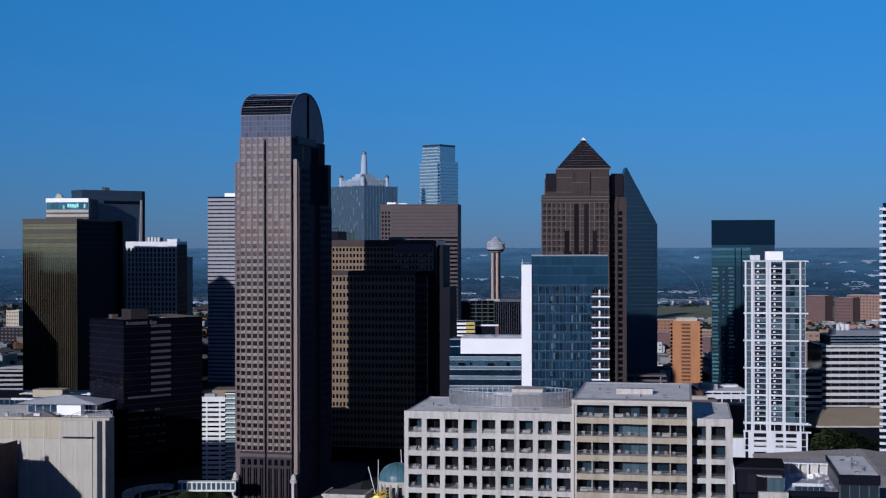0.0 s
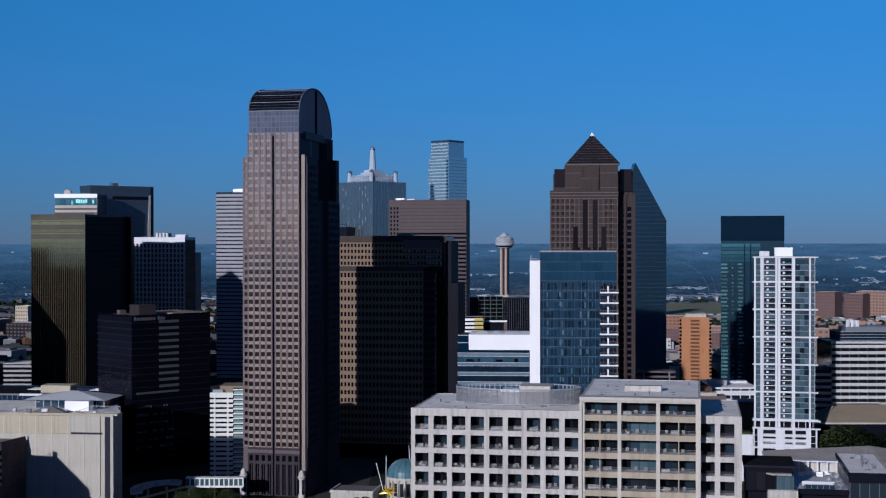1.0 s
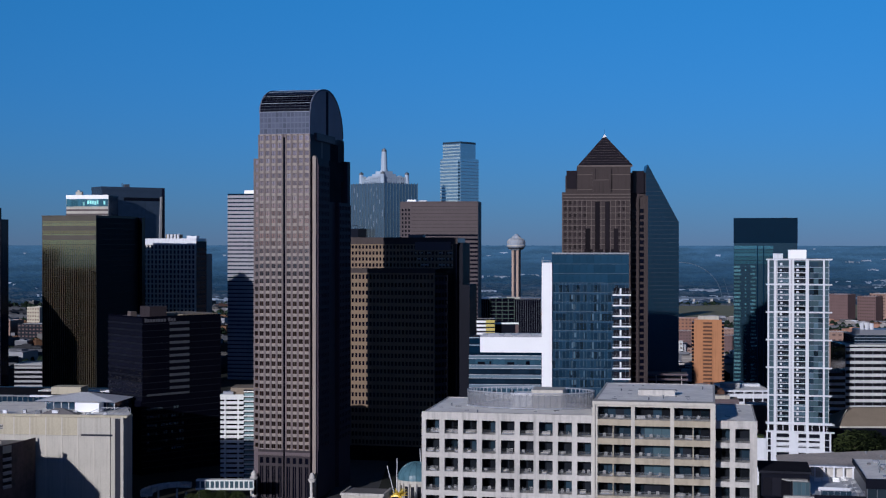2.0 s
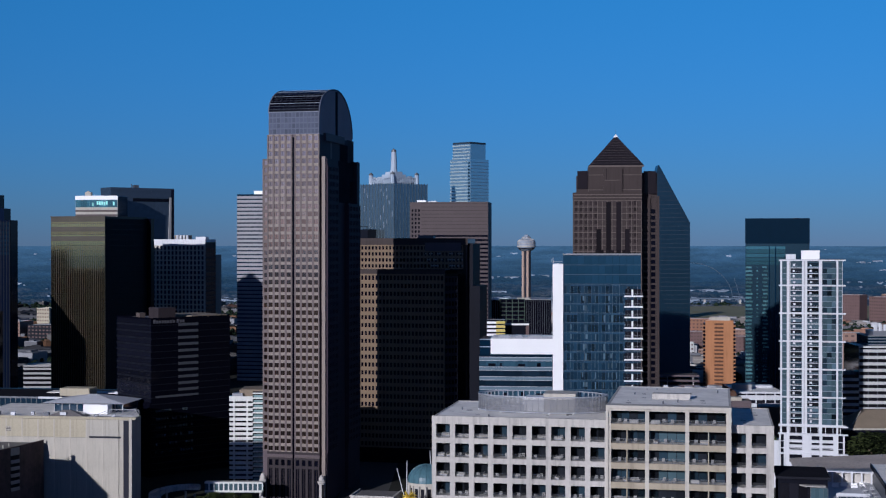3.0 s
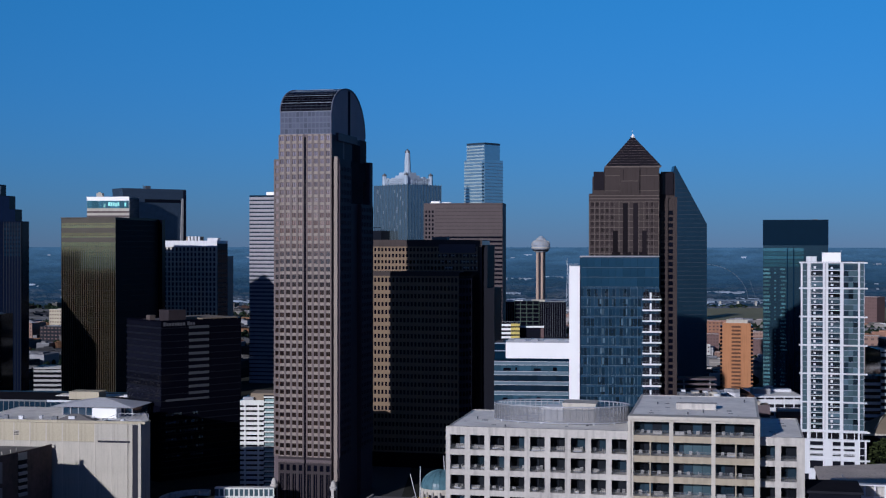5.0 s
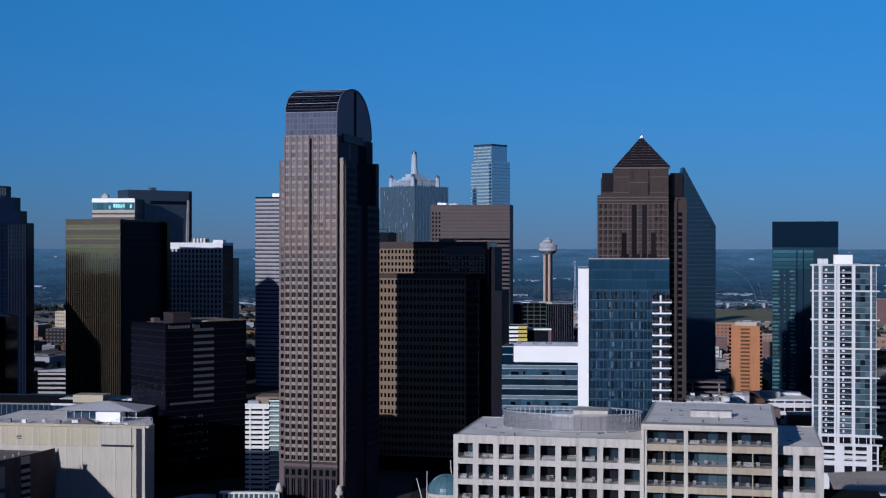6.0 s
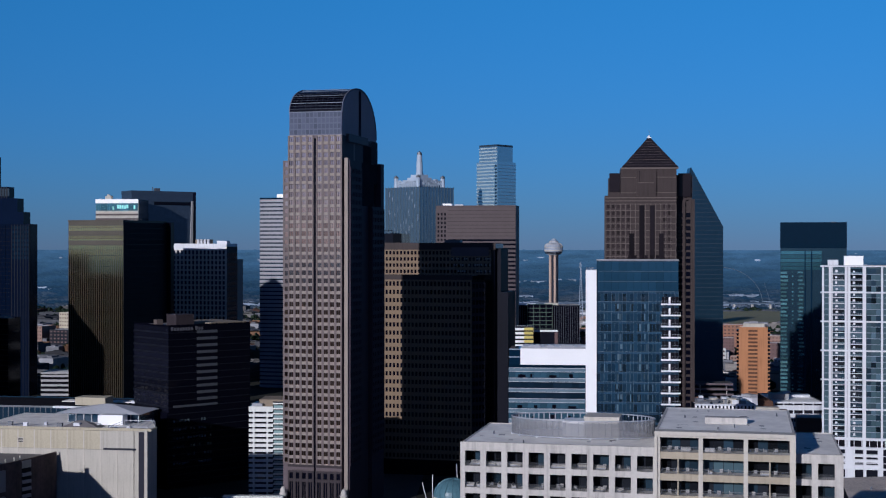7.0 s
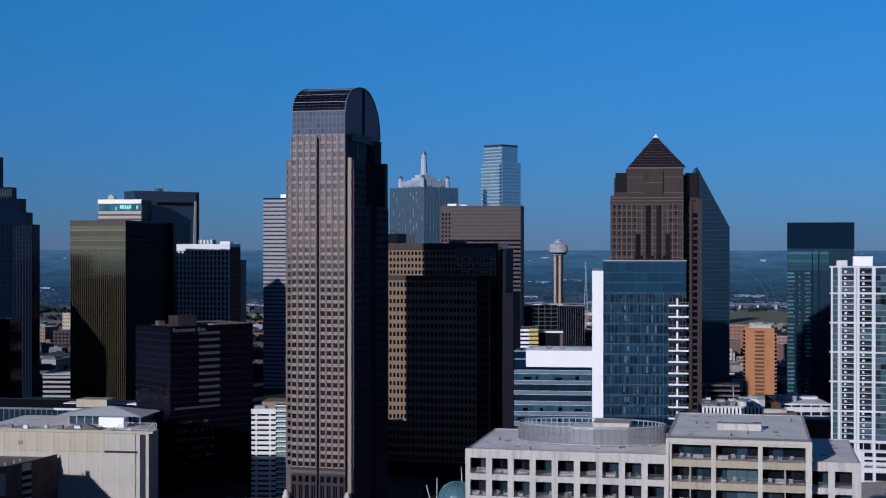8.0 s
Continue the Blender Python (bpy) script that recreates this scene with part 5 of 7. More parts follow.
# ---- dark stepped office with sandy bands ----
def sandy_office():
    T = thing("stepped_office_tower", -3.7, 907.0, 0, -10, "sandy-banded dark glass office tower in two steps", "office building", "downtown towers")
    W, top, low = 72.0, 144.4, 124.4
    part("rear_body", Shape().box(-W, 0, 0, 30, 0, top - 0.6), G_BLACK, T)
    rear = Face(-W, 0, 0, W)
    grid(T, rear, 124.2, 140.0, 29, 4, 0.95, 1.75, 0.4, SANDSTONE, G_BLACK, a1=W - 2.6, limit=60)
    part("rear_cornice", Shape().box(-W - 0.3, 0.3, -0.5, 0.3, 140.0, top), BROWN, T)
    part("roof", Shape().box(-W + 0.5, -0.5, 0.4, 29.5, top - 0.6, top - 0.2), ROOF_DARK, T)
    part("front_body", Shape().box(-W - 2, -11, -20, 0, 0, low - 0.6), G_BLACK, T)
    fr = Face(-W - 2, -20, 0, W - 9)
    grid(T, fr, 9.6, 121.4, 26, 22, 0.95, 2.2, 0.4, SANDSTONE, G_BLACK, limit=90, split=True)
    part("front_cornice", Shape().box(-W - 2.2, -10.8, -20.5, -19.5, 121.4, low), BROWN, T)
    part("front_roof", Shape().box(-W - 1.6, -11.4, -19.4, -0.4, low - 0.6, low - 0.3), ROOF_DARK, T)
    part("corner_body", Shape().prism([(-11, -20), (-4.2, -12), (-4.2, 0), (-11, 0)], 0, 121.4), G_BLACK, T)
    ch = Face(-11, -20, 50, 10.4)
    # the chamfer's shade is put into its colour: dark bronze instead of sandstone
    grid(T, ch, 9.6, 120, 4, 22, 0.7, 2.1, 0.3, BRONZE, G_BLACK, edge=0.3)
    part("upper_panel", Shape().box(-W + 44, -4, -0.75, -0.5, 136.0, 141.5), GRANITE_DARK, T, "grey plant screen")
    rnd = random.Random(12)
    # small pale bars: window reflections put into the colour
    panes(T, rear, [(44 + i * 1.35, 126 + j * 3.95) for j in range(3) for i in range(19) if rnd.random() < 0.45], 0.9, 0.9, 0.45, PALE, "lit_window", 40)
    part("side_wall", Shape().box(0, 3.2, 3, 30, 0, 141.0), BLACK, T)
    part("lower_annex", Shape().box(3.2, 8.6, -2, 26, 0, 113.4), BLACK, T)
    roof_unit(T, -34, 6, top - 0.2, 10, 8, 2.0, SLATE)


sandy_office()


# ---- observation tower with a ball top ----
def ball_tower():
    T = thing("observation_tower", 98.4, 2564.0, 0, 0, "concrete observation tower with a lattice ball top", "observation tower")
    for k in range(4):
        t = 2 * math.pi * k / 4 + 0.35
        part("outer_shaft", Shape().tube(6.6 * math.cos(t), 6.6 * math.sin(t), 0, 130, 2.5, n=12), TAN_SHAFT, T)
    part("centre_shaft", Shape().tube(0, 0, 0, 130, 5.0, n=14), BRONZE, T)
    prof = [(8, 127), (13, 129), (15.5, 133.5), (17, 135), (17, 137.5), (16.0, 138.5), (16.6, 141), (16.4, 143.5), (15.2, 146.2), (12.8, 148.2), (8.2, 149.4), (7.8, 152.2), (6.4, 153.8), (4.4, 154.8), (3.8, 156.4), (2.0, 157.4), (0.2, 157.8)]
    ball = part("drum", Shape().lathe(0, 0, prof, 28), MAST, T, "grey observation drum")
    part("deck_ring", Shape().tube(0, 0, 134.6, 137.2, 17.3, 17.3, 28), CONCRETE, ball)
    part("window_ring", Shape().tube(0, 0, 130.2, 132.6, 14.9, 15.6, 28), G_DARK, ball)
    for i in range(20):
        t, s = 2 * math.pi * i / 20, Shape()
        for (r0, z0), (r1, z1) in zip(prof[5:11], prof[6:12]):
            s.bar(((r0 + 0.3) * math.cos(t), (r0 + 0.3) * math.sin(t), z0), ((r1 + 0.3) * math.cos(t + 0.16), (r1 + 0.3) * math.sin(t + 0.16), z1), 0.35, 4)
        part("lattice_strut", s, CONCRETE, ball)
    for r, z in ((16.9, 141), (15.5, 146.2), (8.5, 152.2)):
        part("lattice_ring", Shape().tube(0, 0, z - 0.3, z + 0.3, r, r, 28), CONCRETE, ball)


ball_tower()


# ---- limestone hall with a stone annex before it ----
def limestone_hall():
    T = thing("limestone_hall", -179.3, 740.0, 0, -6, "pale limestone panelled hall with stained parapet and flat roof", "hall")
    W, D, top = 98.0, 62.0, 48.0
    part("body", Shape().prism([(-W, 0.3), (-3.0, 0.3), (-0.2, 8), (-24, D), (-W, D)], 0, top - 1.0), LIME, T)
    upper, lower = Shape().box(0.05, 8.95, -0.25, 0.3, 0, 9.5), Shape().box(0.05, 8.95, -0.2, 0.3, 0, 33.5)
    um, uc, lm = upper.mesh("wall_panel", LIME_WARM), upper.mesh("wall_panel", LIME), lower.mesh("wall_panel", LIME)
    for i in range(10):
        a = -W + i * 9.0 - 1.5
        if a + 9 > -8:
            break
        for me, z in ((uc if i > 7 else um, 37.3), (lm, 3.5)):
            p = new("wall_panel", me)
            p.parent = T
            p.matrix_basis = pose(a, 0, z)
    joint = Shape().box(-0.28, 0.28, -0.32, 0.3, 0, 43.3).mesh("panel_joint", CREAM)
    for i in range(1, 10):
        p = new("panel_joint", joint)
        p.parent = T
        p.matrix_basis = pose(-W + i * 9.0 - 1.5, 0, 3.5)
    part("recess_slot", Shape().box(-6.9, -3.6, -0.05, 0.3, 0, top - 1.5), BRONZE, T, "dark recessed slot")
    part("corner_pier", Shape().prism([(-3.6, -0.9), (-2.0, -0.9), (0, 7), (-3.6, 7)], 0, top - 0.6).box(-8.2, -6.9, -0.3, 0.3, 0, top - 1.5), LIME, T)
    part("sign_slot", Shape().box(-25.8, -8.2, -0.5, -0.22, 37.0, 38.0), BRONZE, T)
    part("vent", Shape().box(-72.6, -69.6, -0.4, -0.22, 40, 42.6), CREAM, T)
    for k in range(3):
        part("vent_slat", Shape().box(-72.4, -69.8, -0.46, -0.4, 40.2 + k * 0.8, 40.6 + k * 0.8), BLACK, T)
    s = Shape().box(-W, 0, -0.5, 0.5, top - 1.0, top + 0.3).box(-0.6, 0, 0.5, 8, top - 1, top + 0.2)
    part("parapet", s, LIME_WARM, T)
    part("roof", Shape().prism([(-W, 0.5), (-0.6, 0.5), (-0.6, 8), (-24, D - 0.2), (-W, D - 0.2)], top - 1.0, top - 0.6), ROOF, T)
    rnd = random.Random(11)
    for k in range(9):
        roof_unit(T, -W + 6 + k * 9.5, 5 + rnd.random() * 8, top - 0.6, 1.4 + rnd.random() * 2, 1.5, 1.4 + rnd.random(), (STEEL, SLATE, WHITE_FRAME)[k % 3])
    part("roof_rubble_hip", Shape().prism([(-52, 4), (-30, 4), (-30, 14), (-52, 14)], top - 0.6, top + 2.6, [(-44, 9), (-40, 9), (-40, 9.5), (-44, 9.5)]), ROOF_DARK, T, "dark low hip roof")
    # glazed pavilion with a hipped white roof
    for i in range(10):
        part("pavilion_post", Shape().box(-57.5 + i * 4.4, -57.1 + i * 4.4, 28, 28.4, top - 0.6, 52.2), STEEL, T)
    part("pavilion_glass", Shape().box(-57.4, -17.6, 28.5, 52, top - 0.6, 52.2), G_BLUE, T)
    part("pavilion_roof", Shape().prism([(-63.5, 25), (-15.5, 25), (-15.5, 54), (-63.5, 54)], 52.2, 56.0, [(-41, 39), (-37, 39), (-37, 41), (-41, 41)]), WHITE_FRAME, T, "white hipped metal roof")
    part("stair_house", Shape().box(-36.5, -22.7, 18, 25, top - 0.6, 52.6), WHITE, T, "plain white stair house")
    s = Shape()
    for i in range(8):
        s.bar((-24 + i * 2.9, 3, top + 0.6), (-21 + i * 2.3, 17, top + 2.2), 0.13)
    s.bar((-24, 3, top + 0.6), (-3.5, 3, top + 0.6), 0.15).bar((-21, 17, top + 2.2), (-4.5, 17, top + 2.2), 0.15)
    for x, y, z in ((-24, 3, top + 0.6), (-3.5, 3, top + 0.6), (-21, 17, top + 2.2), (-4.5, 17, top + 2.2)):
        s.bar((x, y, top - 0.6), (x, y, z), 0.15)
    part("trellis", s, WHITE_FRAME, T, kind="stuff")
    return T


limestone_hall()


def stone_annex():
    T = thing("stone_annex", -249.3, 700.7, 0, -25, "dark reddish stone building with a louvre strip and raking roofline", "building")
    RED = mat("red_stone", (0.085, 0.056, 0.055), 0.8, vary=0.6, scale=0.13, fine=0.45, stain=0.3)
    part("body", Shape().prism([(-40, 0), (0, 0), (0, 46.5), (-40, 32.5)], 0, 34.2), RED, T)
    part("roof", Shape().prism([(-39.4, 0.6), (-0.6, 0.6), (-0.6, 45.5), (-39.4, 32)], 34.2, 34.5), ROOF_DARK, T)
    for x0, x1, y0, y1, h0, h1 in ((-0.6, 0.05, 0, 27.5, 34.4, 35.0), (-0.6, 0.05, 27.5, 46.5, 35.0, 35.9)):
        s = Shape()
        s.v += [(x, y, z) for y, h in ((y0, h0), (y1, h1)) for x, z in ((x0, 34.0), (x1, 34.0), (x1, h), (x0, h))]
        s.f += [(0, 1, 2, 3), (7, 6, 5, 4), (0, 4, 5, 1), (1, 5, 6, 2), (2, 6, 7, 3), (3, 7, 4, 0)]
        part("coping", s, RED, T)
    part("louvre_lintel", Shape().box(0, 0.3, 22, 28.2, 30.6, 34.4), LIME, T, "pale stone lintel")
    part("louvre_recess", Shape().box(0, 0.05, 22, 28.2, 12, 30.6), BLACK, T)
    for k in range(5):
        part("louvre", Shape().slab([(0.05, 27.0 - k * 3.6), (0.5, 26.4 - k * 3.6), (0.5, 27.6 - k * 3.6), (0.05, 28.2 - k * 3.6)], 22.0, 28.2), STRIPE, T)
    for z in (8, 21):
        part("bay_front", Shape().box(0.0, 1.6, 3.0, 9.5, z, z + 10.5), STRIPE, T, "pale stone bay")
    for y, h in ((24, 36.6), (20, 36.2), (14, 36.0)):
        part("roof_pipe", Shape().tube(-3.2, y, 34.4, h, 0.35, n=8), LIME, T)
    part("roof_slab", Shape().box(-14, -2, 2, 9, 34.5, 35.3), STRIPE, T)


stone_annex()


def low_blue_building():
    T = thing("low_glass_building", -202.0, 835.0, 0, -6, "low blue glass building with white roof edge", "building")
    # roof shade put into the colour: dark membrane and a slate left edge
    front, side, left = block(T, 130, 50, 0, 47.6, G_BLUE, roof=DARK_ROOF, parapet=0.7)
    part("roof_edge", Shape().box(-62, 0, -0.8, 0.4, 46.8, 48.0), WHITE_FRAME, T)
    part("roof_edge", Shape().box(-130.5, -62, -0.7, 0.4, 46.9, 47.9), SLATE, T)
    part("roof_strip", Shape().box(-70, -2, 30, 42, 46.96, 47.3), ROOF, T, "white roof strip")
    part("penthouse", Shape().box(-54.5, -35.5, 14, 26, 47, 51.6), LIME_WARM, T, "tan penthouse")
    part("roof_shed", Shape().box(-24, -6, 26, 36, 47.2, 48.6), WHITE_FRAME, T)
    fins(T, front, 0, 46.8, 40, 0.3, 0.3, SLATE, limit=40)


low_blue_building()


def small_striped_office(x, y, w, d, top, rows, label, name="low_office", rot=0, share=0.46, m_=None):
    T = thing(name, x, y, 0, rot, label, "office building")
    front, side, left = block(T, w, d, 0, top, G_DARK, roof=ROOF, parapet=0.6)
    bands(T, front, 0, top, rows, top / rows * share, 0.5, m_ or WHITE_FRAME, limit=rows, label="white floor band")
    part("top_band", Shape().box(-w - 0.1, 0.1, -0.55, 0, top - 1.2, top + 0.1), m_ or WHITE_FRAME, T)
    return T, front


small_striped_office(-333.0, 1100.0, 25, 30, 44.0, 12, "low pale office with grey floor bands", m_=PALE)
T, F = small_striped_office(-98.0, 800.0, 42, 26, 53.0, 19, "white parking garage with long dark slots and a glazed stair", "parking_garage", share=0.60, m_=BRIGHT_CONCRETE)
panes(T, F, [(a, 0) for a in (2.2, 9.8)], 0.95, 52, 0.45, BRIGHT_CONCRETE, "pier", 2)
part("stair_shaft", Shape().box(-28.4, -12, -1.3, -0.6, 0, 56), G_DARK, T)
stair = Face(-28.4, -1.3, 0, 16)
panes(T, stair, [(0, 2.79 * j + 1.5) for j in range(20)], 16, 0.8, 0.3, BRIGHT_CONCRETE, "stair_slab", 20)
panes(T, stair, [(0.5, 2.79 * j + 2.3) for j in range(19)], 15, 1.4, 0.1, G_MINT_PALE, "stair_glass", 19, "pale teal stair glazing")
part("roof_deck", Shape().box(-37, -4, 5, 24, 52.4, 56.4), ROOF_BROWN, T, "brown roof house")
roof_unit(T, -41, 3, 52.4, 6, 4, 2, STEEL)
T, F = small_striped_office(324.0, 855.0, 89, 34, 78.5, 20, "white striped medical office building with dark window bands", "striped_office", m_=GARAGE)
part("left_wing", Shape().box(-100, -89, 0.5, 30, 0, 61), G_DARK, T)
bands(T, Face(-100, 0.5, 0, 11), 0, 61, 16, 1.7, 0.5, GARAGE, limit=16, name="wing_band")
for k in range(5):
    part("wing_roof_unit", Shape().box(-99 + k * 2.0, -97.4 + k * 2.0, 4, 7, 61, 62.6 + 0.8 * (k % 2)), SLATE, T)
part("upper_floor", Shape().box(-82, 0, 5, 30, 78, 84.0), G_NAVY, T)
part("upper_roof", Shape().box(-82.2, 0.2, 4.6, 30.2, 84.0, 84.4), PALE, T)
bands(T, Face(-82, 5, 0, 82), 78.6, 84.0, 3, 0.6, 0.3, STEEL, limit=3)
part("penthouse", Shape().box(-78, -34, 8, 25, 84.4, 87.2), STEEL, T)
for k in range(3):
    part("flue", Shape().tube(-76 + k * 3.0, 10, 86.5, 91.0, 1.25, n=10), WHITE_FRAME, T)
fins(T, F, 0, 78, 17, 0.35, 0.3, SLATE, limit=17, name="pier")
T, F = small_striped_office(233.0, 1045.0, 36, 60, 30.0, 5, "white parking structure with open decks", "parking_garage", share=0.58, m_=WHITE_FRAME)
fins(T, F, 0, 30, 6, 0.8, 0.6, WHITE_FRAME, limit=6, name="pier")
roof_unit(T, -34, 18, 29.5, 13, 12, 4.0, PALE)
roof_unit(T, -18, 34, 29.5, 16, 8, 1.8, WHITE_FRAME)
T = thing("low_hall", 214.0, 950.0, 0, -6, "low hall with a white flat roof", "building")
block(T, 20, 10, 0, 31.0, BRICK, roof=ROOF, parapet=0.5)
part("roof_edge", Shape().box(-20.1, 0.1, -0.3, 0, 29.8, 31.1), WHITE_FRAME, T)
T = thing("low_hall", 196.0, 985.0, 0, -4, "low brown hall with a stepped flat roof", "building")
block(T, 30, 16, 0, 30.0, GRANITE_DARK, roof=ROOF_BROWN, parapet=0.5)
part("roof_step", Shape().box(-22, -6, 5, 12, 29.5, 32.0), LIME, T)


def finned_hall():
    T = thing("finned_hall", 152.0, 870.0, 0, 0, "low hall with short white upright fins and crowded white roof", "building")
    front, side, left = block(T, 36.0, 30, 0, 47.6, BLACK, roof=ROOF, parapet=0.5)
    fins(T, front, 34, 47.0, 17, 1.1, 0.8, WHITE, limit=17, name="fin")
    part("roof_edge", Shape().box(-36.1, 0.1, -0.9, 0.2, 46.9, 47.8), WHITE_FRAME, T)
    rnd = random.Random(5)
    for k in range(26):
        x, y = -35 + rnd.random() * 29, 2 + rnd.random() * 21
        roof_unit(T, x, y, 47.16, rnd.uniform(1.5, 5), rnd.uniform(2, 6), rnd.uniform(1.0, 3.4), (WHITE_FRAME, STEEL, SLATE, LIME)[k % 4])
    for k in range(5):
        part("duct", Shape().bar((-34 + k * 6, 4 + k * 4, 48.6), (-26 + k * 5, 6 + k * 4, 48.6), 0.6, 8), STEEL, T)


finned_hall()


def black_lattice_office():
    T = thing("black_lattice_office", 106.0, 1880.0, 0, 0, "black glass office with a green lattice bay", "office building")
    front, side, left = block(T, 88, 40, 0, 64.5, G_BLACK, roof=ROOF, parapet=0.8)
    fins(T, front, 0, 64, 30, 0.35, 0.4, SLATE, limit=30)
    part("lattice_body", Shape().box(-70, -36, -3, 0, 0, 66), G_DARK, T)
    grid(T, Face(-70, -3, 0, 34), 0, 66, 4, 12, 0.8, 0.9, 0.5, LATTICE, G_BLACK, limit=48)
    roof_unit(T, -82, 8, 63.8, 24, 10, 2.4, WHITE)
    roof_unit(T, -46, 8, 63.8, 18, 10, 3.2, LIME)


def yellow_stair_office():
    T = thing("yellow_stair_office", 28.8, 1250.0, 0, 0, "white banded office with a yellow stair bay", "office building")
    front, side, left = block(T, 19.0, 16, 0, 72.4, G_DARK, roof=ROOF, parapet=0.6)
    bands(T, front, 0, 72.4, 20, 2.0, 0.5, WHITE, a1=11.0, limit=20, label="white floor band")
    yellow = mat("yellow_panel", (0.56, 0.45, 0.12), 0.6)
    bands(T, front, 0, 72.4, 20, 2.4, 0.6, yellow, a0=11.0, limit=20, label="yellow panel")
    T = thing("dark_low_office", 50.5, 1262.0, 0, 0, "low dark office with white roof edge", "office building")
    front, side, left = block(T, 21.5, 16, 0, 68.0, BLACK, roof=ROOF, parapet=0.6)
    part("roof_edge", Shape().box(-21.7, 0.2, -0.5, 0.3, 66.8, 68.3), WHITE, T)
    part("brick_bay", Shape().box(-2.6, 0.1, -0.6, 0.4, 0, 66.5), DULL_BRICK, T)


black_lattice_office()
yellow_stair_office()


# ---- stepped dark towers past the gold one ----
def stepped_dark_towers():
    T = thing("stepped_dark_tower", -447.0, 1333.0, 0, -8, "dark blue glass tower with stepped shoulders", "skyscraper", "downtown towers")
    for k, (x, z) in enumerate(((0, 163.5), (-7, 175), (-13.5, 188), (-23, 199))):
        part("shaft_step", Shape().box(-70 + 2 * k, x, 0.6 * k, 15 - 0.6 * k, 0 if k == 0 else 160, z), G_MIDNIGHT, T)
    F = Face(-70, 0, 0, 70)
    fins(T, F, 0, 163, 26, 0.4, 0.4, G_MIDNIGHT, limit=26)
    bands(T, F, 0, 163, 40, 0.4, 0.25, BLACK, limit=40)
    part("corner_bay", Shape().box(-18.5, -0.3, -1.0, 0, 0, 162.8), G_MIDNIGHT, T)
    bay = Face(-18.5, -1.0, 0, 18.2)
    fins(T, bay, 0, 162.8, 7, 0.5, 0.35, CHARCOAL, limit=7)
    panes(T, bay, [(0.9 + i * 2.95, 130 + j * 4.1) for j in range(8) for i in range(6)], 2.1, 2.6, 0.08, G_NAVY, "bay_window", 48)
    panes(T, Face(-70, 1.8, 0, 60), [(10.6 + i * 2.7, 190) for i in range(14)], 2.0, 7.5, 0.1, G_CLUB, "crown_window", 14)
    s = Shape()
    for i in range(14):
        s.box(-60 + i * 2.7, -59.4 + i * 2.7, 1.2, 1.6, 188, 199.3)
    part("crown_mullions", s, CHARCOAL, T, kind="stuff")
    T = thing("slim_dark_tower", -489.0, 1352.0, 0, -8, "tall dark tower standing behind", "skyscraper", "downtown towers")
    front, side, left = block(T, 40, 14, 0, 230, G_MIDNIGHT)
    bands(T, front, 0, 228, 56, 0.5, 0.3, CHARCOAL, limit=56)
    T = thing("dark_office", -384.0, 1100.0, 0, -8, "dark glass office block with pale roof", "office building")
    front, side, left = block(T, 70, 20, 0, 86, G_BLACK, roof=ROOF, parapet=0.5)
    bands(T, front, 0, 85, 21, 0.8, 0.35, CHARCOAL, limit=21)
    part("roof_shed", Shape().box(-34, -6, 4, 14, 85, 87.0), PALE, T)


stepped_dark_towers()


# ---- neighbours past the edge of the view, seen as shade and reflection ----
def neighbour_towers():
    T = thing("peaked_tower", -418.5, 1050.0, 0, 0, "dark office tower with a peaked roof", "skyscraper", "downtown towers")
    part("shaft", Shape().box(-23, 23, -23, 23, 0, 192), G_NAVY, T)
    part("peaked_roof", Shape().prism([(-23, -23), (23, -23), (23, 23), (-23, 23)], 192, 215, [(-1, -1), (1, -1), (1, 1), (-1, 1)]), SLATE, T)
    bands(T, Face(-23, -23, 0, 46), 0, 184, 44, 0.5, 0.3, CHARCOAL, limit=44)
    T = thing("dark_office", -520.0, 856.0, 0, 0, "broad dark glass office block with flat roof", "office building")
    front, side, left = block(T, 60, 60, 0, 137, G_BLACK, roof=ROOF_DARK, parapet=0.6)
    bands(T, side, 0, 136, 34, 0.5, 0.3, CHARCOAL, limit=34)
    # unseen block added so the lower gold glass mirrors something dark
    T = thing("dark_office", -470.0, 760.0, 0, 0, "lower dark glass office block with pale floor bands", "office building")
    front, side, left = block(T, 130, 95, 0, 92, G_BLACK, roof=DARK_ROOF, parapet=0.6)
    rear = Face(0, 95, 180, 130)
    bands(T, rear, 0, 91, 22, 0.9, 0.3, CHARCOAL, limit=26)
    T = thing("long_office", -380.5, 837.0, 0, -14, "long dark glass office block with a flat roof", "office building")
    front, side, left = block(T, 50, 137, 0, 121, G_BLACK, roof=DARK_ROOF, parapet=0.6)
    bands(T, side, 0, 120, 28, 0.9, 0.3, CHARCOAL, limit=28)
    T = thing("corner_office", -255.8, 660.0, 0, -12, "grey stone office block with a parapet", "office building")
    part("body", Shape().box(-40, 0, -66, 0, 0, 47.9), GRANITE_DARK, T)
    part("parapet", Shape().box(-40, 0, -0.5, 0, 47.9, 48.5).box(-0.5, 0, -66, -0.5, 47.9, 48.5).box(-2.2, 0.0, -0.9, 0.0, 48.5, 51.0), GRANITE_DARK, T)
    for x in (-3.4, -15.0):
        part("roof_post", Shape().box(x - 0.5, x, -0.6, -0.1, 48.5, 50.2), SLATE, T)
    bands(T, Face(-40, -66, 0, 40), 0, 47, 12, 1.8, 0.3, PALE, limit=12)
    T = thing("slab_office", -231.0, 560.0, 0, 0, "grey concrete slab office with window bands", "office building")
    front, side, left = block(T, 31, 12, 0, 91.6, GRANITE_DARK, roof=ROOF_DARK, parapet=0.6)
    bands(T, front, 0, 91, 24, 1.8, 0.3, PALE, limit=24)


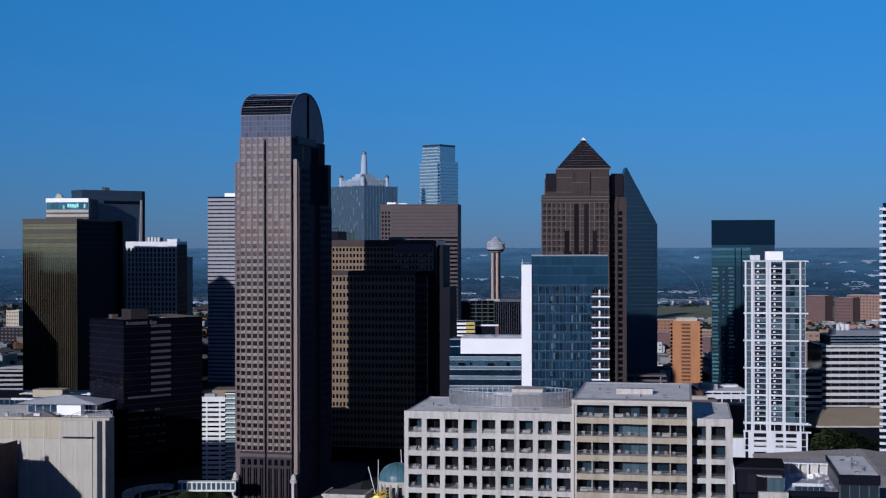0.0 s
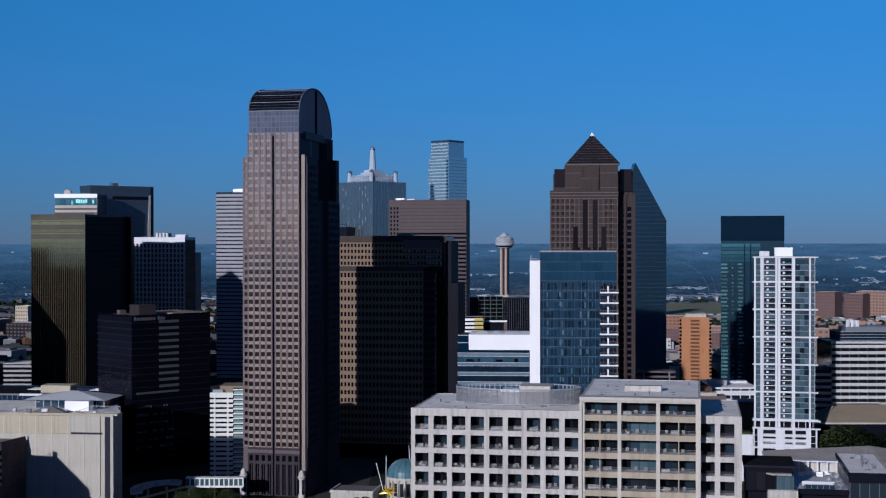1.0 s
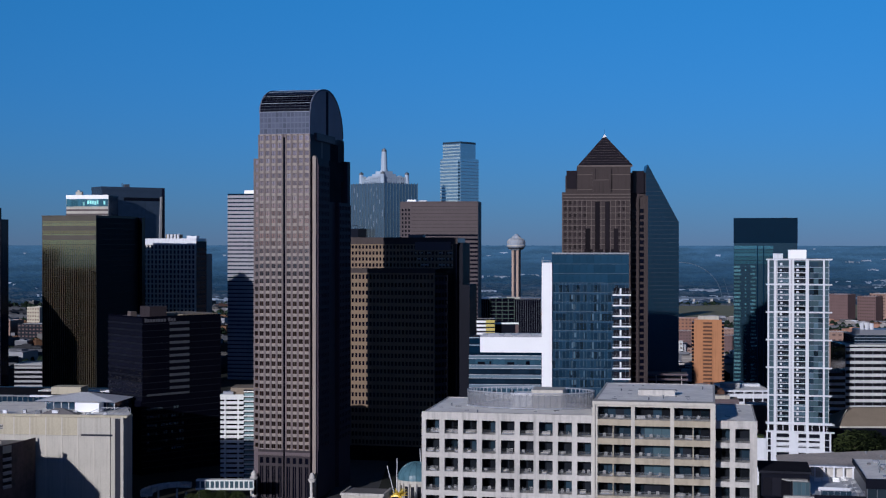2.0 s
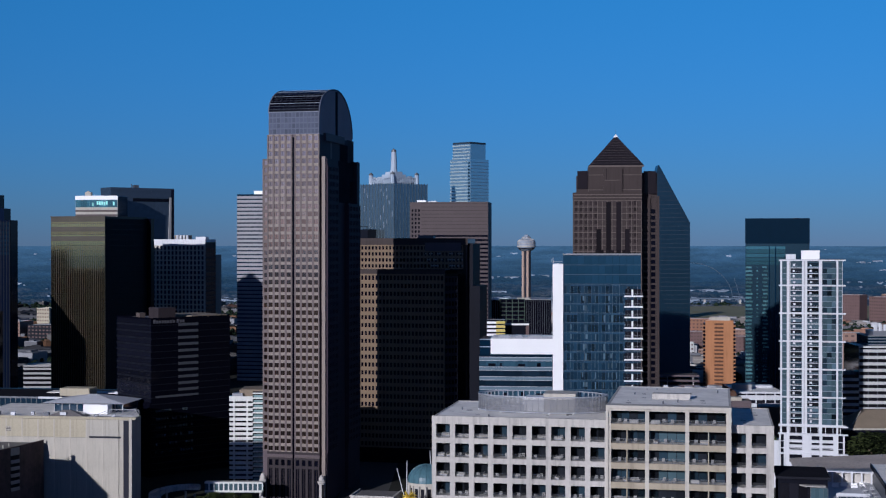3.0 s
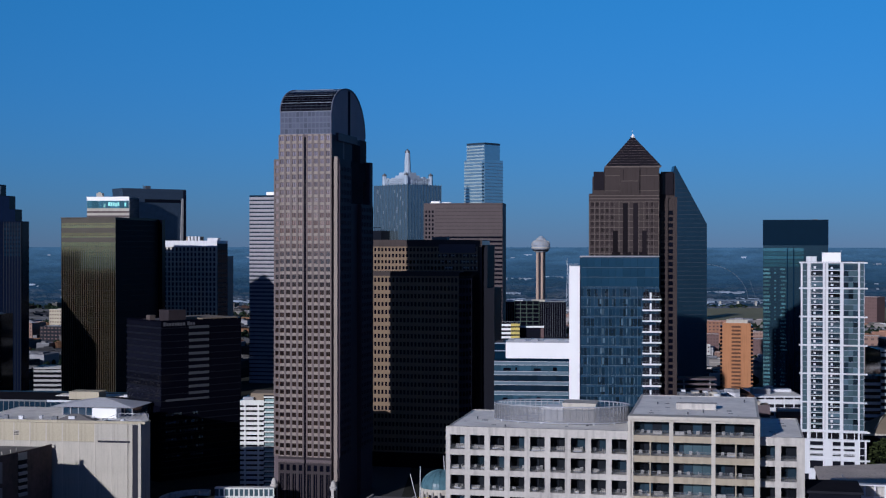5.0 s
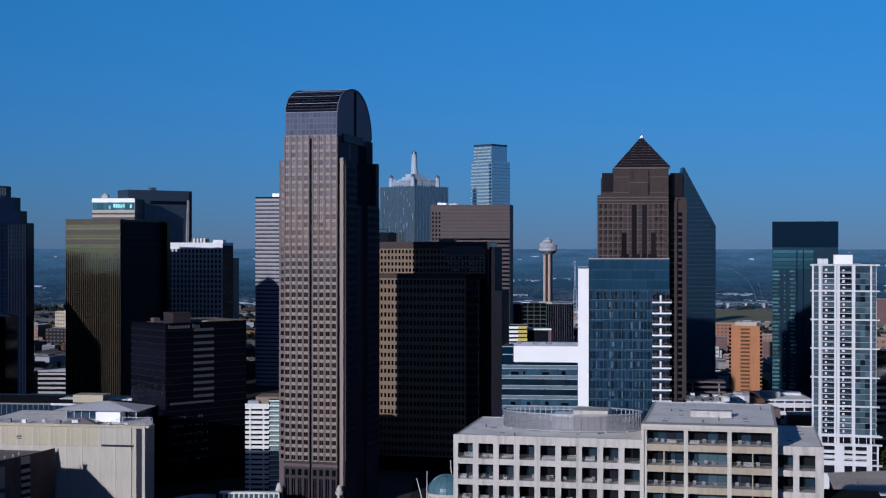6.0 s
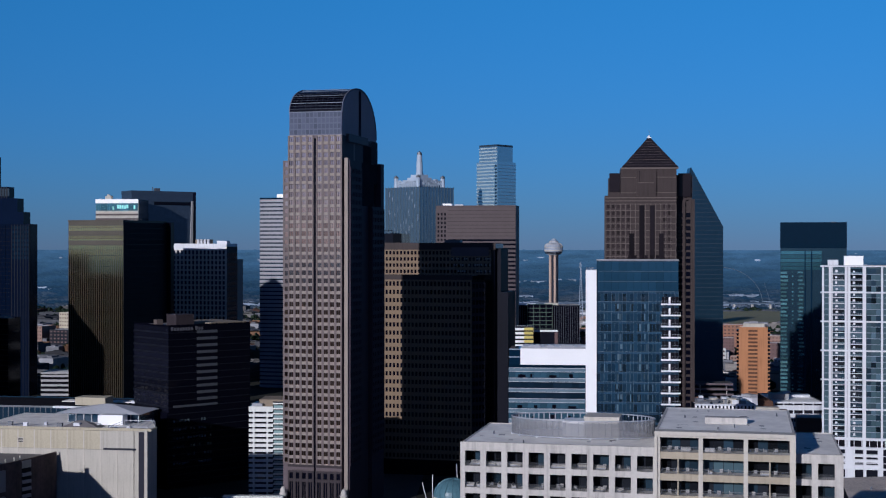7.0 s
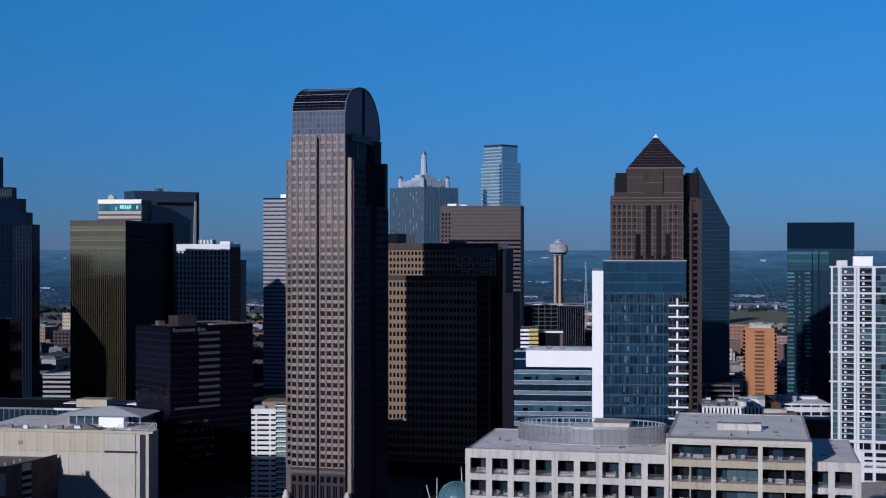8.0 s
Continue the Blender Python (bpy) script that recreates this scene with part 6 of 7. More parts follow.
neighbour_towers()


# ---- rotunda with copper dome, gilded star and poles ----
def rotunda():
    T = thing("domed_rotunda", -25.0, 752.0, 0, 0, "round pavilion with a ribbed green copper dome", "pavilion")
    R, z0, rise = 10.0, 13.0, 9.0
    part("drum", Shape().tube(0, 0, 0, z0 - 1.4, R - 0.9, n=32), CREAM, T, "cream drum")
    for i in range(16):
        t = 2 * math.pi * i / 16
        part("column", Shape().tube((R - 0.2) * math.cos(t), (R - 0.2) * math.sin(t), 0, z0 - 1.4, 0.5, n=10), CONCRETE, T)
        part("drum_window", Shape().box(-0.9, 0.9, -0.15, 0.15, 3, z0 - 3).turned(t + math.pi / 16 + math.pi / 2, (R - 0.85) * math.cos(t + math.pi / 16), (R - 0.85) * math.sin(t + math.pi / 16)), G_DARK, T)
    part("cornice", Shape().tube(0, 0, z0 - 1.4, z0, R + 0.5, n=32), CREAM, T)
    s = Shape().lathe(0, 0, [(max(0.1, R * math.cos(math.pi / 2 * k / 9)), z0 + rise * math.sin(math.pi / 2 * k / 9)) for k in range(10)], 32)
    d = part("dome", s, COPPER, T, "green copper dome")
    for i in range(16):
        t = 2 * math.pi * i / 16
        s = Shape()
        for k in range(8):
            p0, p1 = math.pi / 2 * k / 8, math.pi / 2 * (k + 1) / 8
            a, b = ((R + 0.1) * math.cos(p0), z0 + (rise + 0.1) * math.sin(p0)), ((R + 0.1) * math.cos(p1), z0 + (rise + 0.1) * math.sin(p1))
            s.bar((a[0] * math.cos(t), a[0] * math.sin(t), a[1]), (b[0] * math.cos(t), b[0] * math.sin(t), b[1]), 0.16, 5)
        part("rib", s, COPPER, d)
    T = thing("star_sculpture", -33.2, 724.5, 0, 0, "gilded spiky star sculpture on a mast", "sculpture")
    s = Shape()
    rnd = random.Random(3)
    for i in range(26):
        v = Vector((rnd.uniform(-1, 1), rnd.uniform(-1, 1), rnd.uniform(-0.8, 1))).normalized()
        a, b = v.orthogonal().normalized(), v.cross(v.orthogonal().normalized())
        n, L = len(s.v), rnd.uniform(4.2, 6.8)
        c = Vector((0, 0, 9.0))
        s.v += [tuple(c + 0.8 * (math.cos(q) * a + math.sin(q) * b)) for q in (0, 2.09, 4.19)] + [tuple(c + L * v)]
        s.f += [(n, n + 1, n + 3), (n + 1, n + 2, n + 3), (n + 2, n, n + 3), (n + 2, n + 1, n)]
    part("spikes", s, GOLD, T)
    part("mast", Shape().tube(0, 0, 0, 8, 0.5, 0.4, 8), GOLD, T)
    for x0, z0, x1, z1, y in ((-37.0, 6, -40.7, 20.5, 748), (-35.5, 6, -35.3, 24.5, 748), (-22.6, 6, -23.8, 26.4, 772)):
        P = thing("flagpole", x0, y, 0, 0, "slim white painted plaza pole", "pole", "plaza poles")
        part("shaft", Shape().bar((0, 0, 0), (0, 0, z0), 0.22).bar((0, 0, z0), (x1 - x0, 0, z1), 0.22), WHITE_FRAME, P)


rotunda()


# ---- plaza, ramp and skywalk at the foot of the towers ----
def plaza():
    T = thing("low_pavilion", -42.0, 735.0, 0, -10, "low pavilion with a pale roof edge", "pavilion")
    part("walls", Shape().box(-23, 0, 0, 20, 0, 6.5), LIME, T)
    part("roof", Shape().box(-22, -1, 1, 19, 6.5, 7.0), ROOF_DARK, T)
    part("roof_edge", Shape().box(-23.5, 0.5, -0.5, 0.6, 6.3, 7.6).box(-23.5, -22.6, 0.6, 20, 6.3, 7.6).box(-0.6, 0.5, 0.6, 20, 6.3, 7.6), CONCRETE, T)
    T = thing("skywalk", -131.0, 742.0, 0, 0, "white framed skywalk with square teal panes", "footbridge")
    part("deck", Shape().box(-12, 19, 0, 4, 8.2, 9.3), BRIGHT_CONCRETE, T)
    part("roof", Shape().box(-12, 19, -0.2, 4.2, 12.9, 13.7), BRIGHT_CONCRETE, T)
    for i in range(12):
        x = -11.9 + i * 2.6
        part("glass_panel", Shape().box(x, x + 1.9, 0.15, 0.22, 9.3, 12.9), G_FROST, T)
        part("frame_post", Shape().box(x + 1.9, x + 2.55, 0.0, 0.35, 9.3, 12.9), BRIGHT_CONCRETE, T)
    for x in (-11, 3, 17):
        part("post", Shape().box(x, x + 0.8, 1, 2, 0, 8.2), CONCRETE, T)
    T = thing("curved_ramp", -159.0, 742.0, 0, 0, "curved concrete ramp with a pale parapet", "ramp")
    for i in range(18):
        t0, t1 = math.pi * (1.15 - i / 15), math.pi * (1.15 - (i + 1) / 15)
        for nm, r0, r1, h0, h1 in (("deck_segment", 7.5, 13.5, 0.0, 0.4), ("parapet_segment", 13.2, 13.7, 0.4, 1.7), ("parapet_segment", 7.3, 7.7, 0.4, 1.7)):
            z = 6.0 + i * 0.25
            q = [(r * math.cos(t), r * math.sin(t)) for r, t in ((r0, t0), (r1, t0), (r1, t1), (r0, t1))]
            part(nm, Shape().prism(q[::-1], z + h0 - 0.6, z + h1), CONCRETE, T)
    for a in (0.2, 1.2, 2.2, 3.1):
        part("column", Shape().tube(10.5 * math.cos(a), 10.5 * math.sin(a), 0, 7, 0.6, n=8), CONCRETE, T)

plaza()
for nm, x0, x1, y0, y1, m_, lab in (("road", -75, -48, 560, 1500, ASPHALT, "dark asphalt street between towers"), ("road", -700, 700, 700, 722, ASPHALT, "dark asphalt cross street"), ("pavement", -48, 60, 722, 780, PAVING, "pale paved plaza")):
    ob = new(nm, Shape().box(x0, x1, y0, y1, 0.0, 0.03 if nm == "pavement" else 0.02).mesh(nm, m_))
    tagged(ob, lab, nm, kind="structure")


# ---- club building with a roof terrace ----
def club_building():
    T = thing("club_building", 64.5, 300.0, 0, -10, "dark low clubhouse with white roof terrace and grey roofs", "building")
    part("body", Shape().box(0, 20.9, 1.5, 24.4, 0, 86.9), BLACK, T)
    part("end_body", Shape().box(29.3, 38, 1.0, 12.5, 0, 86.5), BLACK, T)
    part("dark_upper", Shape().box(-0.6, 9.4, -0.8, 12, 86.9, 92.0), BLACK, T)
    part("upper_roof", Shape().box(-1.1, 9.8, -1.6, 12.4, 92.0, 92.5), DARK_ROOF, T, "dark flat roof")
    for k in range(5):
        part("upper_window", Shape().box(-0.2 + k * 1.9, 1.6 + k * 1.9, -0.9, -0.8, 87.2, 91.0), G_DARK, T)
    part("canopy", Shape().prism([(4.9, -2.6), (8.9, -2.6), (8.9, -0.8), (3.6, -0.8)], 90.6, 90.85), CONCRETE, T, "thin pale canopy")
    for k in range(4):
        part("bay_glass", Shape().box(6.0 + k * 0.85, 6.8 + k * 0.85, -1.3, -1.2, 87.5, 90.2), G_FROST, T)
    part("bay_box", Shape().box(5.9, 9.5, -1.2, -0.8, 87.0, 90.4), SLATE, T)
    part("bay_wall", Shape().box(4.0, 10.3, -1.8, 1.5, 70, 87.3), CONCRETE, T, "pale concrete bay wall")
    part("terrace_floor", Shape().box(9.9, 20.9, 0, 24, 86.9, 87.4), WHITE_FRAME, T, "white paved terrace")
    part("terrace_fascia", Shape().box(9.8, 21.0, -0.15, 0, 86.3, 87.5), BLACK, T)
    part("terrace_wall", Shape().box(10.6, 21.0, 24.0, 24.4, 86.9, 90.1), CONCRETE, T)
    for i in range(5):
        part("column", Shape().box(12.0 + i * 2.1, 12.35 + i * 2.1, 22.3, 22.65, 87.4, 89.8), WHITE_FRAME, T)
    part("terrace_beam", Shape().box(10.9, 20.95, 22.2, 24.2, 89.8, 90.1), WHITE_FRAME, T)
    s = Shape().box(10.7, 20.7, 0.05, 0.12, 88.45, 88.52)
    for i in range(9):
        s.box(10.7 + i * 1.24, 10.77 + i * 1.24, 0.05, 0.12, 87.4, 88.5)
    part("railing", s, STEEL, T)
    part("railing_glass", Shape().box(11.7, 18.0, 0.07, 0.10, 87.5, 88.4), G_DOOR, T)
    part("planter_wall", Shape().box(11.6, 18.4, 5.0, 5.4, 87.4, 88.3), WHITE_FRAME, T)
    part("pool", Shape().box(12.0, 17.8, 1.0, 4.6, 87.4, 87.55), G_BLUE, T, "dark blue plunge pool")
    part("side_block", Shape().box(21.0, 29.2, -1, 27, 0, 90.9), SLATE, T)
    part("side_roof", Shape().box(20.95, 29.25, -1.0, 27.2, 90.9, 91.2), ROOF, T, "pale flat roof")
    part("side_edge", Shape().box(20.8, 29.4, -1.4, -1.0, 89.3, 91.4).box(20.75, 20.95, -1.0, 27, 90.4, 91.4), BLACK, T)
    panes(T, Face(21.0, -1, 0, 8.2), [(0.15 + i * 2.0, 85.6) for i in range(4)], 1.85, 3.6, 0.1, G_CLUB, "window", 4)
    rnd = random.Random(9)
    for k in range(7):
        roof_unit(T, 22.6 + rnd.random() * 4.5, 2 + k * 3.4, 91.2, rnd.uniform(0.5, 1.2), 0.8, rnd.uniform(0.3, 0.7), (STEEL, ROOF_DARK)[k % 2])
    for k in range(3):
        part("roof_pipe", Shape().bar((24.6 + k * 0.4, 8 + k * 5, 91.3), (25.2 + k * 0.6, 13 + k * 5, 91.27), 0.05, 6), SLATE, T)
    for k in range(11):
        x, y = 17.4 + rnd.random() * 2.8, 1.2 + k * 1.85
        C = thing("terrace_table", 0, 0, 0, 0, "white terrace table on a roof terrace", "table", "terrace tables")
        C.matrix_basis = T.matrix_basis @ pose(x, y, 87.4, 0, 0, rnd.random() * 90)
        part("tabletop", Shape().tube(0, 0, 0.70, 0.76, 0.55, n=12), WHITE, C)
        part("pedestal", Shape().tube(0, 0, 0.03, 0.7, 0.08, n=6).tube(0, 0, 0, 0.04, 0.3, n=10), STEEL, C)
    for k in range(4):
        C = thing("terrace_sofa", 0, 0, 0, 0, "white cushioned sofa on a roof terrace", "sofa", "terrace sofas")
        C.matrix_basis = T.matrix_basis @ pose(12.4 + k * 2.0, 17.5 + 1.8 * (k % 2) + rnd.random(), 87.4, 0, 0, rnd.choice((0, 90, 180)))
        part("seat", Shape().box(-0.7, 0.7, -0.4, 0.4, 0.0, 0.42), WHITE, C)
        part("backrest", Shape().box(-0.7, 0.7, 0.25, 0.4, 0.42, 0.85), WHITE, C)


club_building()


# ---- low hall with a shallow roof behind the club ----
def low_hall():
    T = thing("low_hall", 103.4, 441.4, 0, -10, "broad low hall with a shallow grey-tan metal roof", "building")
    ROOFG = mat("grey_metal_roof", (0.53, 0.455, 0.39), 0.8, vary=0.3, stain=0.4)
    part("body", Shape().box(0.6, 72, -25.4, 89.4, 0, 58.5), BLACK, T)
    roof = [(0, 60.4), (40, 63.3), (49, 62.0), (73, 59.4)]
    s = Shape()
    s.slab([(x, z - 0.5) for x, z in roof] + roof[::-1], -26, 90)
    part("gable_wall", Shape().box(0.5, 72, -25.5, 89.5, 58.5, 59.2), CONCRETE, T)
    part("roof", s, ROOFG, T, "shallow grey-tan metal roof")
    rnd = random.Random(31)
    for k in range(9):
        x, y = rnd.uniform(3, 38), rnd.uniform(4, 86)
        z = 60.4 + 2.9 * x / 40
        part("roof_vent", Shape().tube(x, y, z - 0.3, z + rnd.uniform(0.6, 1.1), rnd.uniform(0.25, 0.5), n=8), STEEL, T)


low_hall()


# ---- balcony furniture ----
def patio_chair():
    C = thing("patio_chair", 0, 0, -50, 0, "grey woven patio armchair on a balcony", "chair", "balcony chairs")
    part("seat", Shape().box(-0.32, 0.32, -0.3, 0.32, 0.36, 0.46), CHAIR, C)
    part("backrest", Shape().box(-0.32, 0.32, 0.26, 0.34, 0.46, 0.95), CHAIR, C)
    for x in (-0.3, 0.24):
        for y in (-0.28, 0.24):
            part("leg", Shape().box(x, x + 0.06, y, y + 0.06, 0, 0.37), STEEL, C)
        part("armrest", Shape().box(x, x + 0.06, -0.28, 0.28, 0.62, 0.67), STEEL, C)
    return C


def patio_sofa():
    C = thing("patio_sofa", 0, 0, -50, 0, "cream cushioned patio sofa on a balcony", "sofa", "balcony sofas")
    part("base", Shape().box(-0.9, 0.9, -0.4, 0.4, 0.08, 0.34), STEEL, C)
    for x in (-0.86, 0.02):
        part("cushion", Shape().box(x, x + 0.84, -0.38, 0.3, 0.34, 0.5), CREAM, C)
    part("backrest", Shape().box(-0.9, 0.9, 0.3, 0.44, 0.1, 0.85), CHAIR, C)
    return C


base_pose = pose(-8.7, 307.4, 0, 0, 0, -10)
chair0, sofa0 = patio_chair(), patio_sofa()
spots = []
rnd = random.Random(21)
for j in range(8):
    for i in range(9):
        if rnd.random() < 0.92:
            spots.append((0.95 + i * 4.143 + 0.5 + rnd.random() * 1.0, 1.0 + rnd.random() * 0.7, 103.8 - 4.70 - j * 4.143))
        if j < 6 and rnd.random() < 0.6:
            spots.append((0.95 + i * 4.143 + 1.8 + rnd.random() * 0.8, 1.2 + rnd.random() * 1.2, 103.8 - 4.70 - j * 4.143))
    for a0, a1 in ((1.25, 8.15), (8.95, 16.4), (17.2, 24.5)):
        for k in range(3):
            if rnd.random() < 0.9:
                spots.append((37.4 + a0 + 1.0 + (a1 - a0 - 1.8) * (k + 0.3 * rnd.random()) / 3, 0.9 + rnd.random() * 0.8, 107 - 3.92 - j * 4.08))
first = {}
for x, y, z in spots:
    src = sofa0 if rnd.random() < 0.3 else chair0
    m = base_pose @ pose(x, y, z, 0, 0, rnd.choice((0, 0, 90, 180, 20, -30)))
    if src not in first:
        first[src] = 1
        src.matrix_basis = m
    else:
        copy_thing(src, m)


# ---- trees, far houses and woods ----
def clump(s, x, y, z, r, h, rnd, rough=0.35):
    """A ragged leaf clump of a few faces."""
    n, ring = len(s.v), 5
    s.v.append((x + rnd.uniform(-0.2, 0.2) * r, y, z + h))
    for k, f in ((0, 0.72), (1, 0.25)):
        for i in range(ring):
            a = 2 * math.pi * (i + 0.5 * k) / ring + rnd.uniform(-0.3, 0.3)
            q = r * (0.75 if k == 0 else 1.0) * (1 + rnd.uniform(-rough, rough))
            s.v.append((x + q * math.cos(a), y + q * math.sin(a), z + h * f * (1 + rnd.uniform(-0.15, 0.15))))
    s.v.append((x, y, z - 0.1 * h))
    for i in range(ring):
        j = (i + 1) % ring
        s.f += [(n, n + 1 + i, n + 1 + j), (n + 1 + i, n + 6 + i, n + 1 + j), (n + 1 + j, n + 6 + i, n + 6 + j), (n + 6 + i, n + 11, n + 6 + j)]


def tree(x, y, h, seed, z=0.0, leaf=None):
    rnd = random.Random(seed)
    T = thing("tree", x, y, z, rnd.random() * 360, "leafy green street tree with an uneven crown", "tree", "street trees")
    s = Shape().tube(0, 0, 0, h * 0.45, h * 0.03, h * 0.018, 8)
    for k in range(5):
        a = k * 1.3 + rnd.random()
        s.bar((0, 0, h * (0.28 + 0.04 * k)), (h * 0.2 * math.cos(a), h * 0.2 * math.sin(a), h * (0.5 + 0.05 * k)), h * 0.012, 5)
    part("trunk", s, BARK, T)
    s = Shape()
    for k in range(950):
        a, q, w = rnd.random() * 6.28, math.sqrt(rnd.random()), rnd.random()
        rr = h * 0.34 * q * (0.55 + 0.8 * math.sin(math.pi * min(1, w * 0.85 + 0.12)))
        clump(s, rr * math.cos(a), rr * math.sin(a), h * (0.32 + 0.6 * w), h * 0.018 * rnd.uniform(0.6, 1.8), h * 0.026, rnd, 0.7)
    part("crown", s, leaf or LEAF, T, "ragged leafy crown")


for k, (x, y, h) in enumerate(((-134, 720, 13), (-126, 724, 12), (-118, 726, 11), (-142, 724, 10), (-16, 735, 7), (-50, 728, 6), (-46, 732, 5.5))):
    tree(x, y, h, 40 + k)
rnd = random.Random(77)
for k in range(22):
    # the row's shade is put into the leaf colour, except on the first tree
    tree(226 + k * 4.2 + rnd.uniform(-2, 2), 806 + rnd.uniform(-8, 8), rnd.uniform(34, 37) if k < 2 else rnd.uniform(26, 30) if k < 6 else rnd.uniform(22, 26), 60 + k, leaf=LEAF if k == 0 else LEAF_SHADE)

KEEP = [(-84, 760, 90), (106, 878, 80), (180, 1343, 80), (60, 651, 90), (30, 320, 80), (195, 806, 60), (283, 1301, 60), (240, 1351, 40), (-280, 1040, 80), (-190, 860, 80), (-235, 1130, 60), (-340, 1350, 110), (-215, 1430, 60), (-95, 1700, 80), (-3, 1850, 60), (-25, 1410, 80), (-30, 900, 80), (98, 2564, 60), (-220, 770, 110), (-120, 810, 50), (300, 930, 110), (215, 1060, 60), (60, 1890, 90), (35, 1262, 40), (-460, 1340, 110), (-400, 1110, 90), (-350, 1110, 90), (140, 910, 60), (-62, 1000, 60), (-130, 1250, 130), (-226, 1382, 50), (-180, 1180, 50)]


def free(x, y, r):
    return all((x - a) ** 2 + (y - b) ** 2 > (c + r) ** 2 for a, b, c in KEEP)


rnd = random.Random(101)
HOUSE = {k: Shape() for k in range(10)}
for i in range(2300):
    y = 1150 + 1900 * rnd.random() ** 0.8
    x = rnd.uniform(-0.42, 0.46) * y
    if not free(x, y, 10) or (2450 < y < 3050 and x > 300):
        continue
    w, d, h = rnd.uniform(10, 42), rnd.uniform(10, 34), rnd.choice((5, 6, 7, 9, 12, 16))
    if y > 2000:
        h *= 0.8
        w *= rnd.choice((1, 1, 2.2))
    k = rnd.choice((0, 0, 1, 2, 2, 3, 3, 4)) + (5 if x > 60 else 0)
    q = Shape().box(-w / 2, w / 2, -d / 2, d / 2, 0, h).box(-w / 2 + 0.5, w / 2 - 0.5, -d / 2 + 0.5, d / 2 - 0.5, h, h + 0.5).box(-w / 4, w / 10, -d / 5, d / 4, h + 0.5, h + 2.4)
    for fl in range(int(h / 4)):
        q.box(-w / 2 + 1, w / 2 - 1, -d / 2 - 0.25, -d / 2, 1 + fl * 4, 1.35 + fl * 4)
    q.turned(radians(rnd.choice((-12, -12, 33, 78))), x, y)
    n = len(HOUSE[k].v)
    HOUSE[k].v += q.v
    HOUSE[k].f += [tuple(n + i for i in f) for f in q.f]
# left-hand set: tower shade and haze put into darker copies of the plain colours
DULL = [mat("in_shade_" + nm, c, 0.9, spec=0.0, vary=0.2, island=0.45) for nm, c in (("stone", (0.12, 0.115, 0.11)), ("red_brick", (0.10, 0.06, 0.05)), ("white_wall", (0.22, 0.225, 0.24)), ("grey_metal", (0.06, 0.063, 0.07)), ("orange_brick", (0.14, 0.08, 0.05)))]
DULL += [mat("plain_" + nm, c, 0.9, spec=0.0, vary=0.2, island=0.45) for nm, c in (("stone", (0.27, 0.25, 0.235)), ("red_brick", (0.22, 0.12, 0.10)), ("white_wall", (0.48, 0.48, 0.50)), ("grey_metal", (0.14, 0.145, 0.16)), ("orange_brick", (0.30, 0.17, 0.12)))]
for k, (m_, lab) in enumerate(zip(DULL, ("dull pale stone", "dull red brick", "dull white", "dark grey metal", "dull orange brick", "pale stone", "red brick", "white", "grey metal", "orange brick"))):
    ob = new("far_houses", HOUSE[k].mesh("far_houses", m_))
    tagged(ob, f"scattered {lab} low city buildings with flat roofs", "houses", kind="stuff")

s = Shape()
for i in range(5200):
    y = 1180 + 1920 * rnd.random() ** 0.7
    x = rnd.uniform(-0.44, 0.48) * y
    if free(x, y, 0) and not (2450 < y < 3050 and x > 300):
        r = rnd.uniform(2.5, 6)
        for k in range(3):
            clump(s, x + rnd.uniform(-r, r), y + rnd.uniform(-r, r), 1.5, r * rnd.uniform(0.7, 1.1), rnd.uniform(5, 11), rnd)
CITY_LEAF = mat("city_foliage", (0.016, 0.026, 0.017), 0.9, spec=0.0, vary=0.35, scale=0.02, fine=0.2, island=0.4)
ob = new("city_trees", s.mesh("city_trees", CITY_LEAF))
tagged(ob, "dark green tree cover between the city houses", "trees", kind="stuff")
s = Shape()
for i in range(24000):
    y = 3050 + 1850 * rnd.random()
    x = rnd.uniform(-0.46, 0.50) * y
    q = math.hypot(x, y)
    if q < 4900:
        clump(s, x, y, ground_height(q) - 1, rnd.uniform(5, 11), rnd.uniform(4.5, 6.5), rnd)
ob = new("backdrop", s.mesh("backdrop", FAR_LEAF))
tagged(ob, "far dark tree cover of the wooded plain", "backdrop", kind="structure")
# white walls tinted blue-grey: haze put into the base colour
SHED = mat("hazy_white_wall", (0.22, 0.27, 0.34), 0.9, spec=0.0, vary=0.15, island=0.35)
s = Shape()
for x, y, reach, count in ((520, 3190, 120, 46), (430, 3260, 130, 34), (600, 3320, 100, 26), (1150, 3720, 230, 45), (1520, 3660, 160, 30), (-150, 3420, 160, 30), (130, 3320, 90, 40), (60, 3160, 90, 50), (-1250, 3620, 200, 25), (-900, 3330, 160, 25), (-640, 3250, 120, 30), (-1350, 4350, 300, 24), (1700, 4300, 300, 34), (900, 4520, 420, 26), (350, 4600, 300, 14), (-800, 4480, 300, 24), (1300, 4050, 200, 22), (85, 4050, 50, 14), (200, 4100, 40, 9), (60, 3560, 40, 10), (595, 3585, 60, 34), (1240, 4345, 45, 12), (1350, 4360, 50, 12)):
    for k in range(int(count * 0.6)):
        u, v = x + rnd.uniform(-reach, reach), y + rnd.uniform(-0.5, 0.5) * reach
        q = math.hypot(u, v)
        if q < 4850:
            z, w = ground_height(q), rnd.choice((4, 6, 9, 14)) * rnd.uniform(0.7, 1.3)
            s.box(u - w, u + w, v - 5, v + 5, z - 2, z + rnd.uniform(4.0, 5.6))
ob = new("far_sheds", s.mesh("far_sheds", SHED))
tagged(ob, "far white flat-roofed sheds among the woods", "sheds", kind="stuff")

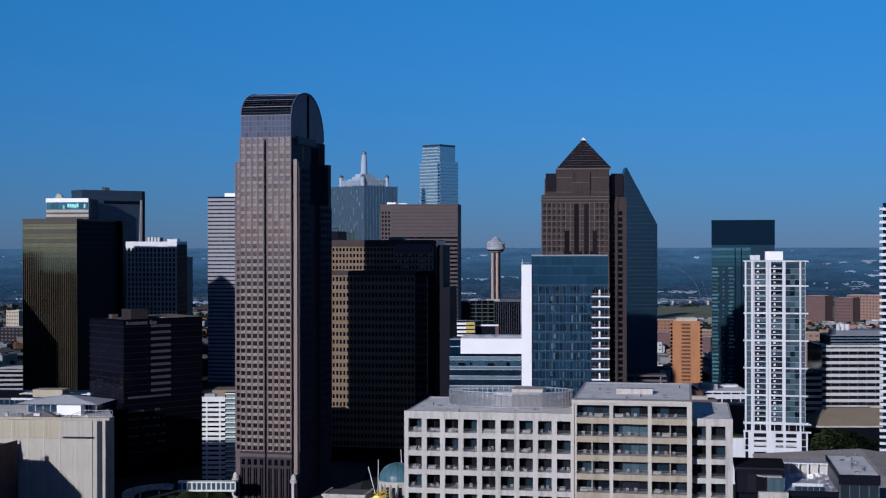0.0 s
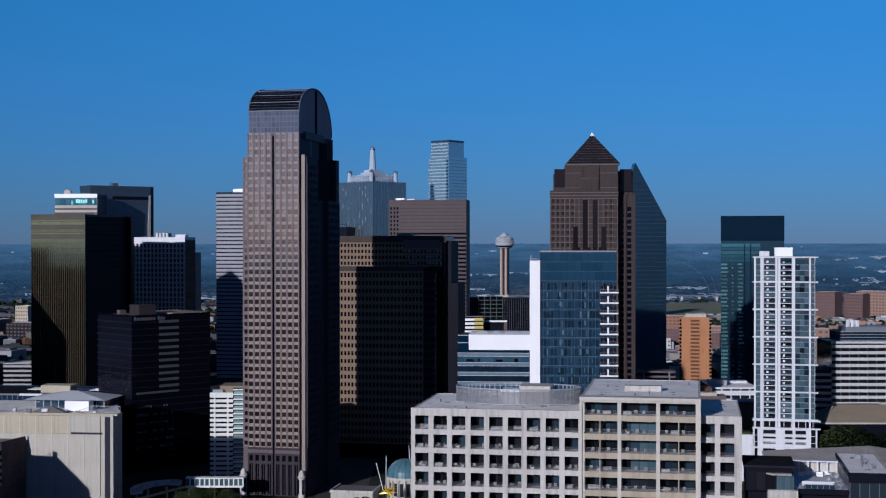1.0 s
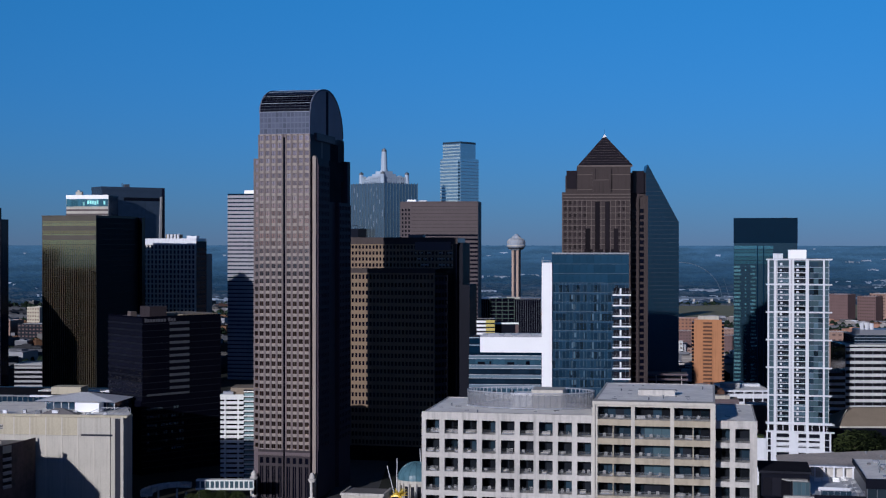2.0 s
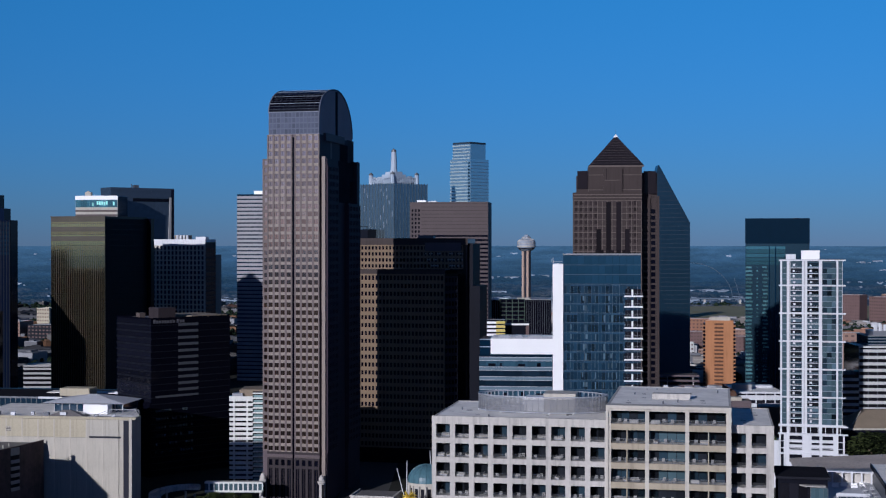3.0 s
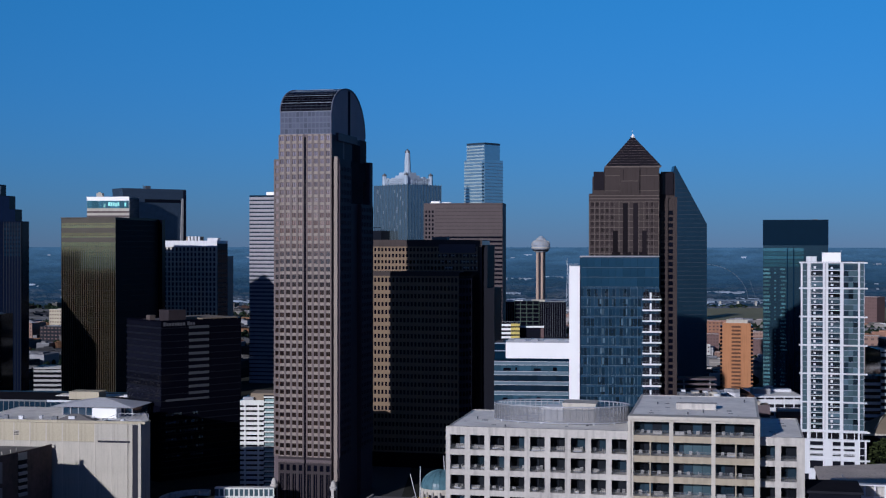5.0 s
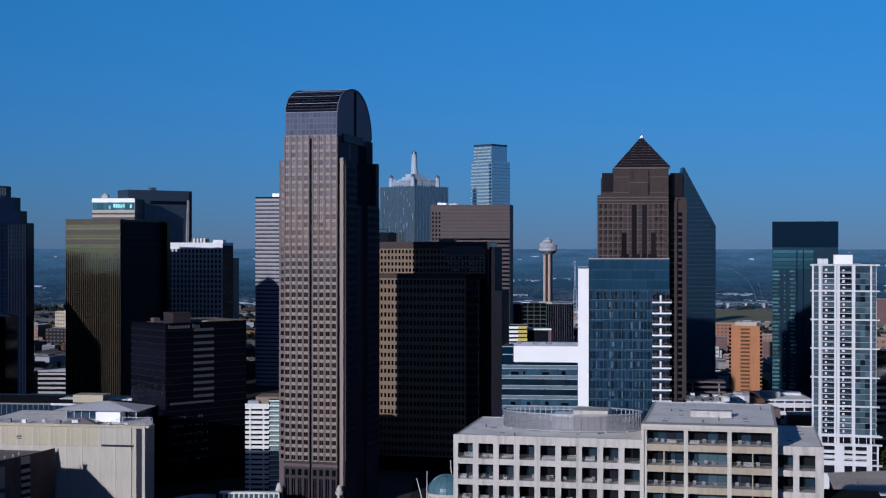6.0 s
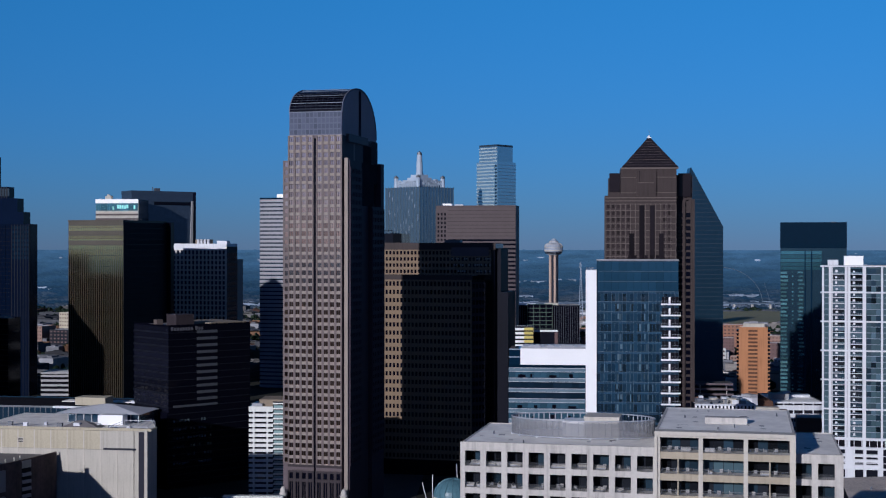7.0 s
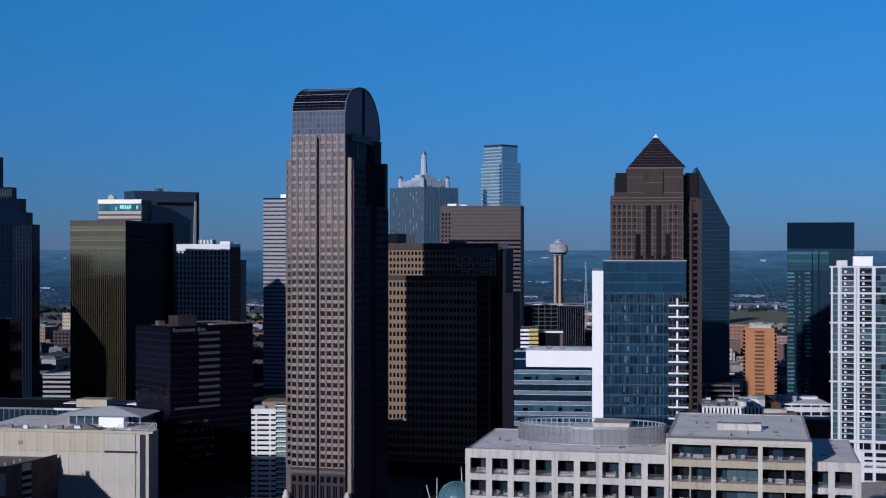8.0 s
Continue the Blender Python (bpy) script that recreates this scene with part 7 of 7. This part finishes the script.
# river meadow, viaduct, arch bridge and far mast
s = Shape()
for j in range(16):
    for i in range(21):
        x, y = 300 + i * 50, 2420 + j * 51
        s.v.append((x, y, ground_height(math.hypot(x, y)) + 0.6))
for j in range(15):
    for i in range(20):
        q = j * 21 + i
        s.f.append((q, q + 1, q + 22, q + 21))
ob = new("meadow", s.mesh("meadow", GRASS))
tagged(ob, "dry green river meadow", "meadow", kind="structure")


# distance haze painted into the steel's blue-grey base colour
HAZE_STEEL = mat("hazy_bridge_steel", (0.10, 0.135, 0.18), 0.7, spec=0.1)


def arch_bridge():
    T = thing("arch_bridge", 588.0, 3150.0, 0, 0, "white arch bridge on low piers over the river flats", "bridge")
    z0 = 10.0
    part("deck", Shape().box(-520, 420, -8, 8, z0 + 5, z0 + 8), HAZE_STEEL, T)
    for i in range(24):
        part("pier", Shape().box(-505 + i * 40, -501 + i * 40, -4, 4, -2, z0 + 5), CONCRETE, T)
    s = Shape()
    pts = []
    for i in range(25):
        a = math.pi * i / 24
        pts.append((-95 - 95 * math.cos(a), 0, z0 + 5 + 82 * math.sin(a)))
    for p, q in zip(pts, pts[1:]):
        s.bar(p, q, 0.55, 6)
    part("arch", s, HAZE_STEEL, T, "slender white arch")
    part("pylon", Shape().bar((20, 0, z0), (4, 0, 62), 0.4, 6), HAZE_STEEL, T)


arch_bridge()
T = thing("radio_mast", 148.0, 2564.0, 0, 0, "pale lattice radio mast with red tip", "mast")
s = Shape()
for k in range(14):
    z0, z1 = k * 7.6, (k + 1) * 7.6
    w0, w1 = 4.2 - k * 0.27, 3.93 - k * 0.27
    for sx, sy in ((-1, -1), (1, -1), (1, 1), (-1, 1)):
        s.bar((sx * w0, sy * w0, z0), (sx * w1, sy * w1, z1), 0.38, 4)
    s.bar((-w0, -w0, z0), (w1, -w1, z1), 0.28, 4).bar((w0, -w0, z0), (-w1, -w1, z1), 0.28, 4)
part("lattice", s, MAST, T)
part("antenna", Shape().bar((0, 0, 106), (0, 0, 116), 0.35).bar((-2.2, 0, 104), (-2.2, 0, 113), 0.25), STEEL, T)


def overpass():
    T = thing("freeway_viaduct", 260.0, 1500.0, 0, 0, "dark elevated freeway with concrete edge", "viaduct")
    part("deck", Shape().box(-260, 320, 0, 26, 8, 9.6), ASPHALT, T)
    part("barrier", Shape().box(-260, 320, -0.4, 0.2, 9.2, 10.8), CONCRETE, T)
    for i in range(15):
        part("pier", Shape().box(-250 + i * 40, -246 + i * 40, 8, 16, 0, 8), CONCRETE, T)


overpass()


def parking_deck():
    T = thing("parking_deck", 300.0, 1240.0, 0, -6, "long dark parking deck with thin grey edges", "parking deck")
    for k in range(5):
        part("deck", Shape().box(-150, -97, 3.0 * k, 40, 3.4 + k * 4.2, 4.2 + k * 4.2), ASPHALT, T)
        part("deck_edge", Shape().box(-150, -97, 3.0 * k - 0.3, 3.0 * k, 3.4 + k * 4.2, 5.0 + k * 4.2), GRANITE_DARK, T, "dull deck edge")
        for i in range(3):
            part("column", Shape().box(-149 + i * 23, -148.2 + i * 23, 3.0 * k + 1, 3.0 * k + 1.6, 4.2 * k - 0.4 if k else 0, 3.4 + k * 4.2), CONCRETE, T)


parking_deck()


FAR_PANE = mat("dull_window", (0.095, 0.062, 0.058), 0.6, vary=0.3, spec=0.1, rand=0.5)


def far_block(x, y, w, d, h, m_, label, cols, rows, rot=-8):
    T = thing("far_building", x, y, 0, rot, label, "building", "far blocks")
    front, side, left = block(T, w, d, 0, h, m_, roof=ROOF, parapet=0.6)
    panes(T, front, [(w * (i + 0.2) / cols, h * (j + 0.25) / rows) for j in range(rows) for i in range(cols)], w / cols * 0.5, h / rows * 0.38, 0.15, FAR_PANE, "window", 0)


far_block(660, 2380, 39, 34, 52.8, DULL_BRICK, "far red brick block with small windows", 9, 10, -38)
far_block(711, 2390, 33, 30, 49, DULL_BRICK, "far red brick block with small windows", 8, 9, -38)
far_block(764, 2400, 60, 40, 52.8, DULL_SAND, "far sandy brick block with small windows", 11, 10, -30)
far_block(640, 2600, 40, 30, 40, DULL_BRICK, "far red brick block with small windows", 9, 8, -38)
far_block(905, 2450, 80, 40, 62, DULL_BRICK, "far red brick block with small windows", 12, 11, -20)
far_block(-616, 2000, 22, 20, 47.3, LIME_WARM, "far cream block with small windows", 5, 9, -20)
far_block(-626, 1900, 18, 30, 33.4, DULL_SAND, "far brown block with small windows", 4, 7, -20)
far_block(-572, 1890, 44, 30, 29, CHARCOAL, "far dark flat-roofed block", 8, 6, -12)
far_block(286, 1735, 22, 20, 31, DULL_BRICK, "red brick block with small windows and white roof", 6, 8)
far_block(318, 1860, 40, 24, 40, BRICK, "red brick block with small windows and white roof", 8, 9)
far_block(355, 1790, 26, 20, 30, DULL_SAND, "sandy block with small windows and white roof", 6, 7)
far_block(338, 1660, 30, 20, 30, DULL_BRICK, "red brick block with small windows and white roof", 7, 6)
far_block(334, 1200, 26, 20, 64, DULL_SAND, "sandy brick block with small windows", 5, 14)
far_block(270, 1700, 30, 16, 20, GARAGE, "pale low block with small windows", 7, 4)
far_block(298, 1690, 24, 14, 12, DULL_SAND, "sandy low block with small windows and white roof", 6, 3)
far_block(342, 1640, 26, 14, 13, GARAGE, "pale low block with small windows", 7, 3)
far_block(300, 1960, 44, 20, 24, DULL_SAND, "sandy low block with small windows", 8, 5)
far_block(338, 1700, 22, 20, 18, WHITE_FRAME, "white low block with small windows", 5, 3)
far_block(352, 1830, 40, 20, 22, DULL_BRICK, "red brick low block with small windows", 8, 4)


# ---- tower with stacked white balconies, at the edge of the view ----
def balcony_tower():
    T = thing("balcony_tower", 250.6, 689.5, 0, -20, "tall tower with stacked white balconies", "apartment tower")
    front, side, left = block(T, 29.0, 24, 0, 162, G_NAVY, roof=ROOF, parapet=0.6)
    for j in range(48):
        b = part("balcony", Shape().box(-30.6, -20, -1.5, 3, 3 + j * 3.3, 3.4 + j * 3.3), WHITE_FRAME, T)
        part("balcony_front", Shape().box(-30.6, -20, -1.5, -1.4, 3.4 + j * 3.3, 4.4 + j * 3.3).box(-30.6, -30.5, -1.4, 3, 3.4 + j * 3.3, 4.4 + j * 3.3), WHITE_FRAME, b)
        part("floor_band", Shape().box(-20, 0, -0.4, 0, 3 + j * 3.3, 3.8 + j * 3.3), WHITE_FRAME, T)


balcony_tower()


def brown_roof_hall():
    T = thing("brown_roof_hall", 313.0, 829.0, 0, 0, "low hall with wide brown hipped roof", "building")
    part("walls", Shape().box(-95, 0, 1, 24, 0, 31.6), BLACK, T)
    part("roof", Shape().prism([(-95.6, 0), (0.6, 0), (0.6, 25), (-95.6, 25)], 31.6, 40.5, [(-76, 17), (-16, 17), (-16, 24), (-76, 24)]), ROOF_BROWN, T, "brown hipped roof")
    part("roof_edge", Shape().box(-95.8, 0.8, -0.3, 0, 30.8, 31.8), LIME, T)
    part("roof_vent", Shape().box(-50, -34, 18, 21, 40.4, 41.6), LIME, T)
    part("stair_rail", Shape().bar((-88, 3, 34.0), (-80, 15, 40.0), 0.35), LIME, T)


brown_roof_hall()
